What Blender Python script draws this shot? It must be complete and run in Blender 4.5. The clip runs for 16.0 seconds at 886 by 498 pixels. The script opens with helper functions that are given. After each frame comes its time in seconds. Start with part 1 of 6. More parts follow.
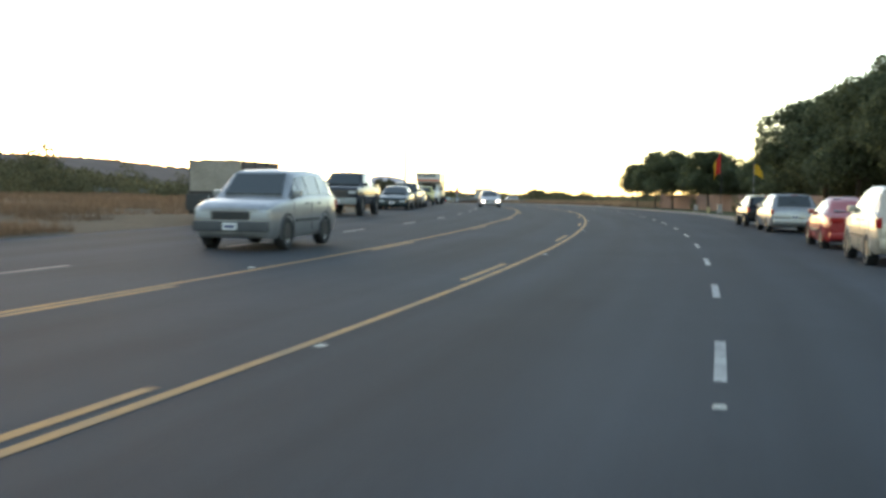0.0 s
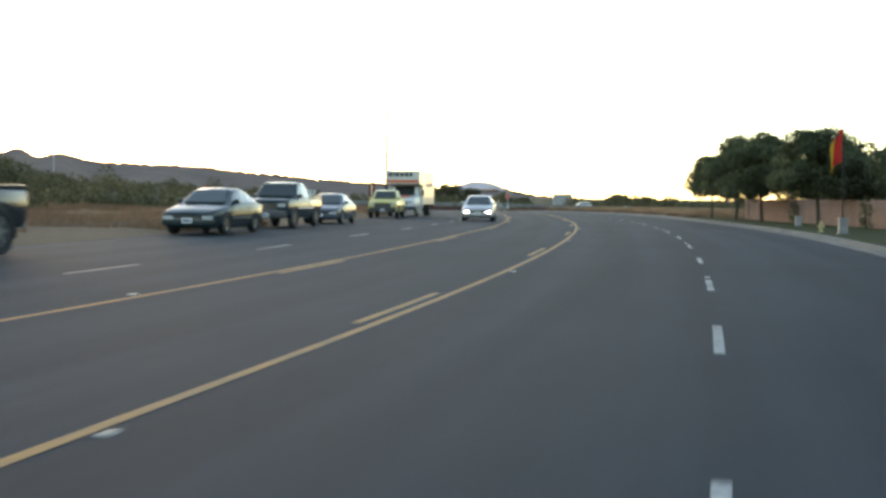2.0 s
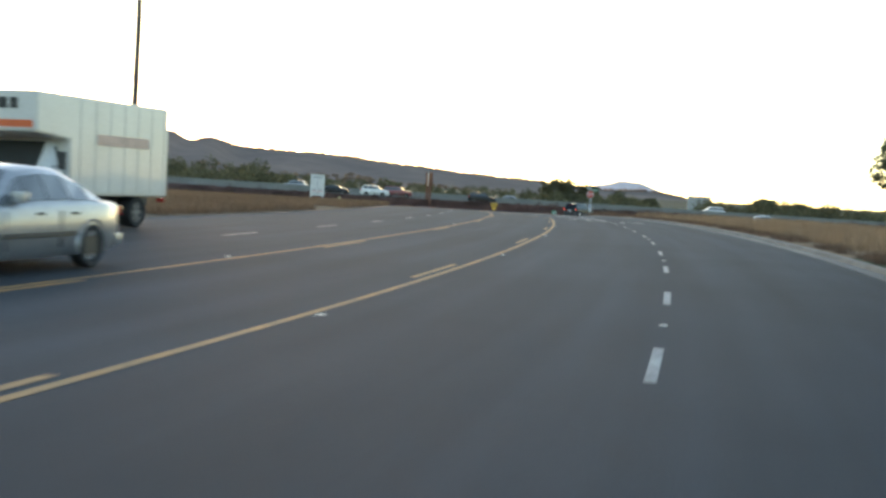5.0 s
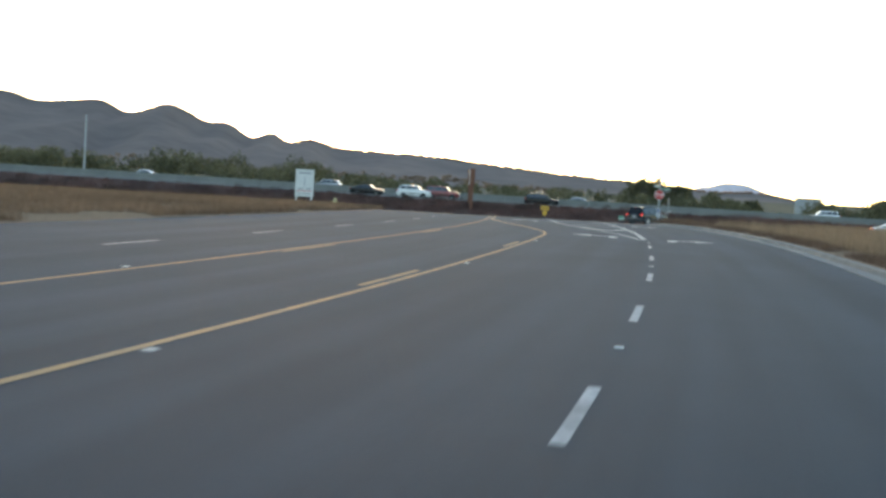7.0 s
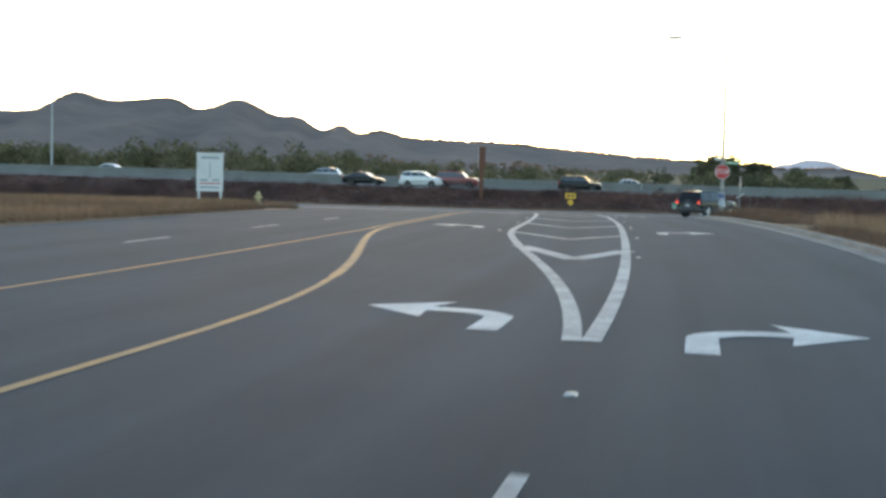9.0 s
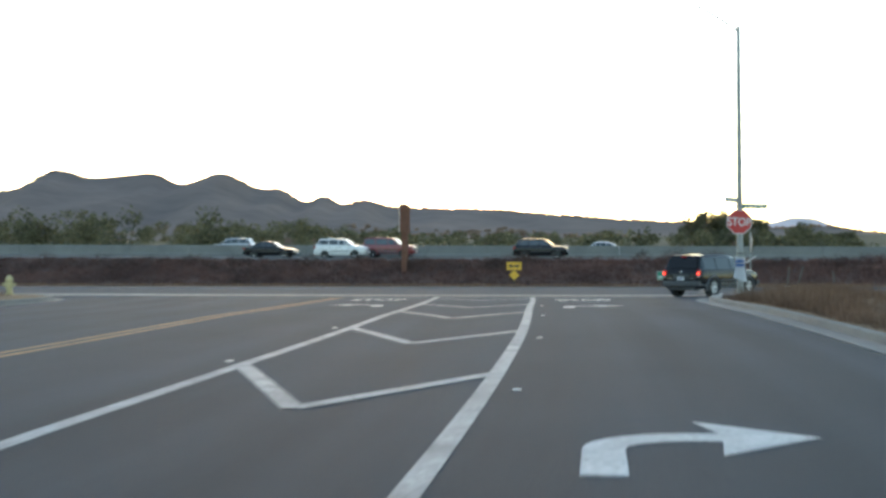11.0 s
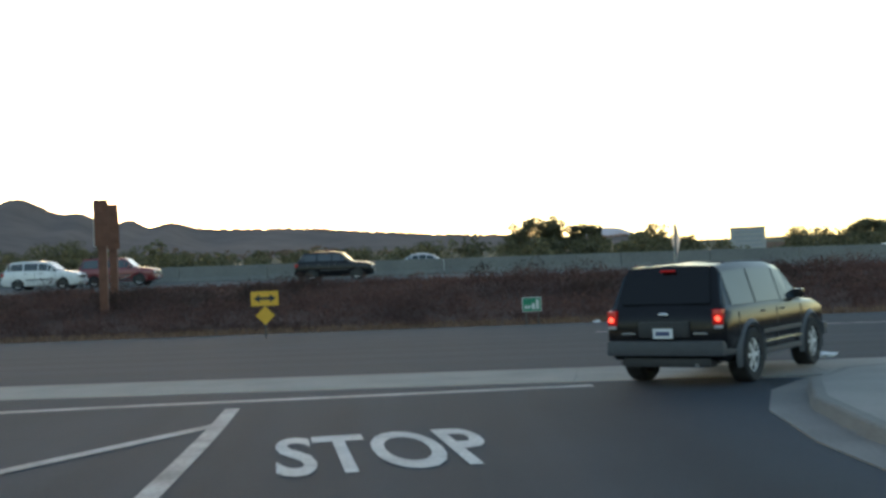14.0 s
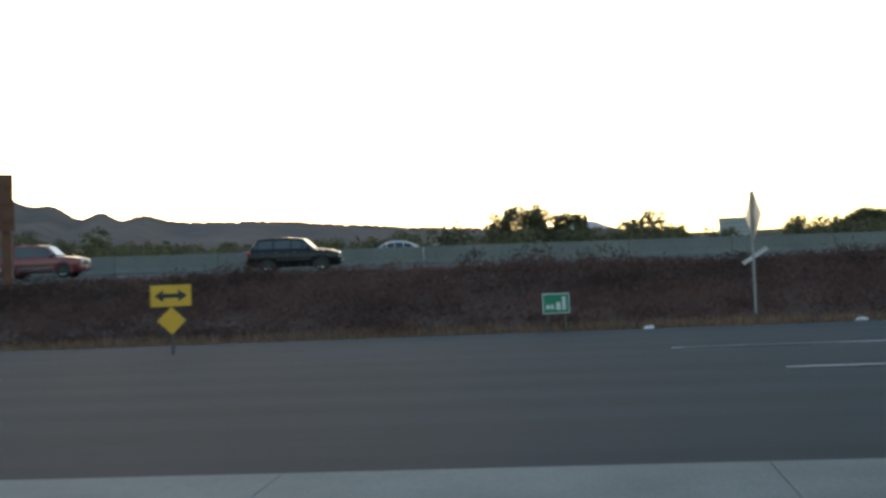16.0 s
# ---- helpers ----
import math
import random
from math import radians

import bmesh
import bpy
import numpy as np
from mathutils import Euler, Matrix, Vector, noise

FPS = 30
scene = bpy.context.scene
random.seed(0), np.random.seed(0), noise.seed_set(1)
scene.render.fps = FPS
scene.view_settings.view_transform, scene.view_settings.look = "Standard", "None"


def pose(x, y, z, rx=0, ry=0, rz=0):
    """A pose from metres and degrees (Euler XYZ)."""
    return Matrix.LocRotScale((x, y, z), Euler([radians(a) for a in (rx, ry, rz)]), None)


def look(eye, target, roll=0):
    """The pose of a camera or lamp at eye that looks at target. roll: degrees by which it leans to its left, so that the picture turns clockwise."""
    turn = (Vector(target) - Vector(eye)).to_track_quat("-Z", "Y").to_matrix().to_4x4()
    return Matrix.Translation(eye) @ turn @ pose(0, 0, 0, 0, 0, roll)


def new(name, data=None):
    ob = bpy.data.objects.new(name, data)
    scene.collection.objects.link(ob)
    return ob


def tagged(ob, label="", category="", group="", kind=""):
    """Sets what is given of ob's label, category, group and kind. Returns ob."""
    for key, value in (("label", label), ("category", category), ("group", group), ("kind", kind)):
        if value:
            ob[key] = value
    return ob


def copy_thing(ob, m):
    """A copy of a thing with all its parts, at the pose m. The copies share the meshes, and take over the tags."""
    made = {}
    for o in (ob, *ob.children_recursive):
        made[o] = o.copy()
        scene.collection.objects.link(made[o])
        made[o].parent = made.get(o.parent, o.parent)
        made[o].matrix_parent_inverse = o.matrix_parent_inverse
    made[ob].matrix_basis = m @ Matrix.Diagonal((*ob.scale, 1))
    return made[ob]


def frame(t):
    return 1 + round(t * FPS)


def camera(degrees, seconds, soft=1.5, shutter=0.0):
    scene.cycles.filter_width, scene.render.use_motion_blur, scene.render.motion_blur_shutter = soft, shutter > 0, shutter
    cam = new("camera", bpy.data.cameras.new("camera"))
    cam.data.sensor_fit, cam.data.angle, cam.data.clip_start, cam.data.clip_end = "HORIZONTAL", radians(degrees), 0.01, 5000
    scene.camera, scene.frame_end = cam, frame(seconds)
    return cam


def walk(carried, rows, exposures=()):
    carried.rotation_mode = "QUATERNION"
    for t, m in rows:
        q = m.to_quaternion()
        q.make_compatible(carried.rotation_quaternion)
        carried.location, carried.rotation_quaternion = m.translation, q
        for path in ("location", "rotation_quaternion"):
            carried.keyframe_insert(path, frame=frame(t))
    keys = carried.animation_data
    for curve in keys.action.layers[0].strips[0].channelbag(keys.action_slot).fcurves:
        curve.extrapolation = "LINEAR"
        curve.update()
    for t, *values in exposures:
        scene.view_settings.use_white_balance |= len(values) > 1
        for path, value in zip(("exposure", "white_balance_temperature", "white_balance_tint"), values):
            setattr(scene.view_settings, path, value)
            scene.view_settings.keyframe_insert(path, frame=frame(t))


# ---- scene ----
# ---------------------------------------------------------------- camera
cam = camera(42.0, 16.0, soft=3.0, shutter=0.35)
# seconds, eye, yaw, pitch, roll
PATH = [
    (0, (-58.484, -167.413, -2.605), -20.03, -1.49, 0.92),
    (0.5, (-53.685, -160.363, -2.387), -18.36, -1.51, 1.10),
    (1, (-48.912, -152.963, -2.165), -17.20, -1.30, 1.57),
    (1.5, (-44.226, -145.413, -1.924), -16.55, -1.30, 0.10),
    (2, (-39.680, -137.714, -1.688), -15.26, -1.27, 0.63),
    (2.5, (-35.334, -129.989, -1.473), -14.11, -2.03, 0.29),
    (3, (-31.027, -121.997, -1.284), -12.94, -1.53, -0.03),
    (3.5, (-26.947, -114.038, -1.033), -11.50, -1.37, 0.47),
    (4, (-23.100, -106.040, -0.847), -10.55, -1.55, 1.91),
    (6.3, (-8.402, -70.488, 0.092), -4.42, -1.80, 3.70),
    (6.5, (-7.414, -67.664, 0.134), -3.93, -1.76, 3.83),
    (7, (-5.055, -60.494, 0.327), -2.97, -1.89, 3.20),
    (7.5, (-2.547, -52.200, 0.544), -1.88, -1.90, 2.11),
    (8, (-0.361, -44.251, 0.635), -1.03, -2.02, 2.45),
    (8.2, (0.436, -41.109, 0.726), -0.26, -2.51, 1.98),
    (10.3, (6.640, -12.031, 1.219), 2.35, -2.72, 1.87),
    (10.5, (7.100, -9.366, 1.258), 2.97, -2.55, 2.17),
    (10.7, (7.526, -6.740, 1.280), 1.24, -0.11, 1.96),
    (11, (8.153, -3.010, 1.359), 0.25, 0.73, -0.28),
    (11.5, (9.080, 3.399, 1.454), -2.32, 1.70, 1.26),
    (12, (9.940, 8.931, 1.489), -4.23, 1.12, -1.58),
    (12.5, (10.593, 14.006, 1.542), -6.44, 0.87, -1.85),
    (13, (11.105, 18.576, 1.585), -8.58, 1.37, -2.73),
    (13.5, (11.494, 22.635, 1.600), -9.21, 1.41, -2.79),
    (14, (11.808, 26.149, 1.609), -8.91, 1.42, -2.44),
    (14.5, (12.091, 29.325, 1.582), -10.00, 0.85, -2.54),
    (15, (12.386, 32.161, 1.565), -8.01, 1.23, -2.03),
    (15.5, (12.691, 34.695, 1.555), -7.77, 0.77, -2.38),
    (16, (13.191, 36.966, 1.504), -10.15, 1.03, -2.46),
]



def eye_row(t, eye, yaw, pitch, roll):
    a, b = radians(yaw), radians(pitch)
    way = Vector((-math.sin(a) * math.cos(b), math.cos(a) * math.cos(b), math.sin(b)))
    return t, look(eye, Vector(eye) + way * 2.0, roll)


walk(cam, [eye_row(*r) for r in PATH],
     exposures=[(0.0, 3.2, 6850, 10), (2.0, 3.2, 6700, 8), (4.0, 3.2, 6600, 7), (6.5, 3.2, 6120, 7), (8.0, 3.2, 6100, 7), (10.6, 3.22, 6100, 7), (11.0, 3.22, 6150, 6), (12.0, 2.92, 6200, 6), (13.5, 2.64, 6150, 6), (16.0, 2.44, 6150, 6)])

# ---------------------------------------------------------------- world and sun
SUN_AZ, SUN_EL = radians(-6.6), radians(2.25)      # azimuth from +y towards +x
world = bpy.data.worlds.new("world")
scene.world = world
world.use_nodes = True
wn = world.node_tree.nodes
sky = wn.new("ShaderNodeTexSky")
sky.sky_type = "NISHITA"
sky.sun_disc = False
sky.sun_elevation = SUN_EL
sky.sun_rotation = SUN_AZ
sky.air_density, sky.dust_density, sky.ozone_density = 0.88, 0.45, 1.5
bg = wn["Background"]
bg.inputs["Strength"].default_value = 0.15
pale = wn.new("ShaderNodeHueSaturation")           # light scattered more than once is paler
pale.inputs["Saturation"].default_value = 0.86
world.node_tree.links.new(sky.outputs["Color"], pale.inputs["Color"])
world.node_tree.links.new(pale.outputs["Color"], bg.inputs["Color"])

sun_data = bpy.data.lights.new("sun", "SUN")
sun_data.energy, sun_data.angle, sun_data.color = 2.0, radians(0.6), (1.0, 0.72, 0.45)
sun = new("sun", sun_data)
sun.matrix_world = look((math.sin(SUN_AZ) * 50, math.cos(SUN_AZ) * 50, math.tan(SUN_EL) * 50), (0, 0, 0))

# ---------------------------------------------------------------- materials


def mat(name, base=(0.5, 0.5, 0.5), rough=0.7, metal=0.0, vary=0.25, scale=3.0, fine=40.0, bump=0.2, dist=0.01,
        spec=0.5, other=None, coat=0.0, per_piece=0.0, alpha=1.0, transmission=0.0, emit=None, blotch=0.5, through_leaf=0.0):
    """Base colour varied at two scales, with fine relief."""
    m = bpy.data.materials.new(name)
    m.use_nodes = True
    nt = m.node_tree
    n, l = nt.nodes, nt.links
    b = n["Principled BSDF"]
    b.inputs["Roughness"].default_value = rough
    b.inputs["Metallic"].default_value = metal
    b.inputs["Specular IOR Level"].default_value = spec
    b.inputs["Coat Weight"].default_value = coat
    b.inputs["Transmission Weight"].default_value = transmission
    b.inputs["Alpha"].default_value = alpha
    if emit:
        b.inputs["Emission Color"].default_value = (*emit[:3], 1)
        b.inputs["Emission Strength"].default_value = emit[3]
    if vary <= 0:
        b.inputs["Base Color"].default_value = (*base, 1)
        return m
    co = n.new("ShaderNodeNewGeometry")
    big, small = n.new("ShaderNodeTexNoise"), n.new("ShaderNodeTexNoise")
    big.inputs["Scale"].default_value, big.inputs["Detail"].default_value = scale, 5
    small.inputs["Scale"].default_value, small.inputs["Detail"].default_value = fine, 4
    for t in (big, small):
        l.new(co.outputs["Position"], t.inputs["Vector"])
    other = other or tuple(c * (1 - vary) for c in base)
    lo = n.new("ShaderNodeValToRGB")
    lo.color_ramp.elements[0].position, lo.color_ramp.elements[1].position = blotch - 0.2, blotch + 0.2
    lo.color_ramp.elements[0].color, lo.color_ramp.elements[1].color = (*other, 1), (*base, 1)
    l.new(big.outputs["Fac"], lo.inputs["Fac"])
    mul = n.new("ShaderNodeMix")
    mul.data_type, mul.blend_type = "RGBA", "MULTIPLY"
    mul.inputs["Factor"].default_value = min(1, vary * 1.6)
    gr = n.new("ShaderNodeValToRGB")
    gr.color_ramp.elements[0].position, gr.color_ramp.elements[1].position = 0.3, 0.65
    gr.color_ramp.elements[0].color, gr.color_ramp.elements[1].color = (0.45, 0.45, 0.45, 1), (1.15, 1.15, 1.15, 1)
    l.new(small.outputs["Fac"], gr.inputs["Fac"])
    l.new(lo.outputs["Color"], mul.inputs["A"])
    l.new(gr.outputs["Color"], mul.inputs["B"])
    out = mul.outputs["Result"]
    if per_piece:
        rnd = n.new("ShaderNodeNewGeometry")
        mr = n.new("ShaderNodeMapRange")
        mr.inputs["To Min"].default_value, mr.inputs["To Max"].default_value = 1 - per_piece, 1 + per_piece
        l.new(rnd.outputs["Random Per Island"], mr.inputs["Value"])
        vm = n.new("ShaderNodeVectorMath")
        vm.operation = "SCALE"
        l.new(out, vm.inputs[0])
        l.new(mr.outputs["Result"], vm.inputs["Scale"])
        out = vm.outputs["Vector"]
    l.new(out, b.inputs["Base Color"])
    if through_leaf:                            # thin leaves pass some of the light that falls on their backs
        tr, mx = n.new("ShaderNodeBsdfTranslucent"), n.new("ShaderNodeMixShader")
        mx.inputs["Fac"].default_value = through_leaf
        l.new(out, tr.inputs["Color"])
        l.new(b.outputs["BSDF"], mx.inputs[1])
        l.new(tr.outputs["BSDF"], mx.inputs[2])
        l.new(mx.outputs["Shader"], n["Material Output"].inputs["Surface"])
    if bump:
        bp = n.new("ShaderNodeBump")
        bp.inputs["Strength"].default_value, bp.inputs["Distance"].default_value = bump, dist
        l.new(small.outputs["Fac"], bp.inputs["Height"])
        l.new(bp.outputs["Normal"], b.inputs["Normal"])
    return m


def asphalt(name, base, worn, wide, streak=(0.74, 1.24)):
    """Asphalt: aggregate grain, stains, and streaks of wear that run with the lanes (u across, v along, in metres)."""
    m = mat(name, base, 0.84, spec=0.14, vary=0.28, scale=0.22, fine=70, bump=0.5, dist=0.010, other=worn)
    n, l = m.node_tree.nodes, m.node_tree.links
    b = n["Principled BSDF"]
    old = b.inputs["Base Color"].links[0].from_socket
    uv, mp, st = n.new("ShaderNodeUVMap"), n.new("ShaderNodeMapping"), n.new("ShaderNodeTexNoise")
    uv.uv_map = "lane"
    mp.inputs["Scale"].default_value = (1.05, 0.035, 1.0)
    st.inputs["Scale"].default_value, st.inputs["Detail"].default_value = 1.0, 5
    l.new(uv.outputs["UV"], mp.inputs["Vector"])
    l.new(mp.outputs["Vector"], st.inputs["Vector"])
    wave = n.new("ShaderNodeTexWave")             # two wheel tracks to a lane
    mw = n.new("ShaderNodeMapping")
    mw.inputs["Scale"].default_value = (math.pi / wide, 0.012, 1.0)
    wave.inputs["Scale"].default_value, wave.inputs["Distortion"].default_value = 0.2, 1.6
    l.new(uv.outputs["UV"], mw.inputs["Vector"])
    l.new(mw.outputs["Vector"], wave.inputs["Vector"])
    dots = n.new("ShaderNodeTexVoronoi")          # pale stones in the surface
    dots.inputs["Scale"].default_value = 26.0
    pos = n.new("ShaderNodeNewGeometry")
    l.new(pos.outputs["Position"], dots.inputs["Vector"])
    stone = n.new("ShaderNodeMapRange")
    stone.inputs["From Min"].default_value, stone.inputs["From Max"].default_value = 0.10, 0.22
    stone.inputs["To Min"].default_value, stone.inputs["To Max"].default_value = 1.55, 1.0
    l.new(dots.outputs["Distance"], stone.inputs["Value"])
    out = old
    for src, lo, hi in ((st.outputs["Fac"], *streak), (wave.outputs["Fac"], 0.95, 1.05)):
        mr = n.new("ShaderNodeMapRange")
        mr.inputs["From Min"].default_value, mr.inputs["From Max"].default_value = 0.25, 0.75
        mr.inputs["To Min"].default_value, mr.inputs["To Max"].default_value = lo, hi
        l.new(src, mr.inputs["Value"])
        vm = n.new("ShaderNodeVectorMath")
        vm.operation = "SCALE"
        l.new(out, vm.inputs[0])
        l.new(mr.outputs["Result"], vm.inputs["Scale"])
        out = vm.outputs["Vector"]
    vm = n.new("ShaderNodeVectorMath")
    vm.operation = "SCALE"
    l.new(out, vm.inputs[0])
    l.new(stone.outputs["Result"], vm.inputs["Scale"])
    l.new(vm.outputs["Vector"], b.inputs["Base Color"])
    return m


M = {}
M["asphalt"] = asphalt("asphalt", (0.0345, 0.0432, 0.0540), (0.0266, 0.0334, 0.0420), 3.66)
M["asphalt2"] = asphalt("asphalt_cross", (0.0362, 0.0422, 0.0518), (0.0294, 0.0345, 0.0428), 4.0, (0.86, 1.12))
M["freeway"] = mat("freeway_concrete", (0.135, 0.135, 0.132), 0.95, spec=0.06, vary=0.25, scale=0.25, fine=30, bump=0.2)
M["concrete"] = mat("concrete", (0.215, 0.21, 0.195), 0.85, vary=0.3, scale=0.9, fine=45, bump=0.3, dist=0.006, other=(0.15, 0.147, 0.14))
M["kerb"] = mat("kerb_concrete", (0.165, 0.162, 0.152), 0.88, vary=0.35, scale=0.7, fine=40, bump=0.3, dist=0.006, other=(0.105, 0.104, 0.10))
M["barrier"] = mat("barrier_concrete", (0.175, 0.175, 0.160), 0.9, vary=0.35, scale=0.35, fine=14, bump=0.2, other=(0.13, 0.13, 0.122))
M["white"] = mat("white_road_paint", (0.335, 0.335, 0.33), 0.7, vary=0.5, scale=1.6, fine=22, bump=0.3, dist=0.004, other=(0.13, 0.133, 0.136), blotch=0.45)
M["fresh_white"] = mat("newer_white_road_paint", (0.45, 0.45, 0.44), 0.7, vary=0.4, scale=1.6, fine=22, bump=0.3, dist=0.004, other=(0.24, 0.243, 0.246), blotch=0.4)
M["yellow"] = mat("yellow_road_paint", (0.33, 0.160, 0.022), 0.7, vary=0.45, scale=1.5, fine=22, bump=0.3, dist=0.004, other=(0.155, 0.098, 0.035), blotch=0.45)
M["soil"] = mat("dry_soil", (0.175, 0.13, 0.09), 0.95, spec=0.04, vary=0.4, scale=0.12, fine=7, bump=0.6, dist=0.05, other=(0.125, 0.098, 0.07))
M["verge"] = mat("dry_grass_ground", (0.25, 0.165, 0.10), 0.95, spec=0.04, vary=0.4, scale=0.07, fine=9, bump=0.6, dist=0.05, other=(0.17, 0.118, 0.075))
M["lawn"] = mat("lawn", (0.058, 0.072, 0.034), 0.9, spec=0.04, vary=0.4, scale=0.6, fine=25, bump=0.6, dist=0.03, other=(0.085, 0.080, 0.042))
M["straw"] = mat("dry_grass", (0.30, 0.185, 0.112), 1.0, spec=0.1, vary=0.35, scale=0.09, fine=12, bump=0, other=(0.15, 0.10, 0.066), per_piece=0.35, through_leaf=0.3)
M["tan_grass"] = mat("tall_tan_grass", (0.36, 0.245, 0.15), 1.0, spec=0.08, vary=0.35, scale=0.12, fine=10, bump=0, other=(0.23, 0.155, 0.10), per_piece=0.3, through_leaf=0.35)
M["brush"] = mat("brush", (0.150, 0.086, 0.072), 1.0, spec=0.03, vary=0.35, scale=0.16, fine=1.3, bump=0, other=(0.070, 0.046, 0.042), per_piece=0.14, through_leaf=0.3)
M["dark_brush"] = mat("dark_brush", (0.085, 0.055, 0.046), 1.0, spec=0.03, vary=0.3, scale=0.3, fine=2.0, bump=0, other=(0.05, 0.038, 0.032), per_piece=0.2, through_leaf=0.25)
M["bank"] = mat("embankment_soil", (0.115, 0.072, 0.058), 0.95, spec=0.04, vary=0.3, scale=0.16, fine=5, bump=0.5, dist=0.05, other=(0.07, 0.048, 0.041))
M["leaf"] = mat("leaf", (0.145, 0.158, 0.086), 0.75, spec=0.2, vary=0.35, scale=0.8, fine=6, bump=0, other=(0.10, 0.114, 0.064), per_piece=0.28, through_leaf=0.5)
M["leaf2"] = mat("olive_leaf", (0.155, 0.142, 0.080), 0.85, spec=0.1, vary=0.35, scale=0.12, fine=4, bump=0, other=(0.10, 0.096, 0.058), per_piece=0.3, through_leaf=0.4)
M["scrub"] = mat("hill_scrub", (0.25, 0.178, 0.130), 1.0, spec=0.0, vary=0.2, scale=0.01, fine=0.1, bump=0, other=(0.20, 0.148, 0.108), per_piece=0.1, through_leaf=0.4)
M["bark"] = mat("bark", (0.10, 0.075, 0.055), 0.95, vary=0.4, scale=4, fine=25, bump=0.8, dist=0.02)
M["hill"] = mat("hill_chaparral", (0.170, 0.136, 0.122), 0.95, spec=0.02, vary=0.16, scale=0.004, fine=0.02, bump=0, other=(0.130, 0.108, 0.099))
# haze of the distance is put into the mountain's pale base colour
M["mountain"] = mat("hazed_mountain", (0.56, 0.50, 0.50), 1.0, spec=0.02, vary=0.15, scale=0.004, fine=0.02, bump=0)
M["far_ground"] = mat("far_ground", (0.105, 0.094, 0.062), 0.95, spec=0.04, vary=0.4, scale=0.02, fine=0.3, bump=0, other=(0.065, 0.064, 0.042))
M["tyre"] = mat("tyre_rubber", (0.02, 0.02, 0.021), 0.85, vary=0.2, scale=6, fine=60, bump=0.2, dist=0.003)
M["rim"] = mat("alloy_rim", (0.78, 0.78, 0.79), 0.4, metal=0.1, vary=0.15, scale=8, fine=60, bump=0)
M["steel_rim"] = mat("dull_steel_rim", (0.22, 0.22, 0.225), 0.5, metal=0.4, vary=0.2, scale=8, fine=60, bump=0)
M["glass"] = mat("car_glass", (0.030, 0.036, 0.036), 0.06, vary=0, spec=0.7, coat=0.4)
M["privacy"] = mat("tinted_side_glass", (0.030, 0.044, 0.056), 0.08, vary=0, spec=0.32)
M["tint"] = mat("tinted_glass", (0.006, 0.006, 0.007), 0.10, vary=0, spec=0.3)
M["dark_plastic"] = mat("dark_plastic", (0.028, 0.028, 0.03), 0.55, vary=0.2, scale=5, fine=80, bump=0.1, dist=0.002)
M["chrome"] = mat("chrome", (0.6, 0.6, 0.61), 0.18, metal=1.0, vary=0.1, scale=5, fine=40, bump=0)
M["lamp_glass"] = mat("clear_lamp_glass", (0.40, 0.41, 0.42), 0.12, vary=0.1, scale=12, fine=60, bump=0.1, dist=0.002)
M["head_on"] = mat("lit_headlight", (0.9, 0.88, 0.8), 0.2, vary=0, emit=(1.0, 0.93, 0.78, 2.5))
M["tail_glass"] = mat("red_lamp_glass", (0.30, 0.012, 0.012), 0.15, vary=0.1, scale=12, fine=60, bump=0.1, dist=0.002)
M["tail_on"] = mat("lit_red_lamp", (0.6, 0.02, 0.015), 0.2, vary=0, emit=(1.0, 0.06, 0.03, 0.8))
M["tail_red"] = mat("bright_red_lamp_glass", (0.30, 0.010, 0.010), 0.15, vary=0.1, scale=12, fine=60, bump=0.1, dist=0.002, emit=(1.0, 0.02, 0.015, 0.02))
M["plate"] = mat("plate_white", (0.7, 0.7, 0.7), 0.5, vary=0.1, scale=6, fine=40, bump=0)
M["plate_ink"] = mat("plate_ink", (0.06, 0.07, 0.16), 0.5, vary=0.1, scale=6, fine=40, bump=0)
M["galv"] = mat("galvanised_steel", (0.29, 0.30, 0.30), 0.5, metal=0.5, vary=0.25, scale=3, fine=30, bump=0.05)
M["pale_pole"] = mat("pale_grey_paint", (0.38, 0.38, 0.37), 0.8, spec=0.2, vary=0.2, scale=3, fine=30, bump=0)
M["dull_pole"] = mat("dull_grey_paint", (0.06, 0.06, 0.06), 0.8, spec=0.2, vary=0.2, scale=3, fine=30, bump=0)
M["sign_red"] = mat("stop_sign_red", (0.44, 0.030, 0.026), 0.45, vary=0.15, scale=4, fine=60, bump=0)
M["sign_white"] = mat("sign_white", (0.60, 0.60, 0.585), 0.45, vary=0.12, scale=4, fine=60, bump=0)
M["sign_yellow"] = mat("sign_yellow", (0.68, 0.37, 0.018), 0.45, vary=0.12, scale=4, fine=60, bump=0)
M["sign_black"] = mat("sign_black", (0.018, 0.018, 0.018), 0.5, vary=0.1, scale=4, fine=60, bump=0)
M["sign_green"] = mat("sign_green", (0.015, 0.19, 0.095), 0.45, vary=0.12, scale=4, fine=60, bump=0)
M["pale_blade"] = mat("pale_sign", (0.42, 0.45, 0.43), 0.5, vary=0.15, scale=4, fine=40, bump=0)
M["sign_back"] = mat("aluminium_sign_back", (0.56, 0.53, 0.52), 0.5, metal=0.5, vary=0.2, scale=3, fine=30, bump=0)
M["wood"] = mat("weathered_red_wood", (0.17, 0.075, 0.045), 0.85, vary=0.35, scale=2.5, fine=22, bump=0.5, dist=0.01)
M["post"] = mat("grey_wood_post", (0.12, 0.10, 0.085), 0.9, vary=0.3, scale=4, fine=30, bump=0.4, dist=0.006)
M["paper"] = mat("paper_notice", (0.66, 0.68, 0.72), 0.8, vary=0.12, scale=5, fine=40, bump=0.2, dist=0.004)
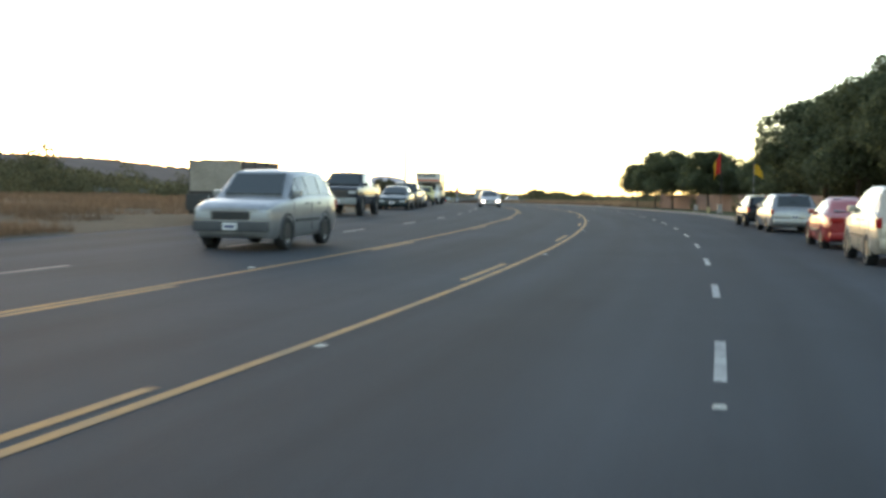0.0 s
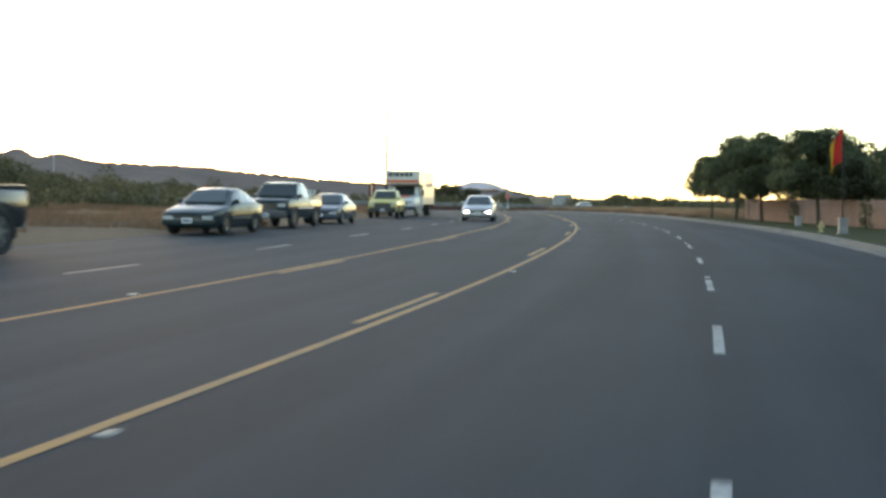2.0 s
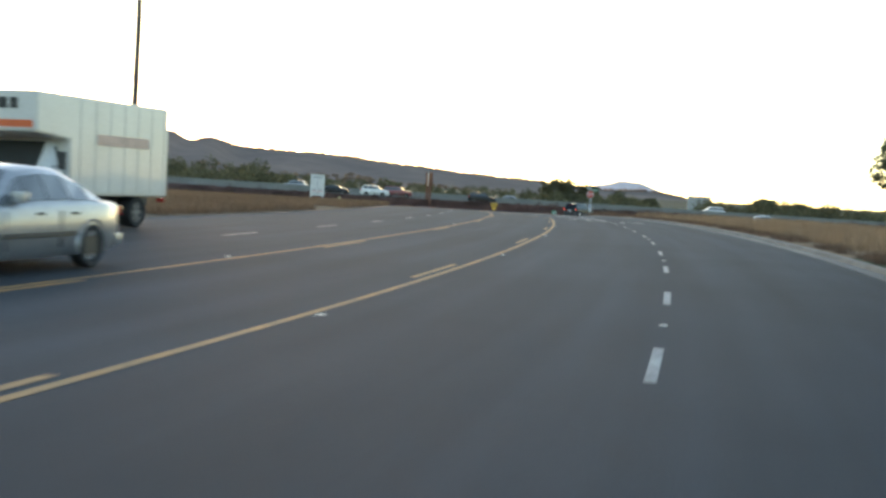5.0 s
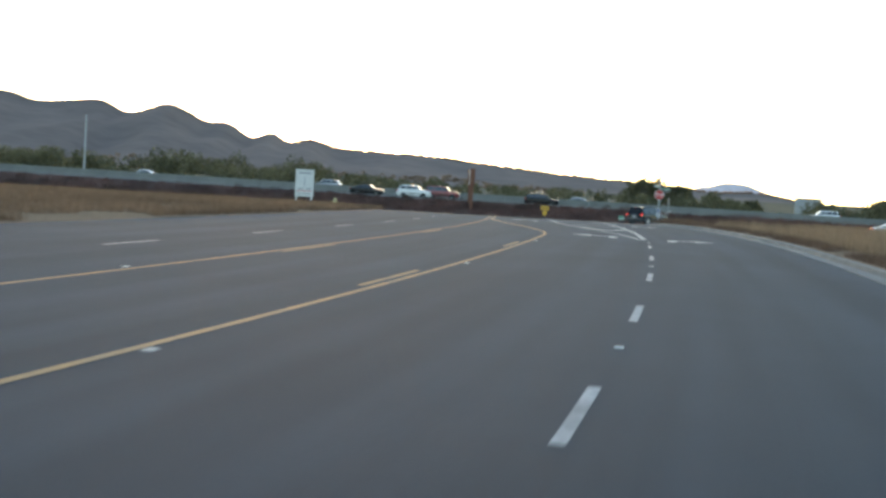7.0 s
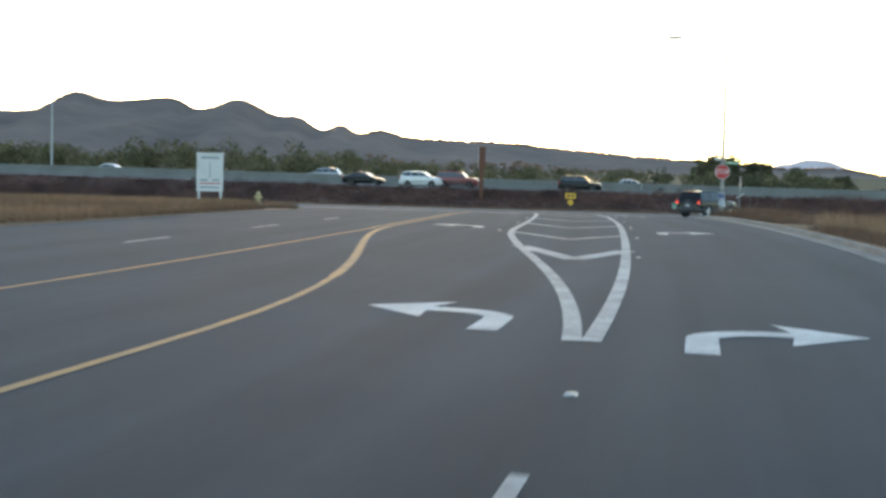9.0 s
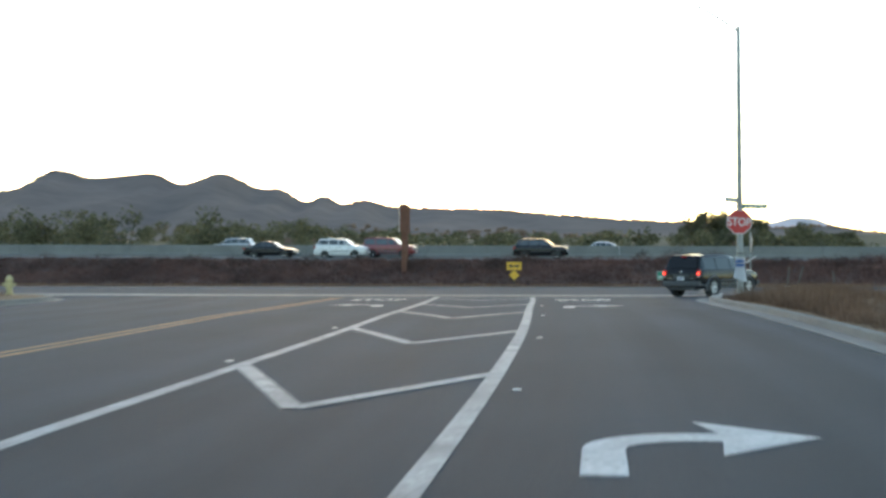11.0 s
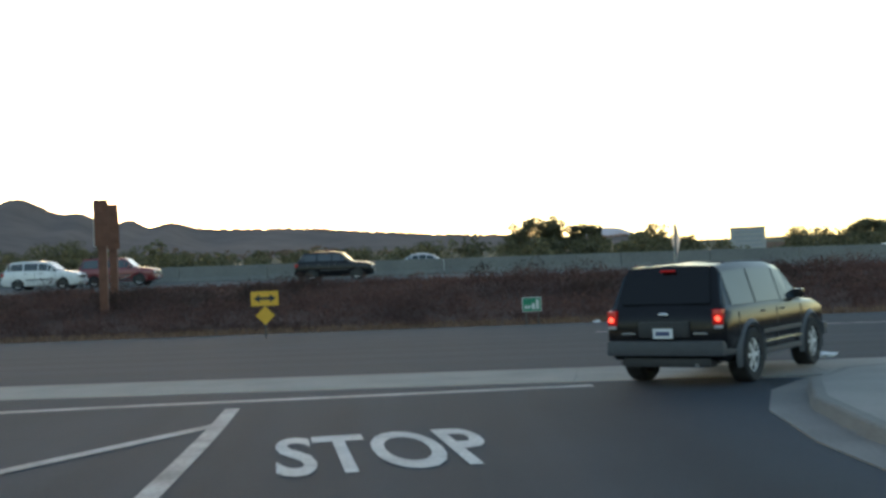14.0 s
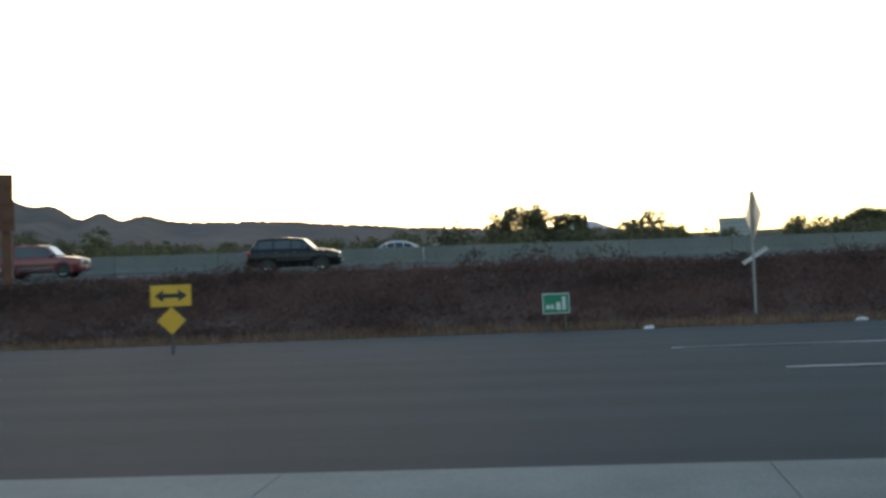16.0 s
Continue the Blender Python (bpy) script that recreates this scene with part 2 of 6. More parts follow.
M["blue_ink"] = mat("blue_ink", (0.06, 0.13, 0.42), 0.7, vary=0.2, scale=8, fine=40, bump=0)
M["board"] = mat("white_painted_board", (0.60, 0.60, 0.58), 0.6, vary=0.15, scale=1.2, fine=30, bump=0.1, dist=0.003)
M["truck_panel"] = mat("glossy_white_panel", (0.60, 0.59, 0.56), 0.28, vary=0.12, scale=0.8, fine=20, bump=0.05, dist=0.003, coat=0.5)
M["grey_ink"] = mat("faded_ink", (0.30, 0.31, 0.33), 0.7, vary=0.2, scale=6, fine=40, bump=0)
M["orange"] = mat("orange_band", (0.62, 0.12, 0.03), 0.5, vary=0.15, scale=3, fine=40, bump=0)
M["faded_orange"] = mat("faded_orange", (0.66, 0.46, 0.36), 0.6, vary=0.2, scale=3, fine=40, bump=0)
M["wall"] = mat("tan_block_wall", (0.30, 0.185, 0.14), 0.9, vary=0.25, scale=0.8, fine=20, bump=0.3, dist=0.01)
M["flag_red"] = mat("red_flag_cloth", (0.50, 0.045, 0.03), 0.8, vary=0.15, scale=2, fine=30, bump=0)
M["flag_yellow"] = mat("yellow_flag_cloth", (0.62, 0.42, 0.04), 0.8, vary=0.15, scale=2, fine=30, bump=0)
M["hydrant"] = mat("yellow_hydrant_paint", (0.50, 0.42, 0.20), 0.6, vary=0.2, scale=6, fine=40, bump=0.1, dist=0.003)
M["plywood"] = mat("weathered_plywood", (0.33, 0.285, 0.235), 0.9, vary=0.25, scale=1.4, fine=18, bump=0.2, dist=0.004)
M["dark_board"] = mat("dark_stained_boards", (0.135, 0.105, 0.085), 0.9, vary=0.35, scale=2.0, fine=16, bump=0.4, dist=0.006)
M["tarred_board"] = mat("tarred_boards", (0.055, 0.045, 0.042), 0.9, vary=0.35, scale=2.0, fine=16, bump=0.4, dist=0.006)
M["slate"] = mat("grey_cladding", (0.060, 0.063, 0.070), 0.55, vary=0.2, scale=3, fine=60, bump=0.1, dist=0.002)
M["roof_tile"] = mat("far_roof", (0.20, 0.13, 0.10), 0.9, vary=0.25, scale=0.6, fine=4, bump=0)
M["stucco"] = mat("far_stucco", (0.55, 0.51, 0.46), 0.9, vary=0.15, scale=0.5, fine=6, bump=0)
M["marker"] = mat("ceramic_marker", (0.50, 0.50, 0.47), 0.35, vary=0.15, scale=9, fine=60, bump=0)
M["pale_box"] = mat("pale_utility_paint", (0.32, 0.32, 0.31), 0.6, vary=0.2, scale=4, fine=40, bump=0.1, dist=0.003)
M["weed"] = mat("brown_weed", (0.205, 0.128, 0.086), 1.0, spec=0.1, vary=0.35, scale=0.3, fine=12, bump=0, other=(0.13, 0.088, 0.062), per_piece=0.35, through_leaf=0.3)
M["litter"] = mat("white_litter", (0.70, 0.70, 0.70), 0.7, vary=0.2, scale=9, fine=50, bump=0.2)


def paint(name, col, metal=0.35, rough=0.32):
    dark = max(col) < 0.12
    rough = min(rough, 0.18) if dark else rough
    return mat("paint_" + name, col, rough, metal=metal * (0.4 if dark else 1.0), spec=0.22 if dark else 0.5, vary=0.16, scale=1.4, fine=9, bump=0.0, coat=0.04 if dark else 0.35, blotch=0.4)


# ---------------------------------------------------------------- mesh helpers


def link(name, bm, material, parent=None, label="", smooth=None):
    """One bmesh as one mesh object."""
    me = bpy.data.meshes.new(name)
    bm.normal_update()
    bm.to_mesh(me)
    bm.free()
    for m in (material if isinstance(material, (list, tuple)) else [material]):
        me.materials.append(m)
    if smooth:
        me.shade_smooth()
        me.set_sharp_from_angle(angle=radians(smooth))
    ob = new(name, me)
    if parent:
        ob.parent = parent
    if label:
        ob["label"] = label
    return ob


def part(name, bm, material, parent, label="", smooth=None):
    return link(name, bm, material, parent, label, smooth)


def from_data(name, verts, faces, material, parent=None, label="", smooth=None):
    me = bpy.data.meshes.new(name)
    me.from_pydata(verts, [], faces)
    me.update()
    me.materials.append(material)
    if smooth:
        me.shade_smooth()
        me.set_sharp_from_angle(angle=radians(smooth))
    ob = new(name, me)
    if parent:
        ob.parent = parent
    if label:
        ob["label"] = label
    return ob


def from_array(name, v, k, material, parent=None):
    """A mesh of separate faces with k corners each, from an array of corners in order."""
    v = np.asarray(v, dtype=np.float32).reshape(-1, 3)
    n = len(v) // k
    me = bpy.data.meshes.new(name)
    me.vertices.add(n * k)
    me.vertices.foreach_set("co", v.ravel())
    me.loops.add(n * k)
    me.loops.foreach_set("vertex_index", np.arange(n * k, dtype=np.int32))
    me.polygons.add(n)
    me.polygons.foreach_set("loop_start", np.arange(0, n * k, k, dtype=np.int32))
    me.update(calc_edges=True)
    me.materials.append(material)
    ob = new(name, me)
    if parent:
        ob.parent = parent
    return ob


def unit(a):
    return a / (np.linalg.norm(a, axis=1)[:, None] + 1e-9)


def box(bm, x0, x1, y0, y1, z0, z1, bevel=0.0, m=None):
    v = [bm.verts.new(p) for p in ((x0, y0, z0), (x1, y0, z0), (x1, y1, z0), (x0, y1, z0), (x0, y0, z1), (x1, y0, z1), (x1, y1, z1), (x0, y1, z1))]
    f = [bm.faces.new([v[i] for i in q]) for q in ((3, 2, 1, 0), (4, 5, 6, 7), (0, 1, 5, 4), (1, 2, 6, 5), (2, 3, 7, 6), (3, 0, 4, 7))]
    if bevel:
        es = list({e for q in f for e in q.edges})
        r = bmesh.ops.bevel(bm, geom=es, offset=bevel, segments=2, affect="EDGES", profile=0.7)
        v = list({q for q in r["verts"]} | {q for q in v if q.is_valid})
    if m:
        bmesh.ops.transform(bm, matrix=m, verts=[q for q in v if q.is_valid])
    return bm


def tube(bm, pts, radii, sides=10, caps=True):
    """A round tube along points."""
    rings = []
    n = len(pts)
    pts = [Vector(p) for p in pts]
    for i, p in enumerate(pts):
        d = (pts[min(i + 1, n - 1)] - pts[max(i - 1, 0)]).normalized()
        ref = Vector((1, 0, 0)) if abs(d.z) > 0.8 else Vector((0, 0, 1))
        a = d.cross(ref).normalized()
        b = d.cross(a)
        r = radii[i] if isinstance(radii, (list, tuple)) else radii
        rings.append([bm.verts.new(p + (a * math.cos(2 * math.pi * k / sides) + b * math.sin(2 * math.pi * k / sides)) * r) for k in range(sides)])
    for r0, r1 in zip(rings, rings[1:]):
        for k in range(sides):
            bm.faces.new((r0[k], r0[(k + 1) % sides], r1[(k + 1) % sides], r1[k]))
    if caps:
        bm.faces.new(rings[0][::-1])
        bm.faces.new(rings[-1])
    bmesh.ops.recalc_face_normals(bm, faces=bm.faces[:])
    return bm


def prism(bm, outline, t0, t1, axis="y"):
    """An outline of (a, b) extruded from t0 to t1 along an axis: y gives (a, t, b), z gives (a, b, t), x gives (t, a, b)."""
    f = {"y": lambda a, b, t: (a, t, b), "z": lambda a, b, t: (a, b, t), "x": lambda a, b, t: (t, a, b)}[axis]
    lo = [bm.verts.new(f(a, b, t0)) for a, b in outline]
    hi = [bm.verts.new(f(a, b, t1)) for a, b in outline]
    n = len(outline)
    fs = [bm.faces.new(lo[::-1]), bm.faces.new(hi)]
    fs += [bm.faces.new((lo[i], lo[(i + 1) % n], hi[(i + 1) % n], hi[i])) for i in range(n)]
    bmesh.ops.recalc_face_normals(bm, faces=fs)
    return bm


def empty(name, m, label, category, group="", kind=""):
    ob = new(name)
    ob.empty_display_size = 0.2
    ob.matrix_world = m
    return tagged(ob, label, category, group, kind)


# ---------------------------------------------------------------- the lie of the land
PROFILE_Y = (-400, -165, -130, -100, -75, -55, -35, -18, 0, 12, 24, 36, 48, 70)
PROFILE_Z = (-11.3, -4.01, -2.93, -2.08, -1.53, -1.05, -0.64, -0.32, -0.04, 0.09, 0.17, 0.09, -0.01, 0.0)


def smoothstep(a, b, x):
    t = min(1.0, max(0.0, (x - a) / (b - a)))
    return t * t * (3 - 2 * t)


def road_z(y):
    return float(np.interp(y, PROFILE_Y, PROFILE_Z))


def road_x(y):
    """The right yellow line, seen from above: the bend below, the straight approach above."""
    a = 2.5135e-06 * y ** 3 - 9.8988e-04 * y ** 2 + 0.16593 * y + 4.2327
    b = 8.84e-07 * y ** 3 - 1.369e-03 * y ** 2 + 0.14322 * y + 3.945
    t = smoothstep(-28, -4, y)
    return a * (1 - t) + b * t


def road_k(y):
    return (road_x(y + 0.5) - road_x(y - 0.5))


def on_road(y, off, lift=0.0):
    """A point of the road: y along it, off metres to the right of the right yellow line."""
    k = road_k(y)
    s = math.hypot(1, k)
    px, py = road_x(y) + off / s, y - off * k / s
    return Vector((px, py, road_z(py) + lift))


def road_turn(y):
    """Heading of the road in degrees from +x."""
    return math.degrees(math.atan2(1, road_k(y)))


# the cross street: c measured across it, a along it
CU, CN = Vector((0.957, -0.29)), Vector((0.29, 0.957))


def cross(a, c, lift=0.0):
    p = CU * a + CN * c
    return Vector((p.x, p.y, road_z(p.y) + lift))


def cross_c(x, y):
    return CN.x * x + CN.y * y


# the freeway
FU, FN = Vector((0.985, -0.17)), Vector((0.17, 0.985))


def freeway_z(x, y):
    c = FN.x * x + FN.y * y
    xx = max(-80.0, min(120.0, x))
    return 1.75 - 0.010 * (xx - 15) + 0.024 * (c - 97.6)


def freeway(a, c, lift=0.0):
    p = FU * a + FN * c
    return Vector((p.x, p.y, freeway_z(p.x, p.y) + lift))


def land_z(x, y):
    """Height of the open ground."""
    z = road_z(y) - 0.06
    c = cross_c(x, y)
    f = FN.x * x + FN.y * y
    if c > 66:
        up = max(smoothstep(66.5, 86, c), smoothstep(77, 87, f) * smoothstep(66, 69, c))
        z = z * (1 - up) + (freeway_z(x, y) - 0.12) * up
    if f > 118:
        z += -1.0 * smoothstep(118, 140, f)
    return z

# ---------------------------------------------------------------- ground, road, street


def axis_steps(near0, near1, step, far0, far1, grow=1.5):
    a = list(np.arange(near0, near1 + 0.01, step))
    s, x = step, near1
    while x < far1:
        s *= grow
        x += s
        a.append(min(x, far1))
    s, x, b = step, near0, []
    while x > far0:
        s *= grow
        x -= s
        b.append(max(x, far0))
    return b[::-1] + a


gx = axis_steps(-110, 110, 3.0, -4800, 4800)
gy = axis_steps(-200, 150, 3.0, -900, 4900)
verts, faces = [], []
for yy in gy:
    for xx in gx:
        dz = 0.05 * noise.noise(Vector((xx * 0.11, yy * 0.11, 0))) if abs(xx) < 150 else 0.0
        away = abs(xx - road_x(max(-200, min(45, yy)))) > 16 or yy > 62
        verts.append((xx, yy, land_z(xx, yy) + (dz if away else -0.03)))
nx = len(gx)
for j in range(len(gy) - 1):
    for i in range(nx - 1):
        a = j * nx + i
        faces.append((a, a + 1, a + nx + 1, a + nx))
ground = from_data("ground", verts, faces, M["verge"], smooth=180)
ground.data.materials.append(M["far_ground"])      # scrubby land beyond the freeway
for poly in ground.data.polygons:
    if FN.x * poly.center.x + FN.y * poly.center.y > 122:
        poly.material_index = 1
tagged(ground, "dry straw-coloured open ground with bare soil patches", "ground", kind="structure")


def ribbon(name, rows, material, parent=None, label="", smooth=60, lane=None):
    """A sheet over rows of points."""
    n = len(rows[0])
    v = [tuple(p) for r in rows for p in r]
    f = [(j * n + i, j * n + i + 1, (j + 1) * n + i + 1, (j + 1) * n + i) for j in range(len(rows) - 1) for i in range(n - 1)]
    ob = from_data(name, v, f, material, parent, label, smooth)
    if lane is not None:
        uv = ob.data.uv_layers.new(name="lane")
        at = [lane[i // n][i % n] for i in range(len(v))]
        for lp in ob.data.loops:
            uv.data[lp.index].uv = at[lp.vertex_index]
    return ob


OFFS = [-12.1, -11.0, -9.0, -6.7, -5.2, -3.75, -1.8, 0, 1.8, 3.6, 5.4, 7.2, 8.45]
rows = [[on_road(y, o) for o in OFFS] for y in np.arange(-330, 30.1, 1.0)]
lanes = [[(o, y * 1.15) for o in OFFS] for y in np.arange(-330, 30.1, 1.0)]
# the mouth of the road, which opens into the gutter of the cross street
mouth = [Vector((x, (45.05 - CN.x * x) / CN.y, 0)) for x in np.linspace(-7.5, 18.5, len(OFFS))]
last = rows[-1]
for k in range(1, 8):
    t = k / 7
    r = []
    for p, q in zip(last, mouth):
        w = p.lerp(q, t)
        r.append(Vector((w.x, w.y, road_z(w.y))))
    rows.append(r)
    lanes.append([(o, (30 + 2.1 * k) * 1.15) for o in OFFS])
road = ribbon("road", rows, M["asphalt"], lane=lanes)
tagged(road, "worn grey asphalt road curving up to a junction", "road", kind="structure")

skirt = [[Vector((x, y, road_z(y) - 0.03)) for x in np.linspace(-16, 24, 12)] for y in np.arange(24, 52, 2.0)]
corner = ribbon("road_corner", skirt, M["asphalt"], lane=[[(p.x, p.y) for p in r] for r in skirt])
tagged(corner, "asphalt at the rounded corners of the junction", "road", kind="structure")

rows = [[cross(a, c, 0.0) for c in np.linspace(47.8, 65.5, 9)] for a in np.arange(-260, 261, 4.0)]
street = ribbon("cross_street", rows, M["asphalt2"], lane=[[(c, a) for c in np.linspace(47.8, 65.5, 9)] for a in np.arange(-260, 261, 4.0)])
tagged(street, "grey asphalt frontage street running beside the freeway", "road", kind="structure")

# concrete valley gutter between them, cast in bays
gutter = empty("gutter", Matrix(), "pale concrete valley gutter cast in long bays", "gutter", kind="structure")
for a0 in np.arange(-40, 46, 3.6):
    bm = bmesh.new()
    cs = (45.05, 46.4, 47.78)
    top = [[bm.verts.new(cross(a, c, 0.006 - (0.03 if c == 46.4 else 0))) for c in cs] for a in (a0 + 0.004, a0 + 1.8, a0 + 3.596)]
    low = [[bm.verts.new(v.co - Vector((0, 0, 0.12))) for v in r] for r in top]
    for i in range(2):
        for j in range(2):
            bm.faces.new((top[i][j], top[i + 1][j], top[i + 1][j + 1], top[i][j + 1]))
    ring_t = [top[0][0], top[1][0], top[2][0], top[2][1], top[2][2], top[1][2], top[0][2], top[0][1]]
    ring_b = [low[0][0], low[1][0], low[2][0], low[2][1], low[2][2], low[1][2], low[0][2], low[0][1]]
    for i in range(8):
        bm.faces.new((ring_t[i], ring_b[i], ring_b[(i + 1) % 8], ring_t[(i + 1) % 8]))
    bmesh.ops.recalc_face_normals(bm, faces=bm.faces[:])
    part("slab", bm, M["concrete"], gutter)

# ---------------------------------------------------------------- kerbs


def corner_path():
    """The right kerb: along the road, round the corner, along the street."""
    pts = [on_road(y, 8.9) for y in np.arange(-330, 28, 3.0)]
    for p in ((16.05, 29.8), (16.35, 32.6), (16.75, 35.2), (17.35, 37.4), (18.2, 39.2), (19.3, 40.5), (20.8, 41.0)):
        pts.append(Vector((*p, road_z(p[1]))))
    for a in np.arange(11.0, 150, 4.0):
        pts.append(cross(a, 45.0))
    return pts


def left_corner_path():
    pts = []
    for p in ((-6.1, 28.0), (-6.0, 33.0), (-6.3, 38.0), (-7.2, 42.0), (-9.0, 45.2), (-11.5, 47.6), (-14.5, 49.4)):
        pts.append(Vector((*p, road_z(p[1]))))
    for a in np.arange(-33, -150, -4.0):
        pts.append(cross(a, 45.0))
    return pts


def kerb(name, pts, side, label):
    """A kerb with its gutter pan; side 1: ground lies to the right of the way the points run. Cast in lengths."""
    top = empty(name, Matrix(), label, "kerb", kind="structure")
    prof = [(-0.42, 0.016), (-0.02, 0.012), (0.0, 0.016), (0.035, 0.13), (0.06, 0.15), (0.17, 0.15), (0.17, -0.2), (-0.42, -0.2)]
    n = len(pts)
    nor = []
    for i in range(n):
        d = (pts[min(i + 1, n - 1)] - pts[max(i - 1, 0)])
        d.z = 0
        d.normalize()
        nor.append(Vector((d.y, -d.x, 0)) * side)
    made = 0
    for i in range(n - 1):
        bm = bmesh.new()
        gap = (pts[i + 1] - pts[i]).normalized() * 0.006
        r0 = [bm.verts.new(pts[i] + gap + nor[i] * a + Vector((0, 0, b))) for a, b in prof]
        r1 = [bm.verts.new(pts[i + 1] - gap + nor[i + 1] * a + Vector((0, 0, b))) for a, b in prof]
        m = len(prof)
        for k in range(m):
            bm.faces.new((r0[k], r0[(k + 1) % m], r1[(k + 1) % m], r1[k]))
        bm.faces.new(r0[::-1])
        bm.faces.new(r1)
        bmesh.ops.recalc_face_normals(bm, faces=bm.faces[:])
        part("kerb_length", bm, M["kerb"], top)
    return pts, nor


RK, RN = kerb("kerb_right", corner_path(), 1, "pale concrete kerb with a gutter pan beside the dry verge")
LK, LN = kerb("kerb_left", left_corner_path(), -1, "pale concrete kerb rounding the corner of the junction")


def behind(pts, nor, dists, lifts, i0, i1):
    return [[pts[i] + nor[i] * d + Vector((0, 0, h)) for d, h in zip(dists, lifts)] for i in range(i0, i1)]


n_lawn = sum(1 for p in RK if p.y < -62)
lawn = ribbon("lawn_strip", behind(RK, RN, (0.17, 1.2, 2.6, 4.9), (0.14, 0.17, 0.18, 0.16), 0, n_lawn + 1), M["lawn"])
tagged(lawn, "short green lawn strip under the street trees", "lawn", kind="structure")
n_walk = sum(1 for p in RK if p.y < 31 and p.x < 16.4)
verge = ribbon("verge_right", behind(RK, RN, (0.17, 1.0, 2.5, 5.0, 9.0), (0.14, 0.17, 0.22, 0.16, -0.1), n_lawn, n_walk + 1), M["verge"])
tagged(verge, "dry grass verge behind the kerb", "verge", kind="structure")
pave = ribbon("pavement_corner", behind(RK, RN, (0.17, 0.9, 1.9), (0.15, 0.16, 0.17), n_walk, n_walk + 14), M["concrete"])
tagged(pave, "pale concrete footway at the street corner", "pavement", kind="structure")
verge2 = ribbon("verge_corner", behind(RK, RN, (1.9, 3.4, 6.0, 10.0), (0.165, 0.24, 0.2, -0.1), n_walk, len(RK)), M["verge"])
tagged(verge2, "dry weedy ground behind the corner footway", "verge", kind="structure")
verge3 = ribbon("verge_left_corner", behind(LK, LN, (0.17, 1.5, 4.0, 9.0), (0.14, 0.18, 0.2, -0.1), 0, len(LK)), M["verge"])
tagged(verge3, "dry weedy ground behind the far corner kerb", "verge", kind="structure")
rows = [[on_road(y, o, h) for o, h in ((-12.05, 0.0), (-12.6, 0.05), (-14.0, 0.07), (-18.0, 0.06), (-26, -0.02))] for y in np.arange(-330, -51, 3.0)]
shoulder = ribbon("shoulder_left", rows, M["soil"])
tagged(shoulder, "bare trodden soil shoulder beside the road", "verge", kind="structure")

rows = [[on_road(y, o, h) for o, h in ((-12.05, 0.0), (-12.5, 0.05), (-14.0, 0.09), (-18.0, 0.08), (-26, -0.02))] for y in np.arange(-54, 28, 3.0)]
field_edge = ribbon("verge_left", rows, M["verge"])
tagged(field_edge, "dry grass verge along the open field", "verge", kind="structure")

# ---------------------------------------------------------------- road markings


def mark_line(name, path, width, material, lift=0.005, parent=None):
    """A painted line along (y, off) of the road."""
    l, r = [], []
    pts = [on_road(y, o) for y, o in path]
    n = len(pts)
    v = []
    for i, p in enumerate(pts):
        d = pts[min(i + 1, n - 1)] - pts[max(i - 1, 0)]
        d.normalize()
        s = Vector((d.y, -d.x, 0)).normalized() * width / 2
        for q in (p - s, p + s):
            v.append((q.x, q.y, road_z(q.y) + lift))
    f = [(2 * i, 2 * i + 1, 2 * i + 3, 2 * i + 2) for i in range(n - 1)]
    return from_data(name, v, f, material, parent or road)


def span(y0, y1, off, step=1.5):
    n = max(2, int(abs(y1 - y0) / step) + 1)
    return [(y, off(y) if callable(off) else off) for y in np.linspace(y0, y1, n)]


def right_yellow(y):
    return -3.6 * smoothstep(-19, 6, y)


def gore_left(y):
    return 3.6 - 3.5 * smoothstep(-22, 7, y) if y < 7 else 0.1


def gore_right(y):
    return 3.6 - 0.2 * smoothstep(-18, 6, y) + 0.4 * smoothstep(26, 44, y)


mark_line("yellow_line", span(-330, -12.5, right_yellow), 0.11, M["yellow"])
mark_line("yellow_line", span(-12.5, 5, right_yellow, 1.0), 0.16, M["yellow"])
mark_line("yellow_line", span(-330, 4, -3.78), 0.11, M["yellow"])
mark_line("yellow_line", span(4, 42.2, -3.62), 0.12, M["yellow"])
mark_line("yellow_line", span(4, 42.2, -3.92), 0.12, M["yellow"])
y0, starts = -99.0, []                       # broken lines inside the turning lane
while y0 < -28:
    starts.append(y0)
    y0 += 14.63 / math.hypot(1, road_k(y0 + 6))
y0 = -99.0
while y0 > -300:
    y0 -= 14.63 / math.hypot(1, road_k(y0 - 6))
    starts.append(y0)
for y0 in starts:
    mark_line("yellow_dash", span(y0, y0 + 3.6, -0.22), 0.11, M["yellow"])
    mark_line("yellow_dash", span(y0 + 6, y0 + 9.6, -3.60), 0.11, M["yellow"])

# white lane dashes, 2.1 m in every 7.3 m
def dash_off(y):
    return 3.66 + 0.15 * smoothstep(-125, -85, y) - 0.11 * smoothstep(-50, -25, y)


y, marks = -24.9, []
while y > -330:
    marks.append(y)
    k = road_k(y)
    y -= (7.15 if y > -86 else 7.27) / math.hypot(1, k)
for y in marks:
    mark_line("lane_dash", span(y, y + 2.1, dash_off, 0.7), 0.105, M["white"])
for k in range(40):
    y0 = 9.5 - k * 8.15
    if y0 > -200:
        mark_line("lane_dash", span(y0, y0 + 2.4, -6.7, 0.8), 0.11, M["white"])

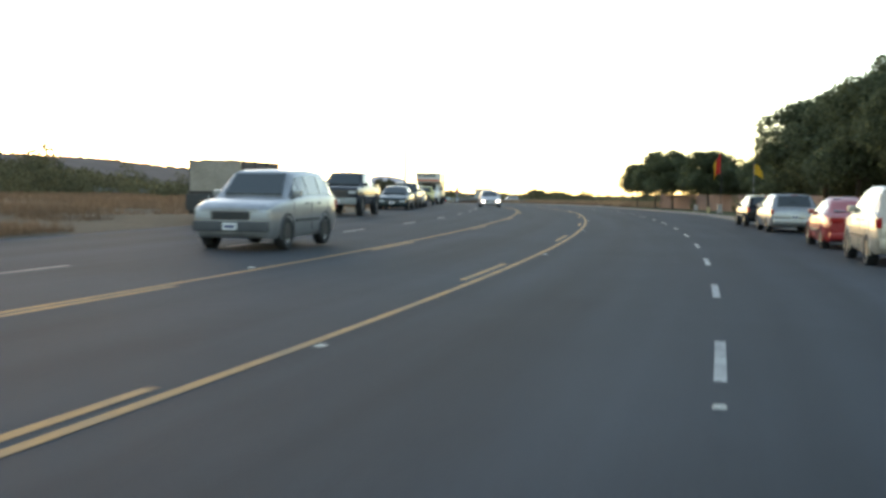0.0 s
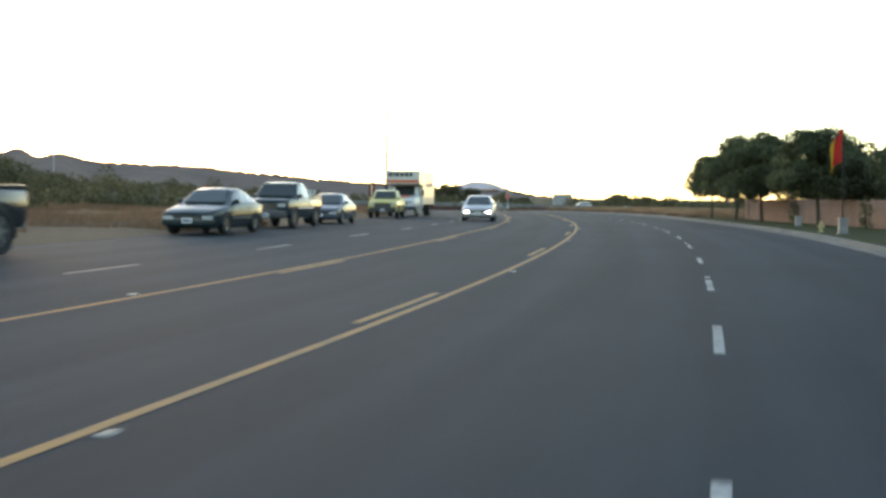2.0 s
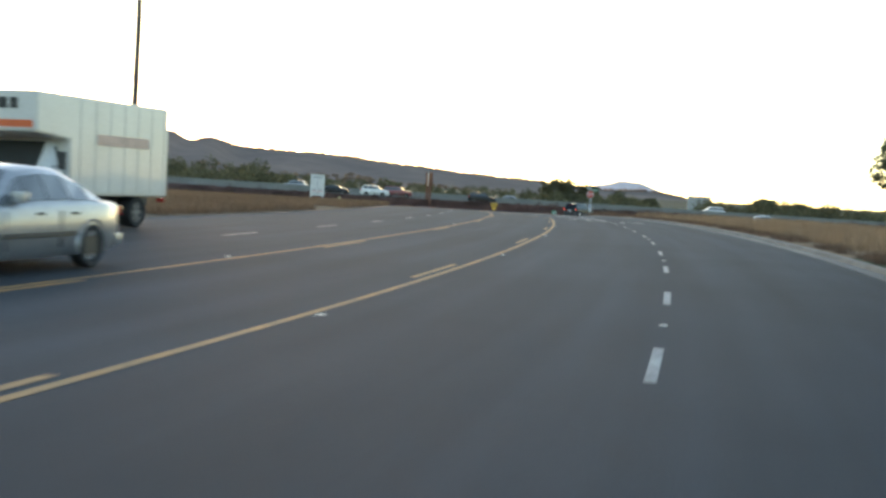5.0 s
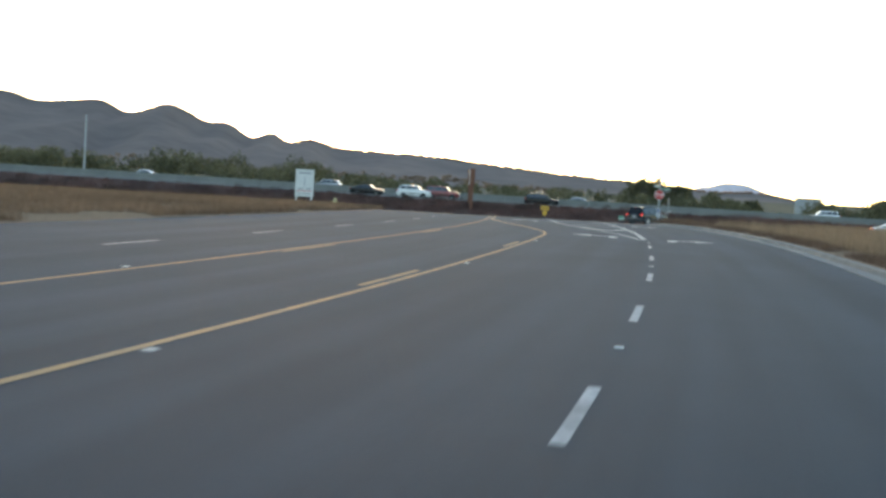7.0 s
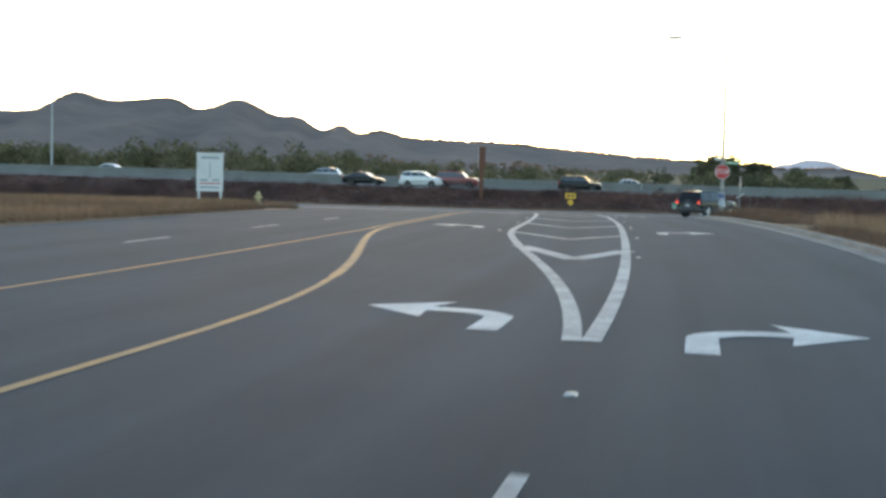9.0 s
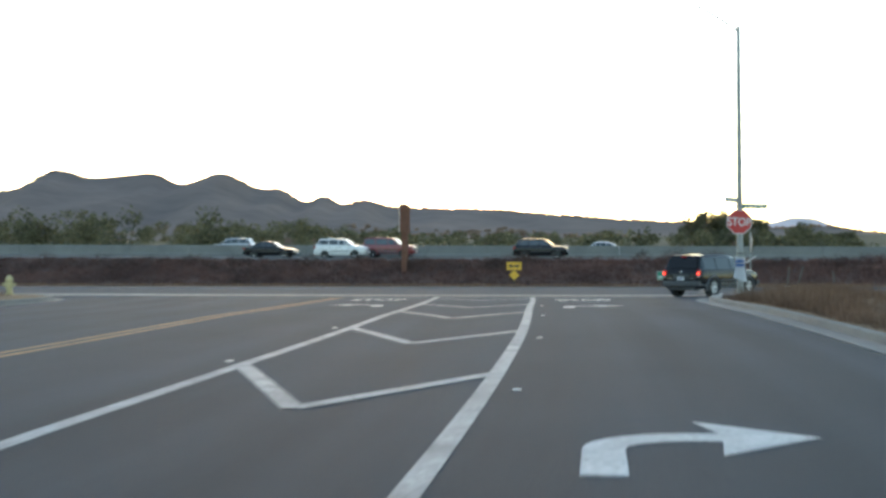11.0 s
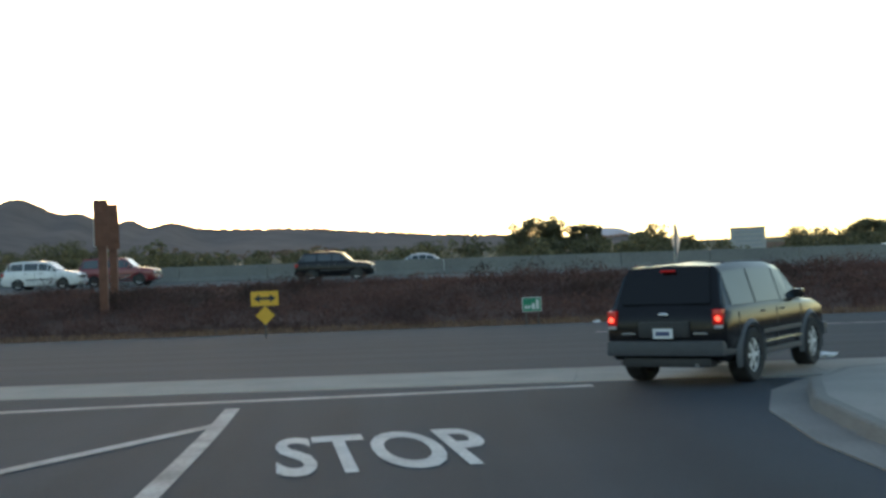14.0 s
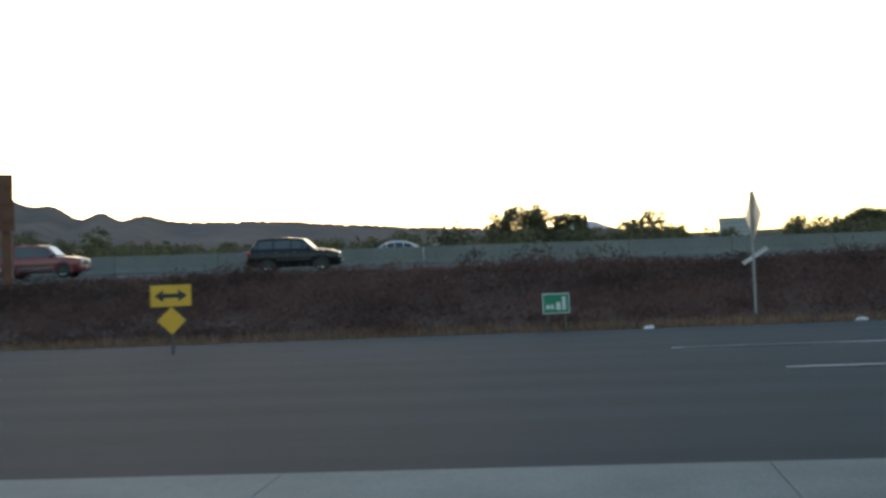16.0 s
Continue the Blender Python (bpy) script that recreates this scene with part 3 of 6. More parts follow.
# painted island with chevrons
mark_line("gore_line", span(-18.0, 42.4, gore_left, 1.0), 0.19, M["white"], lift=0.006)
mark_line("gore_line", span(-18.0, 41.3, gore_right, 1.0), 0.19, M["white"], lift=0.0075)
for tip in (-7.2, 0.0, 7.75, 15.2, 22.3, 28.9, 36.4):
    mid = 0.5 * (gore_left(tip) + gore_right(tip)) + 0.02
    if tip < 0:
        mid = 2.55
    wid = 0.42 if tip < 0 else 0.22
    run = 3.9
    mark_line("chevron_bar", [(tip + run * t, mid + (gore_left(tip + run) - mid) * t) for t in np.linspace(0, 1, 5)], wid, M["white"], lift=0.009)
    run = 3.1
    mark_line("chevron_bar", [(tip + run * t, mid + (gore_right(tip + run) - mid) * t) for t in np.linspace(0, 1, 5)], wid, M["white"], lift=0.0105)
mark_line("stop_line", [(42.9, -3.3), (42.6, -0.5), (42.4, 2.5), (42.05, 5.5), (41.75, 8.6)], 0.32, M["white"], lift=0.008)


def flat_mark(outline, y, off, lift):
    """A painted shape: outline of (right, forward) laid on the road."""
    o = on_road(y, off)
    a = radians(road_turn(y) - 90)
    v = []
    for px, py in outline:
        qx, qy = o.x + px * math.cos(a) - py * math.sin(a), o.y + px * math.sin(a) + py * math.cos(a)
        v.append((qx, qy, road_z(qy) + lift))
    return v


def turn_arrow(y, off, side):
    """A turn arrow: stem, bend and head."""
    inner, outer = [], []
    for t in np.linspace(0, 1, 9):
        a = math.pi / 2 * t
        outer.append((-0.15 + 0.95 * (1 - math.cos(a)), 1.05 + 0.80 * math.sin(a)))
        inner.append((0.17 + 0.63 * (1 - math.cos(a)), 1.05 + 0.42 * math.sin(a)))
    stem_o, stem_i = [(-0.15, 0)] + outer, [(0.17, 0)] + inner
    v, f = [], []
    for p, q in zip(stem_o, stem_i):
        v += [p, q]
    f = [(2 * i, 2 * i + 1, 2 * i + 3, 2 * i + 2) for i in range(len(stem_o) - 1)]
    n = len(v)
    v += [(0.76, 2.50), (0.92, 1.86), (0.92, 1.46), (0.86, 0.84), (1.70, 1.74)]
    f += [(n, n + 1, n + 4), (n + 1, n + 2, n + 4), (n + 2, n + 3, n + 4), (len(stem_o) * 2 - 2, len(stem_o) * 2 - 1, n + 2, n + 1)]
    v = flat_mark([(px * side * 0.97, py * 0.96) for px, py in v], y, off, 0.007)
    from_data("turn_arrow", v, f, M["fresh_white"], road)


for y, off in ((-18.4, 4.6), (4.9, 4.55), (28.6, 4.5)):
    turn_arrow(y, off, 1)
for y, off in ((-17.6, 2.5), (6.1, -1.05), (30.2, -1.0)):
    turn_arrow(y, off, -1)


def word(text, height, parent, material, m, name="lettering", depth=0.004, wide=1.0, bold=0.0):
    cu = bpy.data.curves.new(name, "FONT")
    cu.body, cu.size, cu.align_x, cu.extrude, cu.offset = text, 1.0, "CENTER", 0.0, bold
    cu.resolution_u = 4
    tmp = bpy.data.objects.new(name, cu)
    scene.collection.objects.link(tmp)
    me = bpy.data.meshes.new_from_object(tmp.evaluated_get(bpy.context.evaluated_depsgraph_get()))
    bpy.data.objects.remove(tmp)
    zs = [v.co.y for v in me.vertices]
    lo, hi = min(zs), max(zs)
    s = height / (hi - lo)
    for v in me.vertices:
        v.co = Vector((v.co.x * s * wide, (v.co.y - lo) * s, 0))
    me.materials.append(material)
    ob = new(name, me)
    ob.parent = parent
    ob.matrix_parent_inverse = parent.matrix_world.inverted()
    ob.matrix_world = m
    return ob


def road_word(y, off):
    o = on_road(y, off)
    slope = math.degrees(math.atan((road_z(o.y + 2.4) - road_z(o.y)) / 2.4))
    m = Matrix.Translation((o.x, o.y, o.z + 0.010)) @ pose(0, 0, 0, 0, 0, road_turn(y) - 90 + 2.5) @ pose(0, 0, 0, slope)
    word("STOP", 2.45, road, M["fresh_white"], m, "painted_word", wide=0.245, bold=0.022)


road_word(35.55, 5.46)
road_word(37.0, -1.75)

# raised markers
def marker_mesh():
    bm = bmesh.new()
    v0 = [bm.verts.new((a * 0.036, b * 0.05, 0)) for a, b in ((-1, -1), (1, -1), (1, 1), (-1, 1))]
    v1 = [bm.verts.new((a * 0.02, b * 0.036, 0.016)) for a, b in ((-1, -1), (1, -1), (1, 1), (-1, 1))]
    for i in range(4):
        bm.faces.new((v0[i], v0[(i + 1) % 4], v1[(i + 1) % 4], v1[i]))
    bm.faces.new(v1)
    me = bpy.data.meshes.new("road_marker")
    bm.to_mesh(me)
    bm.free()
    me.materials.append(M["marker"])
    return me


MK = marker_mesh()
for k in range(46):
    for y0, off in ((-20.6 - 6.9 * k, dash_off(-20.6 - 6.9 * k)), (-117.3 + 6.65 * (k - 20), 0.15), (-123.5 + 13.3 * (k - 10), -3.98)):
        if k % 2 == 0 and -260 < y0 < -20:
            ob = new("road_marker", MK)
            ob.parent = road
            ob.matrix_world = Matrix.Translation(on_road(y0, off, 0.002)) @ pose(0, 0, 0, 0, 0, road_turn(y0))
for y0, off in ((-6, 3.75), (2.0, 3.75), (9.3, 3.72), (16.5, 3.74), (23.6, 3.75), (30.4, 3.8), (4.6, -0.2), (12.1, -0.2), (19.0, -0.2)):
    ob = new("road_marker", MK)
    ob.parent = road
    ob.matrix_world = Matrix.Translation(on_road(y0, off, 0.002)) @ pose(0, 0, 0, 0, 0, road_turn(y0))

# lines of the cross street
def street_line(a0, a1, c, w=0.15):
    v = []
    for a in np.linspace(a0, a1, max(2, int((a1 - a0) / 3) + 1)):
        for d in (-w / 2, w / 2):
            v.append(tuple(cross(a, c + d, 0.012)))
    from_data("lane_line", v, [(2 * i, 2 * i + 2, 2 * i + 3, 2 * i + 1) for i in range(len(v) // 2 - 1)], M["fresh_white"], street)


street_line(3.4, 6.0, 59.3)
street_line(3.6, 40, 59.3)
for k in range(6):
    street_line(4.6 + k * 7.3, 6.8 + k * 7.3, 55.2)
street_line(-140, -16, 59.3)

# ---------------------------------------------------------------- freeway and its median barrier
rows = [[freeway(a, c) for c in (87.5, 90, 97, 104, 106.4, 112, 120, 124)] for a in np.arange(-420, 421, 12.0)]
fw = ribbon("freeway", rows, M["freeway"])
tagged(fw, "pale concrete freeway carriageways on a low embankment", "road", kind="structure")
barrier = empty("median_barrier", Matrix(), "long grey concrete median barrier along the freeway", "barrier", kind="structure")
prof = [(-0.42, 0.0), (-0.42, 0.08), (-0.27, 0.33), (-0.16, 1.05), (0.16, 1.05), (0.27, 0.33), (0.42, 0.08), (0.42, 0.0)]
for a0 in np.arange(-300, 300, 6.0):
    bm = bmesh.new()
    r0 = [bm.verts.new(freeway(a0 + 0.02, 106.2 + p, h)) for p, h in prof]
    r1 = [bm.verts.new(freeway(a0 + 5.98, 106.2 + p, h)) for p, h in prof]
    for k in range(7):
        bm.faces.new((r0[k], r1[k], r1[k + 1], r0[k + 1]))
    bm.faces.new(r0)
    bm.faces.new(r1[::-1])
    bmesh.ops.recalc_face_normals(bm, faces=bm.faces[:])
    part("barrier_length", bm, M["barrier"], barrier)

def bank_point(a, t):
    p = CU * a + CN * (66.6 + t * 20.0)
    fc = FN.x * p.x + FN.y * p.y
    if fc > 87.3:
        p = p + CN * (87.3 - fc)
    return Vector((p.x, p.y, land_z(p.x, p.y) + 0.05 + 0.14 * min(1.0, t * 12, (1 - t) * 6)))


bank = ribbon("embankment", [[bank_point(a, t) for t in np.linspace(0, 1, 12)] for a in np.arange(-140, 141, 2.5)], M["bank"])
tagged(bank, "dark brushy slope of the freeway embankment", "embankment", kind="structure")

# ---------------------------------------------------------------- hills and far mountain
# unseen hills added on the other sides; they block the low sky there
verts, faces = [], []
ring = 120
for j, (r, k) in enumerate(((900, 0.0), (1250, 0.45), (1600, 1.0), (2000, 0.7))):
    for i in range(ring + 1):
        a = math.pi * (0.93 + 1.14 * i / ring)
        h = (105 + 45 * noise.noise(Vector((a * 3.0, 0, 11))) + 18 * noise.noise(Vector((a * 11.0, j, 4)))) * k
        verts.append((r * math.cos(a), -150 + r * math.sin(a) * 0.9, h - 8))
for j in range(3):
    for i in range(ring):
        b = j * (ring + 1) + i
        faces.append((b, b + 1, b + ring + 2, b + ring + 1))
back_hills = from_data("unseen_hills_south", verts, faces, M["hill"], smooth=180)
tagged(back_hills, "unseen dry brown hills added to the south", "hills", kind="structure")


def ridge(x):
    h = 68 + 92 / (1 + math.exp((x - 480) / 300))
    for c, a, s in ((-1200, 34, 90), (-1015, 79, 62), (-850, 70, 80), (-740, 50, 50), (-660, 10, 25), (-600, 68, 48), (-520, 44, 50), (-425, 37, 35), (-314, 27, 26), (-205, 18, 32),
                    (-1700, 30, 260), (110, 4, 60), (700, 5, 90), (980, 12, 60)):
        h += a * math.exp(-0.5 * ((x - c) / s) ** 2)
    return h


def hill_z(xx, yy):
    """Height of the hills' sheet."""
    rise = max(0.0, (yy - 900) / 2100) ** 1.7 if yy < 3000 else 1 - 0.55 * smoothstep(3000, 4200, yy)
    spur = noise.noise(Vector((xx * 0.006, yy * 0.0022, 3))) * 0.26 + noise.noise(Vector((xx * 0.02, yy * 0.006, 7))) * 0.05
    keep = math.exp(-((yy - 3000) / 260) ** 2)
    fine = 0.7 * noise.noise(Vector((xx * 0.05, yy * 0.05, 1))) + 0.5 * noise.noise(Vector((xx * 0.16, yy * 0.1, 2)))
    return max(-3, ridge(xx * (yy / 3000) ** -0.6) * rise * (1 + spur * (1 - keep)) + fine * rise - 1.5)


hx = np.concatenate([np.linspace(-3600, -1400, 40), np.linspace(-1390, 1300, 270), np.linspace(1310, 3600, 50)])
hy = np.concatenate([np.linspace(900, 2600, 14), np.linspace(2700, 3300, 13), np.linspace(3400, 4200, 5)])
verts, faces = [], []
for yy in hy:
    for xx in hx:
        verts.append((xx, yy, hill_z(xx, yy)))
n = len(hx)
faces = [(j * n + i, j * n + i + 1, (j + 1) * n + i + 1, (j + 1) * n + i) for j in range(len(hy) - 1) for i in range(n - 1)]
hills = from_data("hills", verts, faces, M["hill"], smooth=180)
tagged(hills, "dark chaparral hills along the skyline", "hills", kind="structure")

# far mountain, its haze carried by the pale material
mx = np.linspace(300, 3200, 90)
verts = []
for yy, k in ((4250, 0.0), (4450, 0.7), (4600, 1.0), (4800, 0.5)):
    for xx in mx:
        h = 60 + 54 * math.exp(-0.5 * ((xx - 1450) / 240) ** 2) + 24 * math.exp(-0.5 * ((xx - 1425) / 70) ** 2) + 26 * math.exp(-0.5 * ((xx - 1650) / 330) ** 2) + 40 * math.exp(-0.5 * ((xx - 1230) / 200) ** 2)
        verts.append((xx, yy, h * k + 9 * noise.noise(Vector((xx * 0.02, yy * 0.01, 5))) - 2))
n = len(mx)
faces = [(j * n + i, j * n + i + 1, (j + 1) * n + i + 1, (j + 1) * n + i) for j in range(3) for i in range(n - 1)]
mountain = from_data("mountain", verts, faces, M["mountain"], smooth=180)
tagged(mountain, "far mountain beyond the hills, haze put into its pale colour", "mountain", kind="structure")

# ---------------------------------------------------------------- vehicles


def section(x, zb, zm, zbelt, ztop, wb, wbelt, wtop, crown=0.03):
    """Half outline of a body, bottom centre to top centre."""
    return [(x, 0.0, zb), (x, wb * 0.93, zb), (x, wb, zb + 0.10), (x, wbelt * 1.015, zm), (x, wbelt, zbelt - 0.05),
            (x, wbelt * 0.975, zbelt), (x, wtop + (wbelt * 0.975 - wtop) * 0.10, ztop - (ztop - zbelt) * 0.12), (x, wtop * 0.93, ztop), (x, 0.0, ztop + crown)]


def loft(bm, secs):
    rings = []
    for s in secs:
        full = s + [(x, -y, z) for x, y, z in s[-2:0:-1]]
        rings.append([bm.verts.new(p) for p in full])
    n = len(rings[0])
    for a, b in zip(rings, rings[1:]):
        for k in range(n):
            bm.faces.new((a[k], a[(k + 1) % n], b[(k + 1) % n], b[k]))
    bm.faces.new(rings[0])
    bm.faces.new(rings[-1][::-1])
    bmesh.ops.recalc_face_normals(bm, faces=bm.faces[:])
    return bm


def wheel_pair(parent, x, r, half, width, rim_mat, rim_r=0.64):
    for side in (1, -1):
        bm = bmesh.new()
        sides = 22
        prof = [(rim_r * r, -width / 2 + 0.015), (0.93 * r, -width / 2), (r, -width / 2 + 0.03), (r, width / 2 - 0.03), (0.93 * r, width / 2), (rim_r * r, width / 2 - 0.015)]
        rings = [[bm.verts.new((math.cos(2 * math.pi * k / sides) * q, w, math.sin(2 * math.pi * k / sides) * q)) for k in range(sides)] for q, w in prof]
        for a, b in zip(rings, rings[1:] + rings[:1]):
            for k in range(sides):
                bm.faces.new((a[k], a[(k + 1) % sides], b[(k + 1) % sides], b[k]))
        bmesh.ops.recalc_face_normals(bm, faces=bm.faces[:])
        w = part("wheel", bm, M["tyre"], parent, smooth=40)
        w.matrix_basis = pose(x, side * (half - width / 2 + 0.01), r)
        bm = bmesh.new()
        s = side
        hub = 0.16 * r
        face = s * (width / 2 - 0.045)
        c = [bm.verts.new((math.cos(2 * math.pi * k / 20) * rim_r * r, face - s * 0.05, math.sin(2 * math.pi * k / 20) * rim_r * r)) for k in range(20)]
        bm.faces.new(c if s < 0 else c[::-1])
        part("wheel_dish", bm, M["dark_plastic"], w)
        bm = bmesh.new()
        for k in range(6):
            a = 2 * math.pi * k / 6
            da = 0.20
            q = [(hub, a - da * 1.6), (rim_r * r * 0.97, a - da), (rim_r * r * 0.97, a + da), (hub, a + da * 1.6)]
            bm.faces.new([bm.verts.new((math.cos(t) * d, face, math.sin(t) * d)) for d, t in q])
        bm.faces.new([bm.verts.new((math.cos(2 * math.pi * k / 14) * hub * 1.25, face + s * 0.012, math.sin(2 * math.pi * k / 14) * hub * 1.25)) for k in range(14)])
        o = [bm.verts.new((math.cos(2 * math.pi * k / 20) * rim_r * r, face, math.sin(2 * math.pi * k / 20) * rim_r * r)) for k in range(20)]
        i = [bm.verts.new((math.cos(2 * math.pi * k / 20) * rim_r * r * 0.84, face, math.sin(2 * math.pi * k / 20) * rim_r * r * 0.88)) for k in range(20)]
        for k in range(20):
            bm.faces.new((o[k], o[(k + 1) % 20], i[(k + 1) % 20], i[k]))
        part("rim", bm, rim_mat, w, smooth=30)


def arch(parent, x, r, half, material, flare=1.0):
    """Dark wheel well with a flared lip."""
    for side in (1, -1):
        bm = bmesh.new()
        y = side * (half + 0.006)
        n = 14
        lo, hi, inn = [], [], []
        for k in range(n + 1):
            a = math.pi * (k / n * 1.16 - 0.08)
            lo.append(bm.verts.new((x + math.cos(a) * r * 1.13, y, r * 0.98 + math.sin(a) * r * 1.13)))
            hi.append(bm.verts.new((x + math.cos(a) * r * 1.24, y + side * 0.018 * flare, r * 0.98 + math.sin(a) * r * 1.24)))
            inn.append(bm.verts.new((x + math.cos(a) * r * (1.22 + 0.08 * flare), y - side * 0.02, r * 0.98 + math.sin(a) * r * (1.22 + 0.08 * flare))))
        for k in range(n):
            bm.faces.new((lo[k], lo[k + 1], hi[k + 1], hi[k]))
            bm.faces.new((hi[k], hi[k + 1], inn[k + 1], inn[k]))
        part("wheel_arch", bm, material, parent, smooth=50)
        bm = bmesh.new()
        y = side * (half + 0.003)
        ring = [bm.verts.new((x + math.cos(math.pi * k / n) * r * 1.15, y, r * 0.98 + math.sin(math.pi * k / n) * r * 1.15)) for k in range(n + 1)]
        ring += [bm.verts.new((x - r * 1.13, y, r * 0.62)), bm.verts.new((x + r * 1.13, y, r * 0.62))]
        bm.faces.new(ring)
        part("wheel_well", bm, M["sign_black"], parent)


def panel(parent, name, quad, material, out, thick=0.012, label="", inset=(0.06, 0.06)):
    """A pane laid on a quad of the body: corners in order, shrunk, set proud along out."""
    p = [Vector(q) for q in quad]
    o = Vector(out).normalized()

    def at(u, v):
        return p[0].lerp(p[1], u).lerp(p[3].lerp(p[2], u), v)
    iu, iv = inset
    q = [at(iu, iv), at(1 - iu, iv), at(1 - iu, 1 - iv), at(iu, 1 - iv)]
    bm = bmesh.new()
    f = [bm.verts.new(a + o * thick) for a in q]
    b = [bm.verts.new(a - o * 0.01) for a in q]
    bm.faces.new(f)
    for i in range(4):
        bm.faces.new((f[i], b[i], b[(i + 1) % 4], f[(i + 1) % 4]))
    bmesh.ops.recalc_face_normals(bm, faces=bm.faces[:])
    return part(name, bm, material, parent, label)


def plate(parent, x, z, face):
    bm = bmesh.new()
    box(bm, x - 0.01, x + 0.01, -0.155, 0.155, z - 0.075, z + 0.075, 0.004)
    pl = part("number_plate", bm, M["plate"], parent)
    bm = bmesh.new()
    box(bm, x + face * 0.010, x + face * 0.013, -0.11, 0.11, z - 0.035, z + 0.03)
    part("plate_bar", bm, M["plate_ink"], pl)


SHAPES = {
    # x, bottom, middle, belt, top, half widths bottom, belt, top (fractions of height and half width)
    "sedan": dict(size=(4.75, 1.80, 1.43), r=0.32, axles=(1.42, -1.33), secs=[
        (2.37, .22, .34, .42, .44, .62, .66, .60), (2.28, .15, .34, .46, .475, .84, .88, .76), (1.9, .13, .34, .52, .55, .94, .97, .84), (1.05, .13, .36, .60, .635, .97, 1.0, .88),
        (0.98, .13, .36, .62, .645, .97, 1.0, .86), (0.30, .13, .36, .645, .955, .97, 1.0, .68), (-0.20, .13, .36, .65, 1.0, .97, 1.0, .68), (-0.75, .13, .36, .66, .985, .97, 1.0, .67),
        (-1.28, .13, .36, .665, .875, .97, 1.0, .70), (-1.72, .13, .36, .66, .69, .96, .99, .84), (-2.15, .16, .36, .64, .665, .92, .95, .82), (-2.36, .26, .38, .56, .59, .80, .84, .72)],
        cowl=4, roof=(5, 7), back=9),
    "suv": dict(size=(4.65, 1.82, 1.72), r=0.35, axles=(1.36, -1.32), secs=[
        (2.32, .22, .36, .48, .50, .66, .70, .62), (2.22, .16, .36, .52, .54, .88, .91, .78), (1.85, .14, .36, .57, .60, .95, .97, .84), (1.15, .14, .36, .61, .635, .97, 1.0, .86),
        (1.05, .14, .36, .62, .645, .97, 1.0, .86), (0.45, .14, .36, .63, .955, .97, 1.0, .74), (-0.10, .14, .36, .64, .995, .97, 1.0, .75), (-1.0, .14, .36, .645, 1.0, .97, 1.0, .75),
        (-1.80, .15, .36, .65, .975, .97, 1.0, .74), (-2.16, .17, .36, .64, .67, .95, .98, .88), (-2.26, .18, .36, .60, .63, .93, .96, .86), (-2.32, .24, .38, .52, .54, .86, .90, .80)],
        cowl=4, roof=(5, 8), back=9),
    "big_suv": dict(size=(4.85, 1.88, 1.80), r=0.37, axles=(1.45, -1.40), secs=[
        (2.42, .24, .38, .50, .52, .70, .74, .66), (2.34, .18, .38, .53, .555, .90, .93, .82), (1.9, .16, .38, .585, .605, .95, .97, .86), (1.20, .16, .38, .61, .63, .97, 1.0, .88),
        (1.10, .16, .38, .61, .64, .97, 1.0, .88), (0.55, .16, .38, .62, .955, .97, 1.0, .76), (0.05, .16, .38, .62, .99, .97, 1.0, .77), (-1.1, .16, .38, .62, 1.0, .97, 1.0, .77),
        (-2.10, .17, .38, .62, .975, .97, 1.0, .77), (-2.33, .19, .38, .61, .645, .97, 1.0, .90), (-2.39, .20, .38, .58, .61, .95, .98, .88), (-2.42, .24, .40, .48, .50, .92, .95, .85)],
        cowl=4, roof=(5, 8), back=9),
    "long_pickup": dict(size=(5.6, 1.98, 1.92), r=0.43, axles=(1.85, -1.75), secs=[
        (2.80, .30, .44, .56, .58, .82, .86, .78), (2.72, .24, .44, .60, .62, .94, .96, .88), (2.3, .22, .44, .63, .65, .96, .98, .90), (1.50, .22, .44, .645, .665, .97, 1.0, .91),
        (1.38, .22, .44, .65, .675, .97, 1.0, .90), (0.80, .22, .44, .655, .965, .97, 1.0, .76), (0.40, .22, .44, .655, 1.0, .97, 1.0, .77), (-0.75, .22, .44, .655, .995, .97, 1.0, .77),
        (-1.05, .22, .44, .655, .965, .97, 1.0, .77), (-1.18, .22, .44, .645, .66, .97, 1.0, .95), (-2.73, .24, .44, .645, .66, .97, 1.0, .95), (-2.80, .28, .44, .61, .63, .95, .98, .92)],
        cowl=4, roof=(5, 8), back=9),
    "pickup": dict(size=(5.5, 1.95, 1.90), r=0.41, axles=(1.80, -1.75), secs=[
        (2.75, .30, .44, .54, .56, .80, .84, .76), (2.66, .24, .44, .58, .60, .93, .95, .86), (2.2, .22, .44, .615, .635, .96, .98, .88), (1.40, .22, .44, .63, .65, .97, 1.0, .90),
        (1.28, .22, .44, .635, .66, .97, 1.0, .90), (0.72, .22, .44, .64, .965, .97, 1.0, .74), (0.30, .22, .44, .64, 1.0, .97, 1.0, .75), (-0.35, .22, .44, .64, .99, .97, 1.0, .75),
        (-0.62, .22, .44, .64, .96, .97, 1.0, .75), (-0.74, .22, .44, .63, .645, .97, 1.0, .94), (-2.68, .24, .44, .63, .645, .97, 1.0, .94), (-2.75, .28, .44, .60, .615, .95, .98, .92)],
        cowl=4, roof=(5, 8), back=9),
}


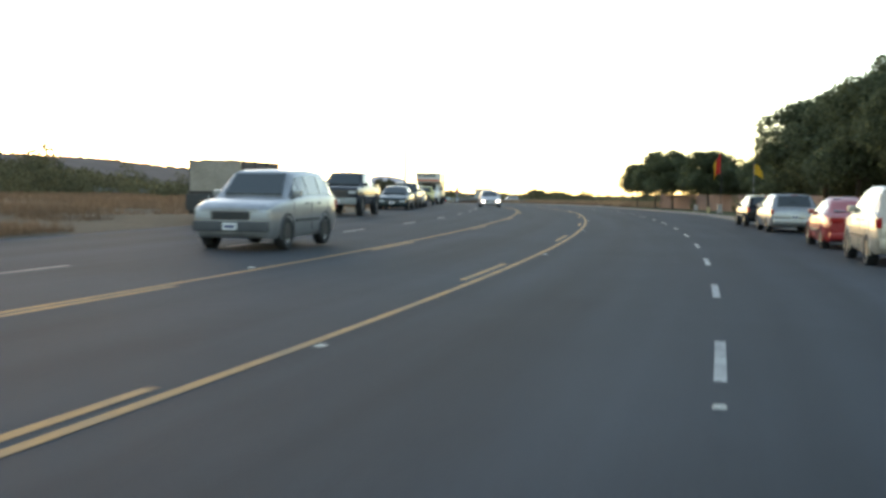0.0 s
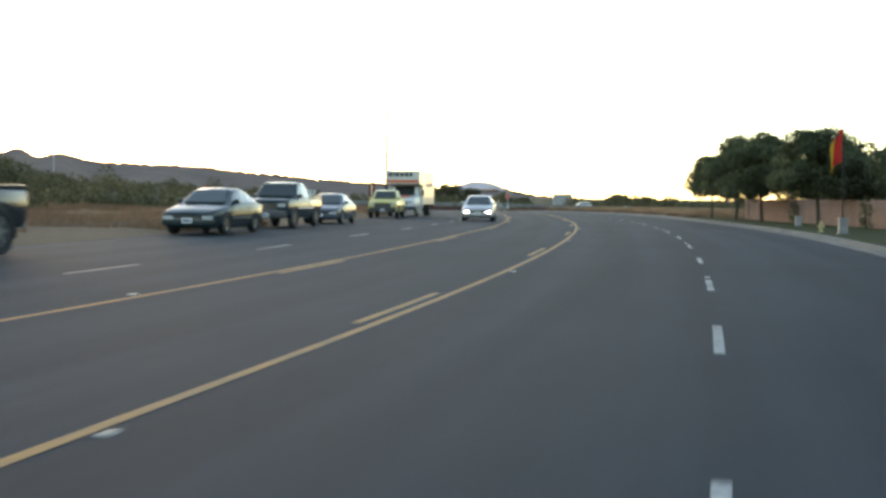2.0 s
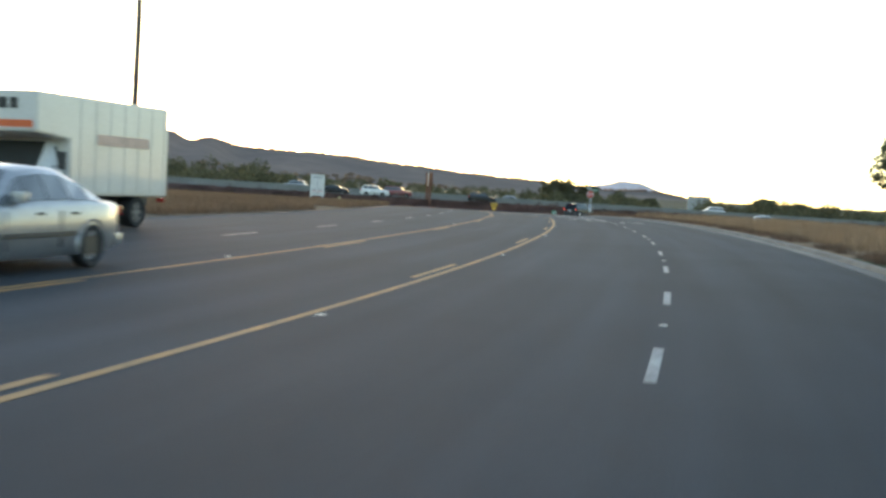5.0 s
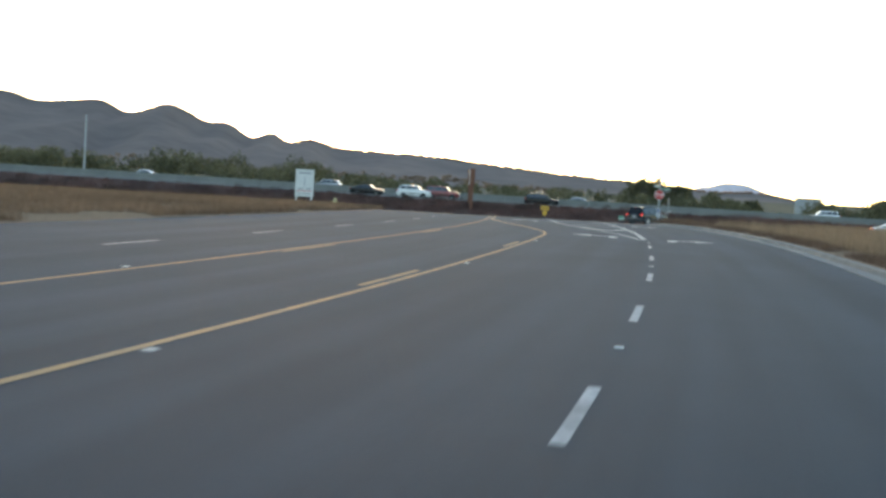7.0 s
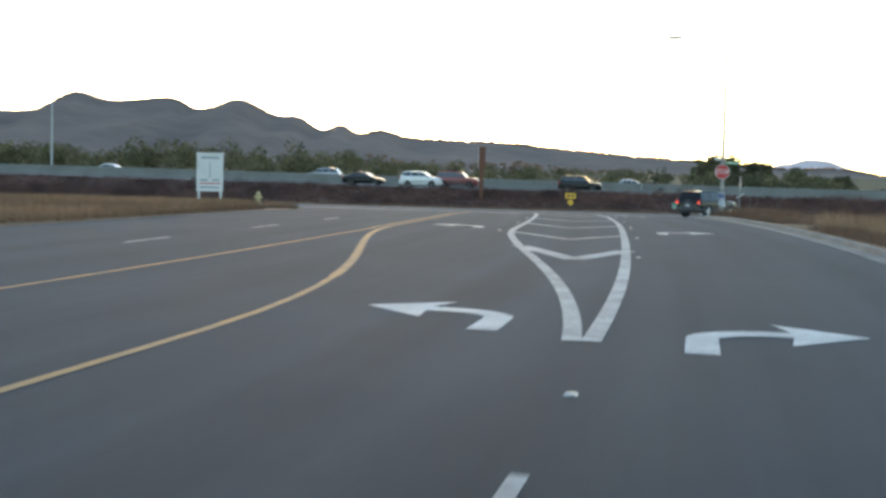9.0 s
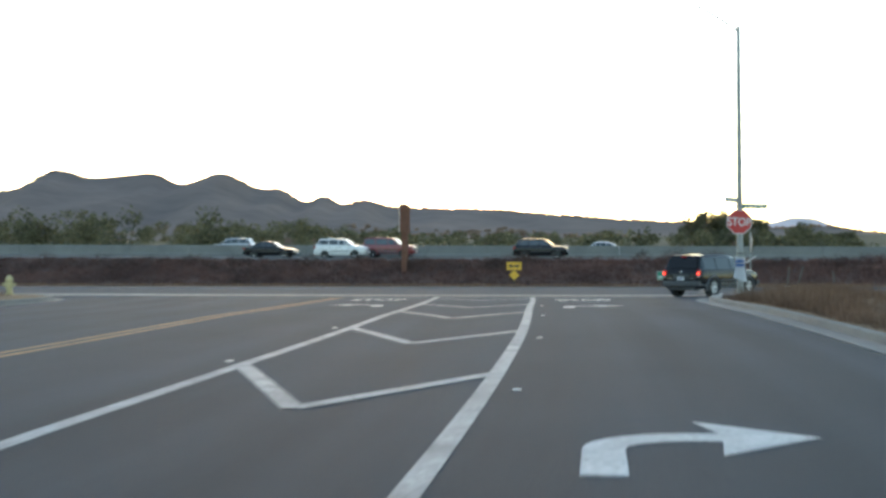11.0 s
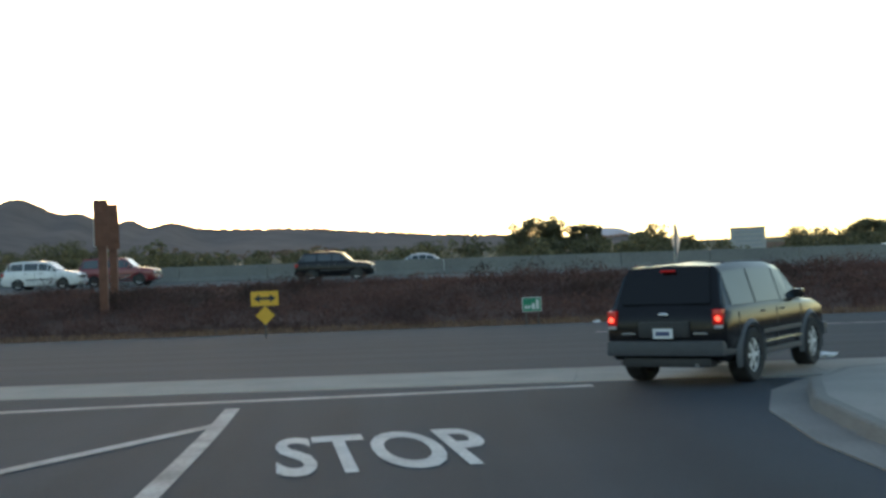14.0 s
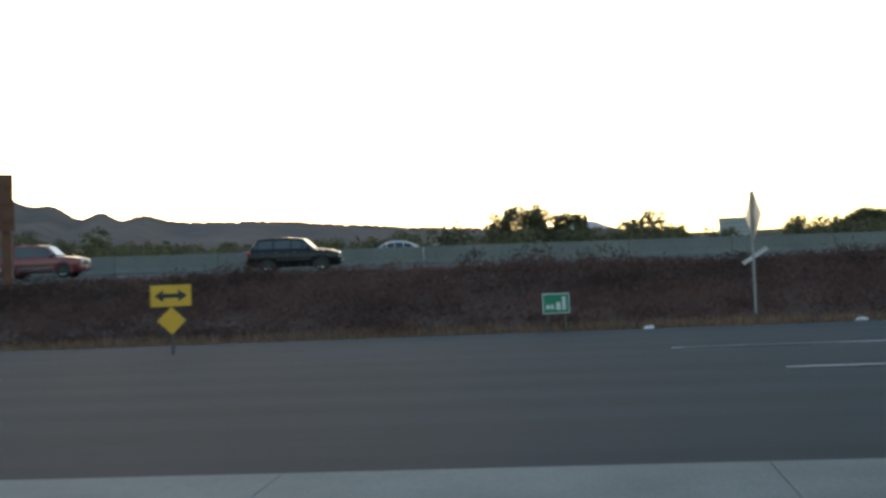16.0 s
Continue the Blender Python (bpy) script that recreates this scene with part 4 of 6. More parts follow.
def vehicle(name, shape, col, label, m, category="car", group="", scale=(1, 1, 1), lit=None, rim=None, trim=None, lift=0.0, rack=False, two_tone=None, roof_paint=None, bumper=None):
    """A car, sport utility or pickup with its parts; x is forward, origin on the ground."""
    s = SHAPES[shape]
    L, W, H = s["size"]
    root = empty(name, m, label, category, group)
    k = [section(x, zb * H + lift, zm * H + lift, zl * H + lift, zt * H + lift, wb * W / 2, wl * W / 2, wt * W / 2, 0.025) for x, zb, zm, zl, zt, wb, wl, wt in s["secs"]]
    bm = bmesh.new()
    loft(bm, k)
    bmesh.ops.bevel(bm, geom=[e for e in bm.edges if e.calc_face_angle(0) > 0.6], offset=0.02, segments=2, affect="EDGES")
    body = part("body", bm, col, root, smooth=38)
    ci, (r0, r1), bi = s["cowl"], s["roof"], s["back"]
    half = W / 2
    # glass
    a, b = k[ci], k[r0]
    panel(root, "windshield", [(a[7][0], -a[7][1] * 1.02, a[7][2] + .02), (a[7][0], a[7][1] * 1.02, a[7][2] + .02), (b[7][0], b[7][1], b[7][2]), (b[7][0], -b[7][1], b[7][2])],
          M["glass"], (0.5, 0, 0.86), 0.03, "", (0.05, 0.07))
    a, b = k[bi], k[r1]
    panel(root, "rear_window", [(a[7][0], a[7][1] * .95, a[7][2]), (a[7][0], -a[7][1] * .95, a[7][2]), (b[7][0], -b[7][1], b[7][2]), (b[7][0], b[7][1], b[7][2])],
          M["tint"] if lit == "rear" else M["glass"], (-0.86 if shape != "sedan" else -0.5, 0, 0.4), 0.03, "", (0.03, 0.04) if shape == "big_suv" else (0.05, 0.06))
    for side in (1, -1):
        cuts = list(range(ci, bi))
        for i, j in zip(cuts, cuts[1:] + [bi]):
            p, q = k[i], k[j]
            if "pickup" in shape and i >= r1:
                continue
            quad = [(p[5][0], side * p[5][1], p[5][2]), (q[5][0], side * q[5][1], q[5][2]), (q[6][0], side * q[6][1], q[6][2]), (p[6][0], side * p[6][1], p[6][2])]
            if (quad[3][2] - quad[0][2]) + (quad[2][2] - quad[1][2]) < 0.22:
                continue
            panel(root, "side_window", quad, M["privacy"] if lit == "rear" and shape == "big_suv" else M["glass"], (0, side, 0.25), 0.014, "", (0.03, 0.055) if shape == "big_suv" else (0.045, 0.10))
        # mirror and door handles
        bm = bmesh.new()
        mx, mz = k[r0][0][0] + 0.22, k[ci][5][2] + 0.05
        box(bm, mx, mx + 0.13, side * (half + 0.02) - 0.09, side * (half + 0.02) + 0.09, mz, mz + 0.15, 0.03)
        part("wing_mirror", bm, col, root, smooth=40)
        for hx in ((0.05, -0.85) if "pickup" not in shape else (0.35,)):
            bm = bmesh.new()
            box(bm, hx - 0.09, hx + 0.09, side * half * 1.0 - 0.012, side * half + 0.022, k[ci][4][2] - 0.06, k[ci][4][2] - 0.025, 0.008)
            part("door_handle", bm, M["dark_plastic"], root)
        # side trim strip
        bm = bmesh.new()
        box(bm, s["axles"][1] + s["r"] * 1.4, s["axles"][0] - s["r"] * 1.4, side * half * 1.012 - 0.01, side * half * 1.012 + 0.014, k[ci][3][2] - 0.04, k[ci][3][2] + 0.03, 0.008)
        part("side_trim", bm, trim or M["dark_plastic"], root)
        # lamps
        bm = bmesh.new()
        f = k[1]
        zz = f[5][2]
        box(bm, f[0][0] - 0.14, k[0][0][0] + 0.012, min(side * half * .50, side * half * .86), max(side * half * .50, side * half * .86), zz - 0.23, zz - 0.085, 0.025)
        if lit == "front":
            bm.clear()
            bmesh.ops.create_uvsphere(bm, u_segments=16, v_segments=10, radius=1.0, matrix=Matrix.Translation((k[0][0][0] - 0.06, side * half * .66, zz - 0.15)) @ Matrix.Diagonal((0.09, 0.17, 0.075, 1)))
        part("headlight", bm, M["head_on"] if lit == "front" else M["lamp_glass"], root, smooth=40)
        bm = bmesh.new()
        if shape == "sedan":
            box(bm, -L / 2 - 0.012, -L / 2 + 0.20, min(side * half * .50, side * half * .90), max(side * half * .50, side * half * .90), .52 * H, .625 * H, 0.02)
        elif shape == "big_suv":
            zt = k[-3][5][2]
            box(bm, -L / 2 - 0.02, -L / 2 + 0.24, min(side * half * .81, side * half * .972), max(side * half * .81, side * half * .972), zt - 0.22, zt + 0.01, 0.03)
            low = bmesh.new()
            box(low, -L / 2 - 0.018, -L / 2 + 0.22, min(side * half * .83, side * half * .965), max(side * half * .83, side * half * .965), zt - 0.275, zt - 0.225, 0.02)
            part("reversing_light", low, M["lamp_glass"], root, smooth=40)
        else:
            zt = k[-3][5][2]
            box(bm, -L / 2 - 0.015, -L / 2 + 0.22, min(side * half * .86, side * half * .985), max(side * half * .86, side * half * .985), zt - 0.27, zt - 0.05, 0.02)
        lamp = part("taillight", bm, M["tail_red"] if lit == "rear" else M["tail_glass"], root, smooth=40)
        if lit == "rear":
            bm = bmesh.new()
            yb, zb = (side * half * .72, .57 * H) if shape == "sedan" else (side * half * (.90 if shape == "big_suv" else .925), k[-3][5][2] - 0.13)
            bmesh.ops.create_uvsphere(bm, u_segments=10, v_segments=6, radius=0.045, matrix=Matrix.Translation((-L / 2 - 0.01, yb, zb)))
            part("bulb", bm, M["tail_on"], lamp, "glowing bulb", smooth=60)
    # bumpers, grille, plates
    for x0, x1, nm in ((L / 2 - 0.14, L / 2 + 0.05, "front_bumper"), (-L / 2 - 0.06, -L / 2 + 0.14, "rear_bumper")):
        bm = bmesh.new()
        zb = (0.20 if shape == "sedan" else 0.23) * H + lift
        wd = 0.985 if shape == "big_suv" else 0.90
        box(bm, x0, x1 + (0.34 if nm == "rear_bumper" and shape == "big_suv" else 0), -half * wd, half * wd, zb, zb + 0.17 * H * (0.95 if "pickup" in shape else 0.75), 0.05)
        part(nm, bm, bumper or two_tone or (M["chrome"] if "pickup" in shape and not trim else col), root, smooth=40)
    bm = bmesh.new()
    zz = k[1][5][2]
    big = "pickup" in shape
    box(bm, L / 2 - 0.10, L / 2 + 0.012, -half * (0.56 if big else 0.46), half * (0.56 if big else 0.46), zz - (0.42 if big else 0.25), zz - 0.075, 0.015)
    part("grille", bm, M["dark_plastic"], root)
    plate(root, L / 2 + 0.06, 0.26 * H + lift + 0.06, 1)
    plate(root, -L / 2 - 0.055, (0.42 if shape != "sedan" else 0.40) * H + lift, -1)
    if shape == "big_suv":
        zt = k[-3][5][2]
        bm = bmesh.new()
        box(bm, -L / 2 - 0.040, -L / 2 + 0.05, -0.40, 0.40, zt - 0.40, zt - 0.16, 0.03)
        part("plate_recess", bm, M["dark_plastic"], root, smooth=40)
        bm = bmesh.new()
        bmesh.ops.create_uvsphere(bm, u_segments=14, v_segments=6, radius=1.0, matrix=Matrix.Translation((-L / 2 - 0.01, 0, zt - 0.06)) @ Matrix.Diagonal((0.015, 0.085, 0.032, 1)))
        part("badge", bm, M["chrome"], root, smooth=60)
        for y0 in (-0.68, 0.46):
            bm = bmesh.new()
            box(bm, -L / 2 - 0.022, -L / 2 - 0.008, y0, y0 + 0.22, zt - 0.365, zt - 0.335, 0.004)
            part("badge_bar", bm, M["chrome"], root)
        bm = bmesh.new()
        box(bm, -L / 2 + 0.02, -L / 2 + 0.30, -half * 0.74, half * 0.74, 0.30, 0.44, 0.04)
        part("valance", bm, M["dark_plastic"], root, smooth=40)
        bm = bmesh.new()
        tube(bm, [(-L / 2 + 0.02, -0.48, 0.33), (-L / 2 + 0.7, -0.48, 0.36)], 0.035, 8)
        part("exhaust_pipe", bm, M["steel_rim"], root, smooth=40)
        for x in (-0.2, -1.35):
            bm = bmesh.new()
            tube(bm, [(x, -half * .66, H + .06), (x, half * .66, H + .06)], 0.018, 6)
            part("roof_crossbar", bm, M["dark_plastic"], root)
        for side in (1, -1):
            bm = bmesh.new()
            box(bm, s["axles"][1] + 0.48, s["axles"][0] - 0.48, side * half * 0.97 - 0.05, side * half * 0.97 + 0.05, 0.37, 0.47, 0.03)
            part("running_board", bm, M["slate"], root, smooth=40)
            bm = bmesh.new()
            box(bm, s["axles"][1] + 0.50, s["axles"][0] - 0.50, side * half * 1.02 - 0.01, side * half * 1.02 + 0.016, 0.56, 0.585, 0.006)
            part("chrome_strip", bm, M["chrome"], root)
    if shape in ("suv", "big_suv"):
        bm = bmesh.new()
        box(bm, -L / 2 + 0.19, -L / 2 + 0.25, -0.11, 0.11, .968 * H, .982 * H, 0.006)
        part("brake_light", bm, M["tail_red"] if lit == "rear" else M["tail_glass"], root)
    if roof_paint:
        bm = bmesh.new()
        a, b = k[r0][8], k[r1][8]
        zr = max(a[2], b[2])
        box(bm, b[0] - 0.02, a[0] + 0.02, -half * 0.66, half * 0.66, zr - 0.03, zr + 0.018, 0.02)
        part("roof_skin", bm, roof_paint, root, "pale roof", smooth=40)
    if rack or shape == "big_suv":
        for side in (1, -1):
            bm = bmesh.new()
            tube(bm, [(0.2, side * half * .66, H * .995), (0.1, side * half * .66, H + .05), (-1.6, side * half * .66, H + .05), (-1.7, side * half * .66, H * .99)], 0.02, 6)
            part("roof_rail", bm, M["dark_plastic"], root)
    if "pickup" in shape:
        z0 = k[bi][5][2] + 0.01
        f0, b0 = k[bi][0][0] - 0.06, -L / 2 + 0.06
        bm = bmesh.new()
        box(bm, b0 + 0.06, f0, -half * .86, half * .86, z0 + 0.012, z0 + 0.02)
        part("bed_floor", bm, M["dark_plastic"], root)
        for side in (1, -1):
            bm = bmesh.new()
            box(bm, b0 - 0.04, f0 + 0.02, side * half * .93 - 0.05, side * half * .93 + 0.05, z0, z0 + 0.10, 0.02)
            part("bed_rail", bm, col, root, smooth=40)
        bm = bmesh.new()
        box(bm, b0 - 0.05, b0 + 0.03, -half * .9, half * .9, z0 - 0.02, z0 + 0.10, 0.02)
        part("tailgate", bm, col, root, smooth=40)
    for zz in ((0.35, 0.65) if not big else (0.75, -0.1, -0.9)):      # bars across the grille
        bm = bmesh.new()
        zg = k[1][5][2] - 0.24 + 0.14 * zz
        box(bm, L / 2 + 0.008, L / 2 + 0.022, -half * 0.45, half * 0.45, zg - 0.008, zg + 0.008)
        part("grille_bar", bm, M["chrome"] if big or trim is None else M["dark_plastic"], root)
    for side in (1, -1):                     # shut lines of the doors
        xs = [k[ci][0][0] - 0.12, k[r0][0][0] - 0.75, k[r1][0][0] + 0.25] if "pickup" not in shape else [k[ci][0][0] - 0.12, k[r1][0][0] + 0.12]
        for x in xs:
            bm = bmesh.new()
            box(bm, x - 0.006, x + 0.006, side * half * 1.006 - 0.006, side * half * 1.006 + 0.006, k[ci][1][2] + 0.14, k[ci][4][2] - 0.01)
            part("shut_line", bm, M["dark_plastic"], root)
    r = s["r"] * (1.12 if lift else 1.0)
    for ax in s["axles"]:
        arch(root, ax, r, half * 1.0, two_tone or col, 2.6 if shape == "big_suv" else 1.0)
        wheel_pair(root, ax, r, half + (0.05 if lift else 0.015), 0.30 if lift else 0.23, rim or M["rim"])
    root.scale = scale
    return root


LP = "vehicles parked along the left shoulder"


def box_trailer(m):
    """A utility trailer with a tall box of plywood and boards; x is forward, towards the tongue."""
    root = empty("box_trailer", m, "tall boarded box trailer with pale plywood front on the soil shoulder", "trailer", LP)
    bm = bmesh.new()
    for y in (-0.88, 0.80):
        box(bm, -2.0, 2.05, y, y + 0.08, 0.34, 0.46, 0.006)
    for x in (-2.0, -1.0, 0.0, 1.0, 1.95):
        box(bm, x, x + 0.07, -0.80, 0.80, 0.36, 0.44)
    part("chassis", bm, M["dark_plastic"], root)
    bm = bmesh.new()
    box(bm, -1.98, 2.0, -0.86, 0.86, 0.46, 0.50)
    part("bed_floor", bm, M["dark_board"], root)
    for side in (1, -1):
        for r in range(8):
            bm = bmesh.new()
            z0 = 0.30 + 0.23 * r
            box(bm, -2.0, 2.0, min(side * 0.90, side * 0.925), max(side * 0.90, side * 0.925), z0 + 0.006, z0 + 0.224 - (0.02 if r == 7 else 0), 0.004)
            part("side_board", bm, M["dark_board"] if r > 3 else M["tarred_board"], root)
        for x in (-1.97, -0.66, 0.66, 1.90):
            bm = bmesh.new()
            box(bm, x, x + 0.07, min(side * 0.926, side * 0.965), max(side * 0.926, side * 0.965), 0.30, 2.14, 0.005)
            part("stake", bm, M["dark_board"], root)
        bm = bmesh.new()
        tube(bm, [(-0.95, side * 1.03, 0.52), (-0.88, side * 1.03, 0.68), (-0.62, side * 1.03, 0.75), (-0.36, side * 1.03, 0.68), (-0.29, side * 1.03, 0.52)], 0.05, 6)
        part("mudguard", bm, M["dark_plastic"], root, smooth=50)
        bm = bmesh.new()
        box(bm, -2.10, -2.04, side * 0.80 - 0.09, side * 0.80 + 0.09, 0.42, 0.54, 0.01)
        part("taillight", bm, M["tail_glass"], root)
    for r, top in enumerate((0.84, 0.78)):                      # two sheets of plywood across the front
        y0 = -0.90 + 0.90 * r
        bm = bmesh.new()
        prism(bm, [(y0 + 0.004, 1.08), (y0 + 0.896, 1.08), (y0 + 0.896, 2.13 - 0.02 * r), (y0 + 0.55, 2.15), (y0 + 0.30, 2.10 + 0.03 * r), (y0 + 0.004, 2.14)], 2.002, 2.022, "x")
        part("front_panel", bm, M["plywood"], root, "pale weathered plywood sheet")
    for r in range(3):
        bm = bmesh.new()
        box(bm, 2.0, 2.025, -0.90, 0.90, 0.38 + 0.23 * r, 0.60 + 0.23 * r, 0.004)
        part("front_board", bm, M["tarred_board"], root)
    bm = bmesh.new()
    for r in range(7):
        box(bm, -2.03, -2.005, -0.90, 0.90, 0.46 + 0.235 * r, 0.685 + 0.235 * r, 0.004)
    part("tailgate", bm, M["dark_board"], root)
    bm = bmesh.new()
    box(bm, -2.16, -2.04, -0.92, 0.92, 0.28, 0.40, 0.02)
    part("rear_bumper", bm, M["dark_plastic"], root)
    bm = bmesh.new()
    tube(bm, [(2.0, -0.75, 0.40), (3.25, 0.0, 0.42)], 0.05, 6)
    tube(bm, [(2.0, 0.75, 0.40), (3.25, 0.0, 0.42)], 0.05, 6)
    tube(bm, [(3.15, 0.0, 0.42), (3.45, 0.0, 0.46)], [0.07, 0.05], 8)
    part("tongue", bm, M["dark_plastic"], root)
    bm = bmesh.new()
    tube(bm, [(3.0, 0.14, 0.0), (3.0, 0.14, 0.03), (3.0, 0.14, 0.04), (3.0, 0.14, 0.95)], [0.12, 0.12, 0.035, 0.035], 8)
    part("jack", bm, M["galv"], root)
    bm = bmesh.new()
    box(bm, 2.06, 2.50, -0.86, 0.40, 0.44, 0.98, 0.03)
    part("tool_box", bm, M["dark_plastic"], root, "black tool box on the tongue", smooth=40)
    wheel_pair(root, -0.62, 0.33, 1.12, 0.20, M["steel_rim"])
    return root


def parked(y, off, towards):
    """Pose of a vehicle on the road; towards: it faces the way that the road is counted."""
    p = on_road(y, off, 0.01)
    q = on_road(y + 1.0, off, 0.01)
    slope = math.degrees(math.atan2(q.z - p.z, (q - p).to_2d().length))
    t = road_turn(y)
    return Matrix.Translation(p) @ pose(0, 0, 0, 0, 0, t if towards else t + 180) @ pose(0, 0, 0, 0, -slope if towards else slope, 0)


P_ = {k: paint(k, *v) for k, v in {
    "graphite": ((0.040, 0.042, 0.048),), "dark_teal": ((0.028, 0.041, 0.045),), "black": ((0.010, 0.010, 0.012), 0.0, 0.4), "blue_grey": ((0.075, 0.092, 0.11),),
    "silver": ((0.33, 0.335, 0.345), 0.5), "white": ((0.66, 0.66, 0.65), 0.0), "lime": ((0.56, 0.48, 0.13), 0.0), "beige": ((0.48, 0.42, 0.34), 0.2),
    "red": ((0.30, 0.02, 0.02), 0.1), "maroon": ((0.17, 0.022, 0.024), 0.1), "brown": ((0.075, 0.06, 0.055),), "pale": ((0.52, 0.54, 0.55), 0.3), "grey_trim": ((0.085, 0.085, 0.09), 0.1)}.items()}

vehicle("pickup_truck", "long_pickup", P_["graphite"], "lifted dark grey pickup truck parked on the shoulder", parked(-119.2, -11.2, False), "truck", LP, lift=0.08, rim=M["steel_rim"], two_tone=P_["graphite"], trim=P_["pale"], bumper=M["galv"])
vehicle("sedan", "sedan", P_["dark_teal"], "dark blue-green sedan parked behind a pickup", parked(-104.6, -11.15, False), "car", LP)
vehicle("pickup_truck", "pickup", P_["dark_teal"], "dark compact pickup with a pale roof parked in the row", parked(-96.7, -11.35, False), "truck", LP, roof_paint=P_["pale"], scale=(0.92, 0.92, 0.92), rim=M["steel_rim"], two_tone=P_["grey_trim"], trim=P_["pale"])
vehicle("sedan", "sedan", P_["blue_grey"], "dusty blue-grey sedan parked in the row", parked(-88.7, -11.4, False), "car", LP, scale=(0.95, 0.95, 0.95))
vehicle("pickup_truck", "pickup", P_["lime"], "lime yellow compact pickup parked before a moving truck", parked(-72.6, -11.1, False), "truck", LP, scale=(0.86, 0.90, 0.88), trim=M["dark_plastic"], two_tone=M["dark_plastic"], rim=M["steel_rim"])
box_trailer(parked(-132.55, -11.95, False))

RP = "cars parked along the right kerb"
vehicle("hatchback", "suv", P_["black"], "black compact car parked at the kerb", parked(-118.3, 8.04, True), "car", RP, scale=(0.92, 0.96, 0.82))
vehicle("sport_utility", "suv", P_["silver"], "silver sport utility parked at the kerb", parked(-124.6, 8.04, True), "car", RP, scale=(1.0, 1.0, 0.86))
vehicle("hatchback", "sedan", P_["red"], "red compact car parked at the kerb", parked(-135.9, 7.98, True), "car", RP, scale=(0.92, 0.97, 1.0))
vehicle("minivan", "suv", P_["beige"], "beige minivan parked at the kerb", parked(-142.2, 7.98, True), "car", RP, scale=(1.02, 1.0, 1.0))

vehicle("sport_utility", "suv", P_["silver"], "silver sport utility in the oncoming lane", parked(-144.6, -6.05, False), "car", two_tone=M["slate"], trim=M["slate"])
vehicle("sedan", "sedan", P_["silver"], "silver sedan in the oncoming lane with headlights on", parked(-75.5, -5.35, False), "car", lit="front")

vehicle("sport_utility", "big_suv", P_["black"], "black sport utility with grey trim turning, brake lights lit",
        Matrix.Translation((18.5, 42.3, 0.05)) @ pose(0, 0, 0, 0, 0, 47), "car", scale=(0.93, 0.88, 0.865), lift=0.06, lit="rear", two_tone=M["slate"], trim=M["slate"], rim=M["rim"])


vehicle("sedan", "sedan", P_["pale"], "pale silver sedan driving along the cross street", Matrix.Translation(cross(27.5, 51.6, 0.01)) @ pose(0, 0, 0, 0, 0, math.degrees(math.atan2(CU.y, CU.x))), "car", lit="rear")


def on_freeway(a, c, reverse=False):
    p = freeway(a, c, 0.0)
    return Matrix.Translation(p) @ pose(0, 0, 0, 0, 0, math.degrees(math.atan2(FU.y, FU.x)) + (180 if reverse else 0))


FG = "cars on the freeway"
for nm, shp, col, lab, a, c, rev in (
        ("sport_utility", "suv", "white", "white sport utility on the freeway", -18.0, 97.2, False),
        ("sport_utility", "suv", "black", "black sport utility on the freeway", -0.4, 97.2, False),
        ("sedan", "sedan", "black", "black sedan on the freeway", -24.5, 97.2, False),
        ("sport_utility", "big_suv", "maroon", "dark red sport utility on the freeway", -14.5, 100.8, False),
        ("sedan", "sedan", "white", "white sedan beyond the median barrier", -62, 110, True),
        ("sedan", "sedan", "pale", "pale sedan beyond the median barrier", 4, 110, True),
        ("sport_utility", "suv", "white", "white sport utility beyond the median barrier", 40, 113, True),
        ("sedan", "sedan", "silver", "silver sedan beyond the median barrier", 96, 110, True),
        ("sport_utility", "suv", "silver", "silver sport utility beyond the median barrier", -34, 113, True)):
    vehicle(nm, shp, P_[col], lab, on_freeway(a, c, rev), "car", FG)


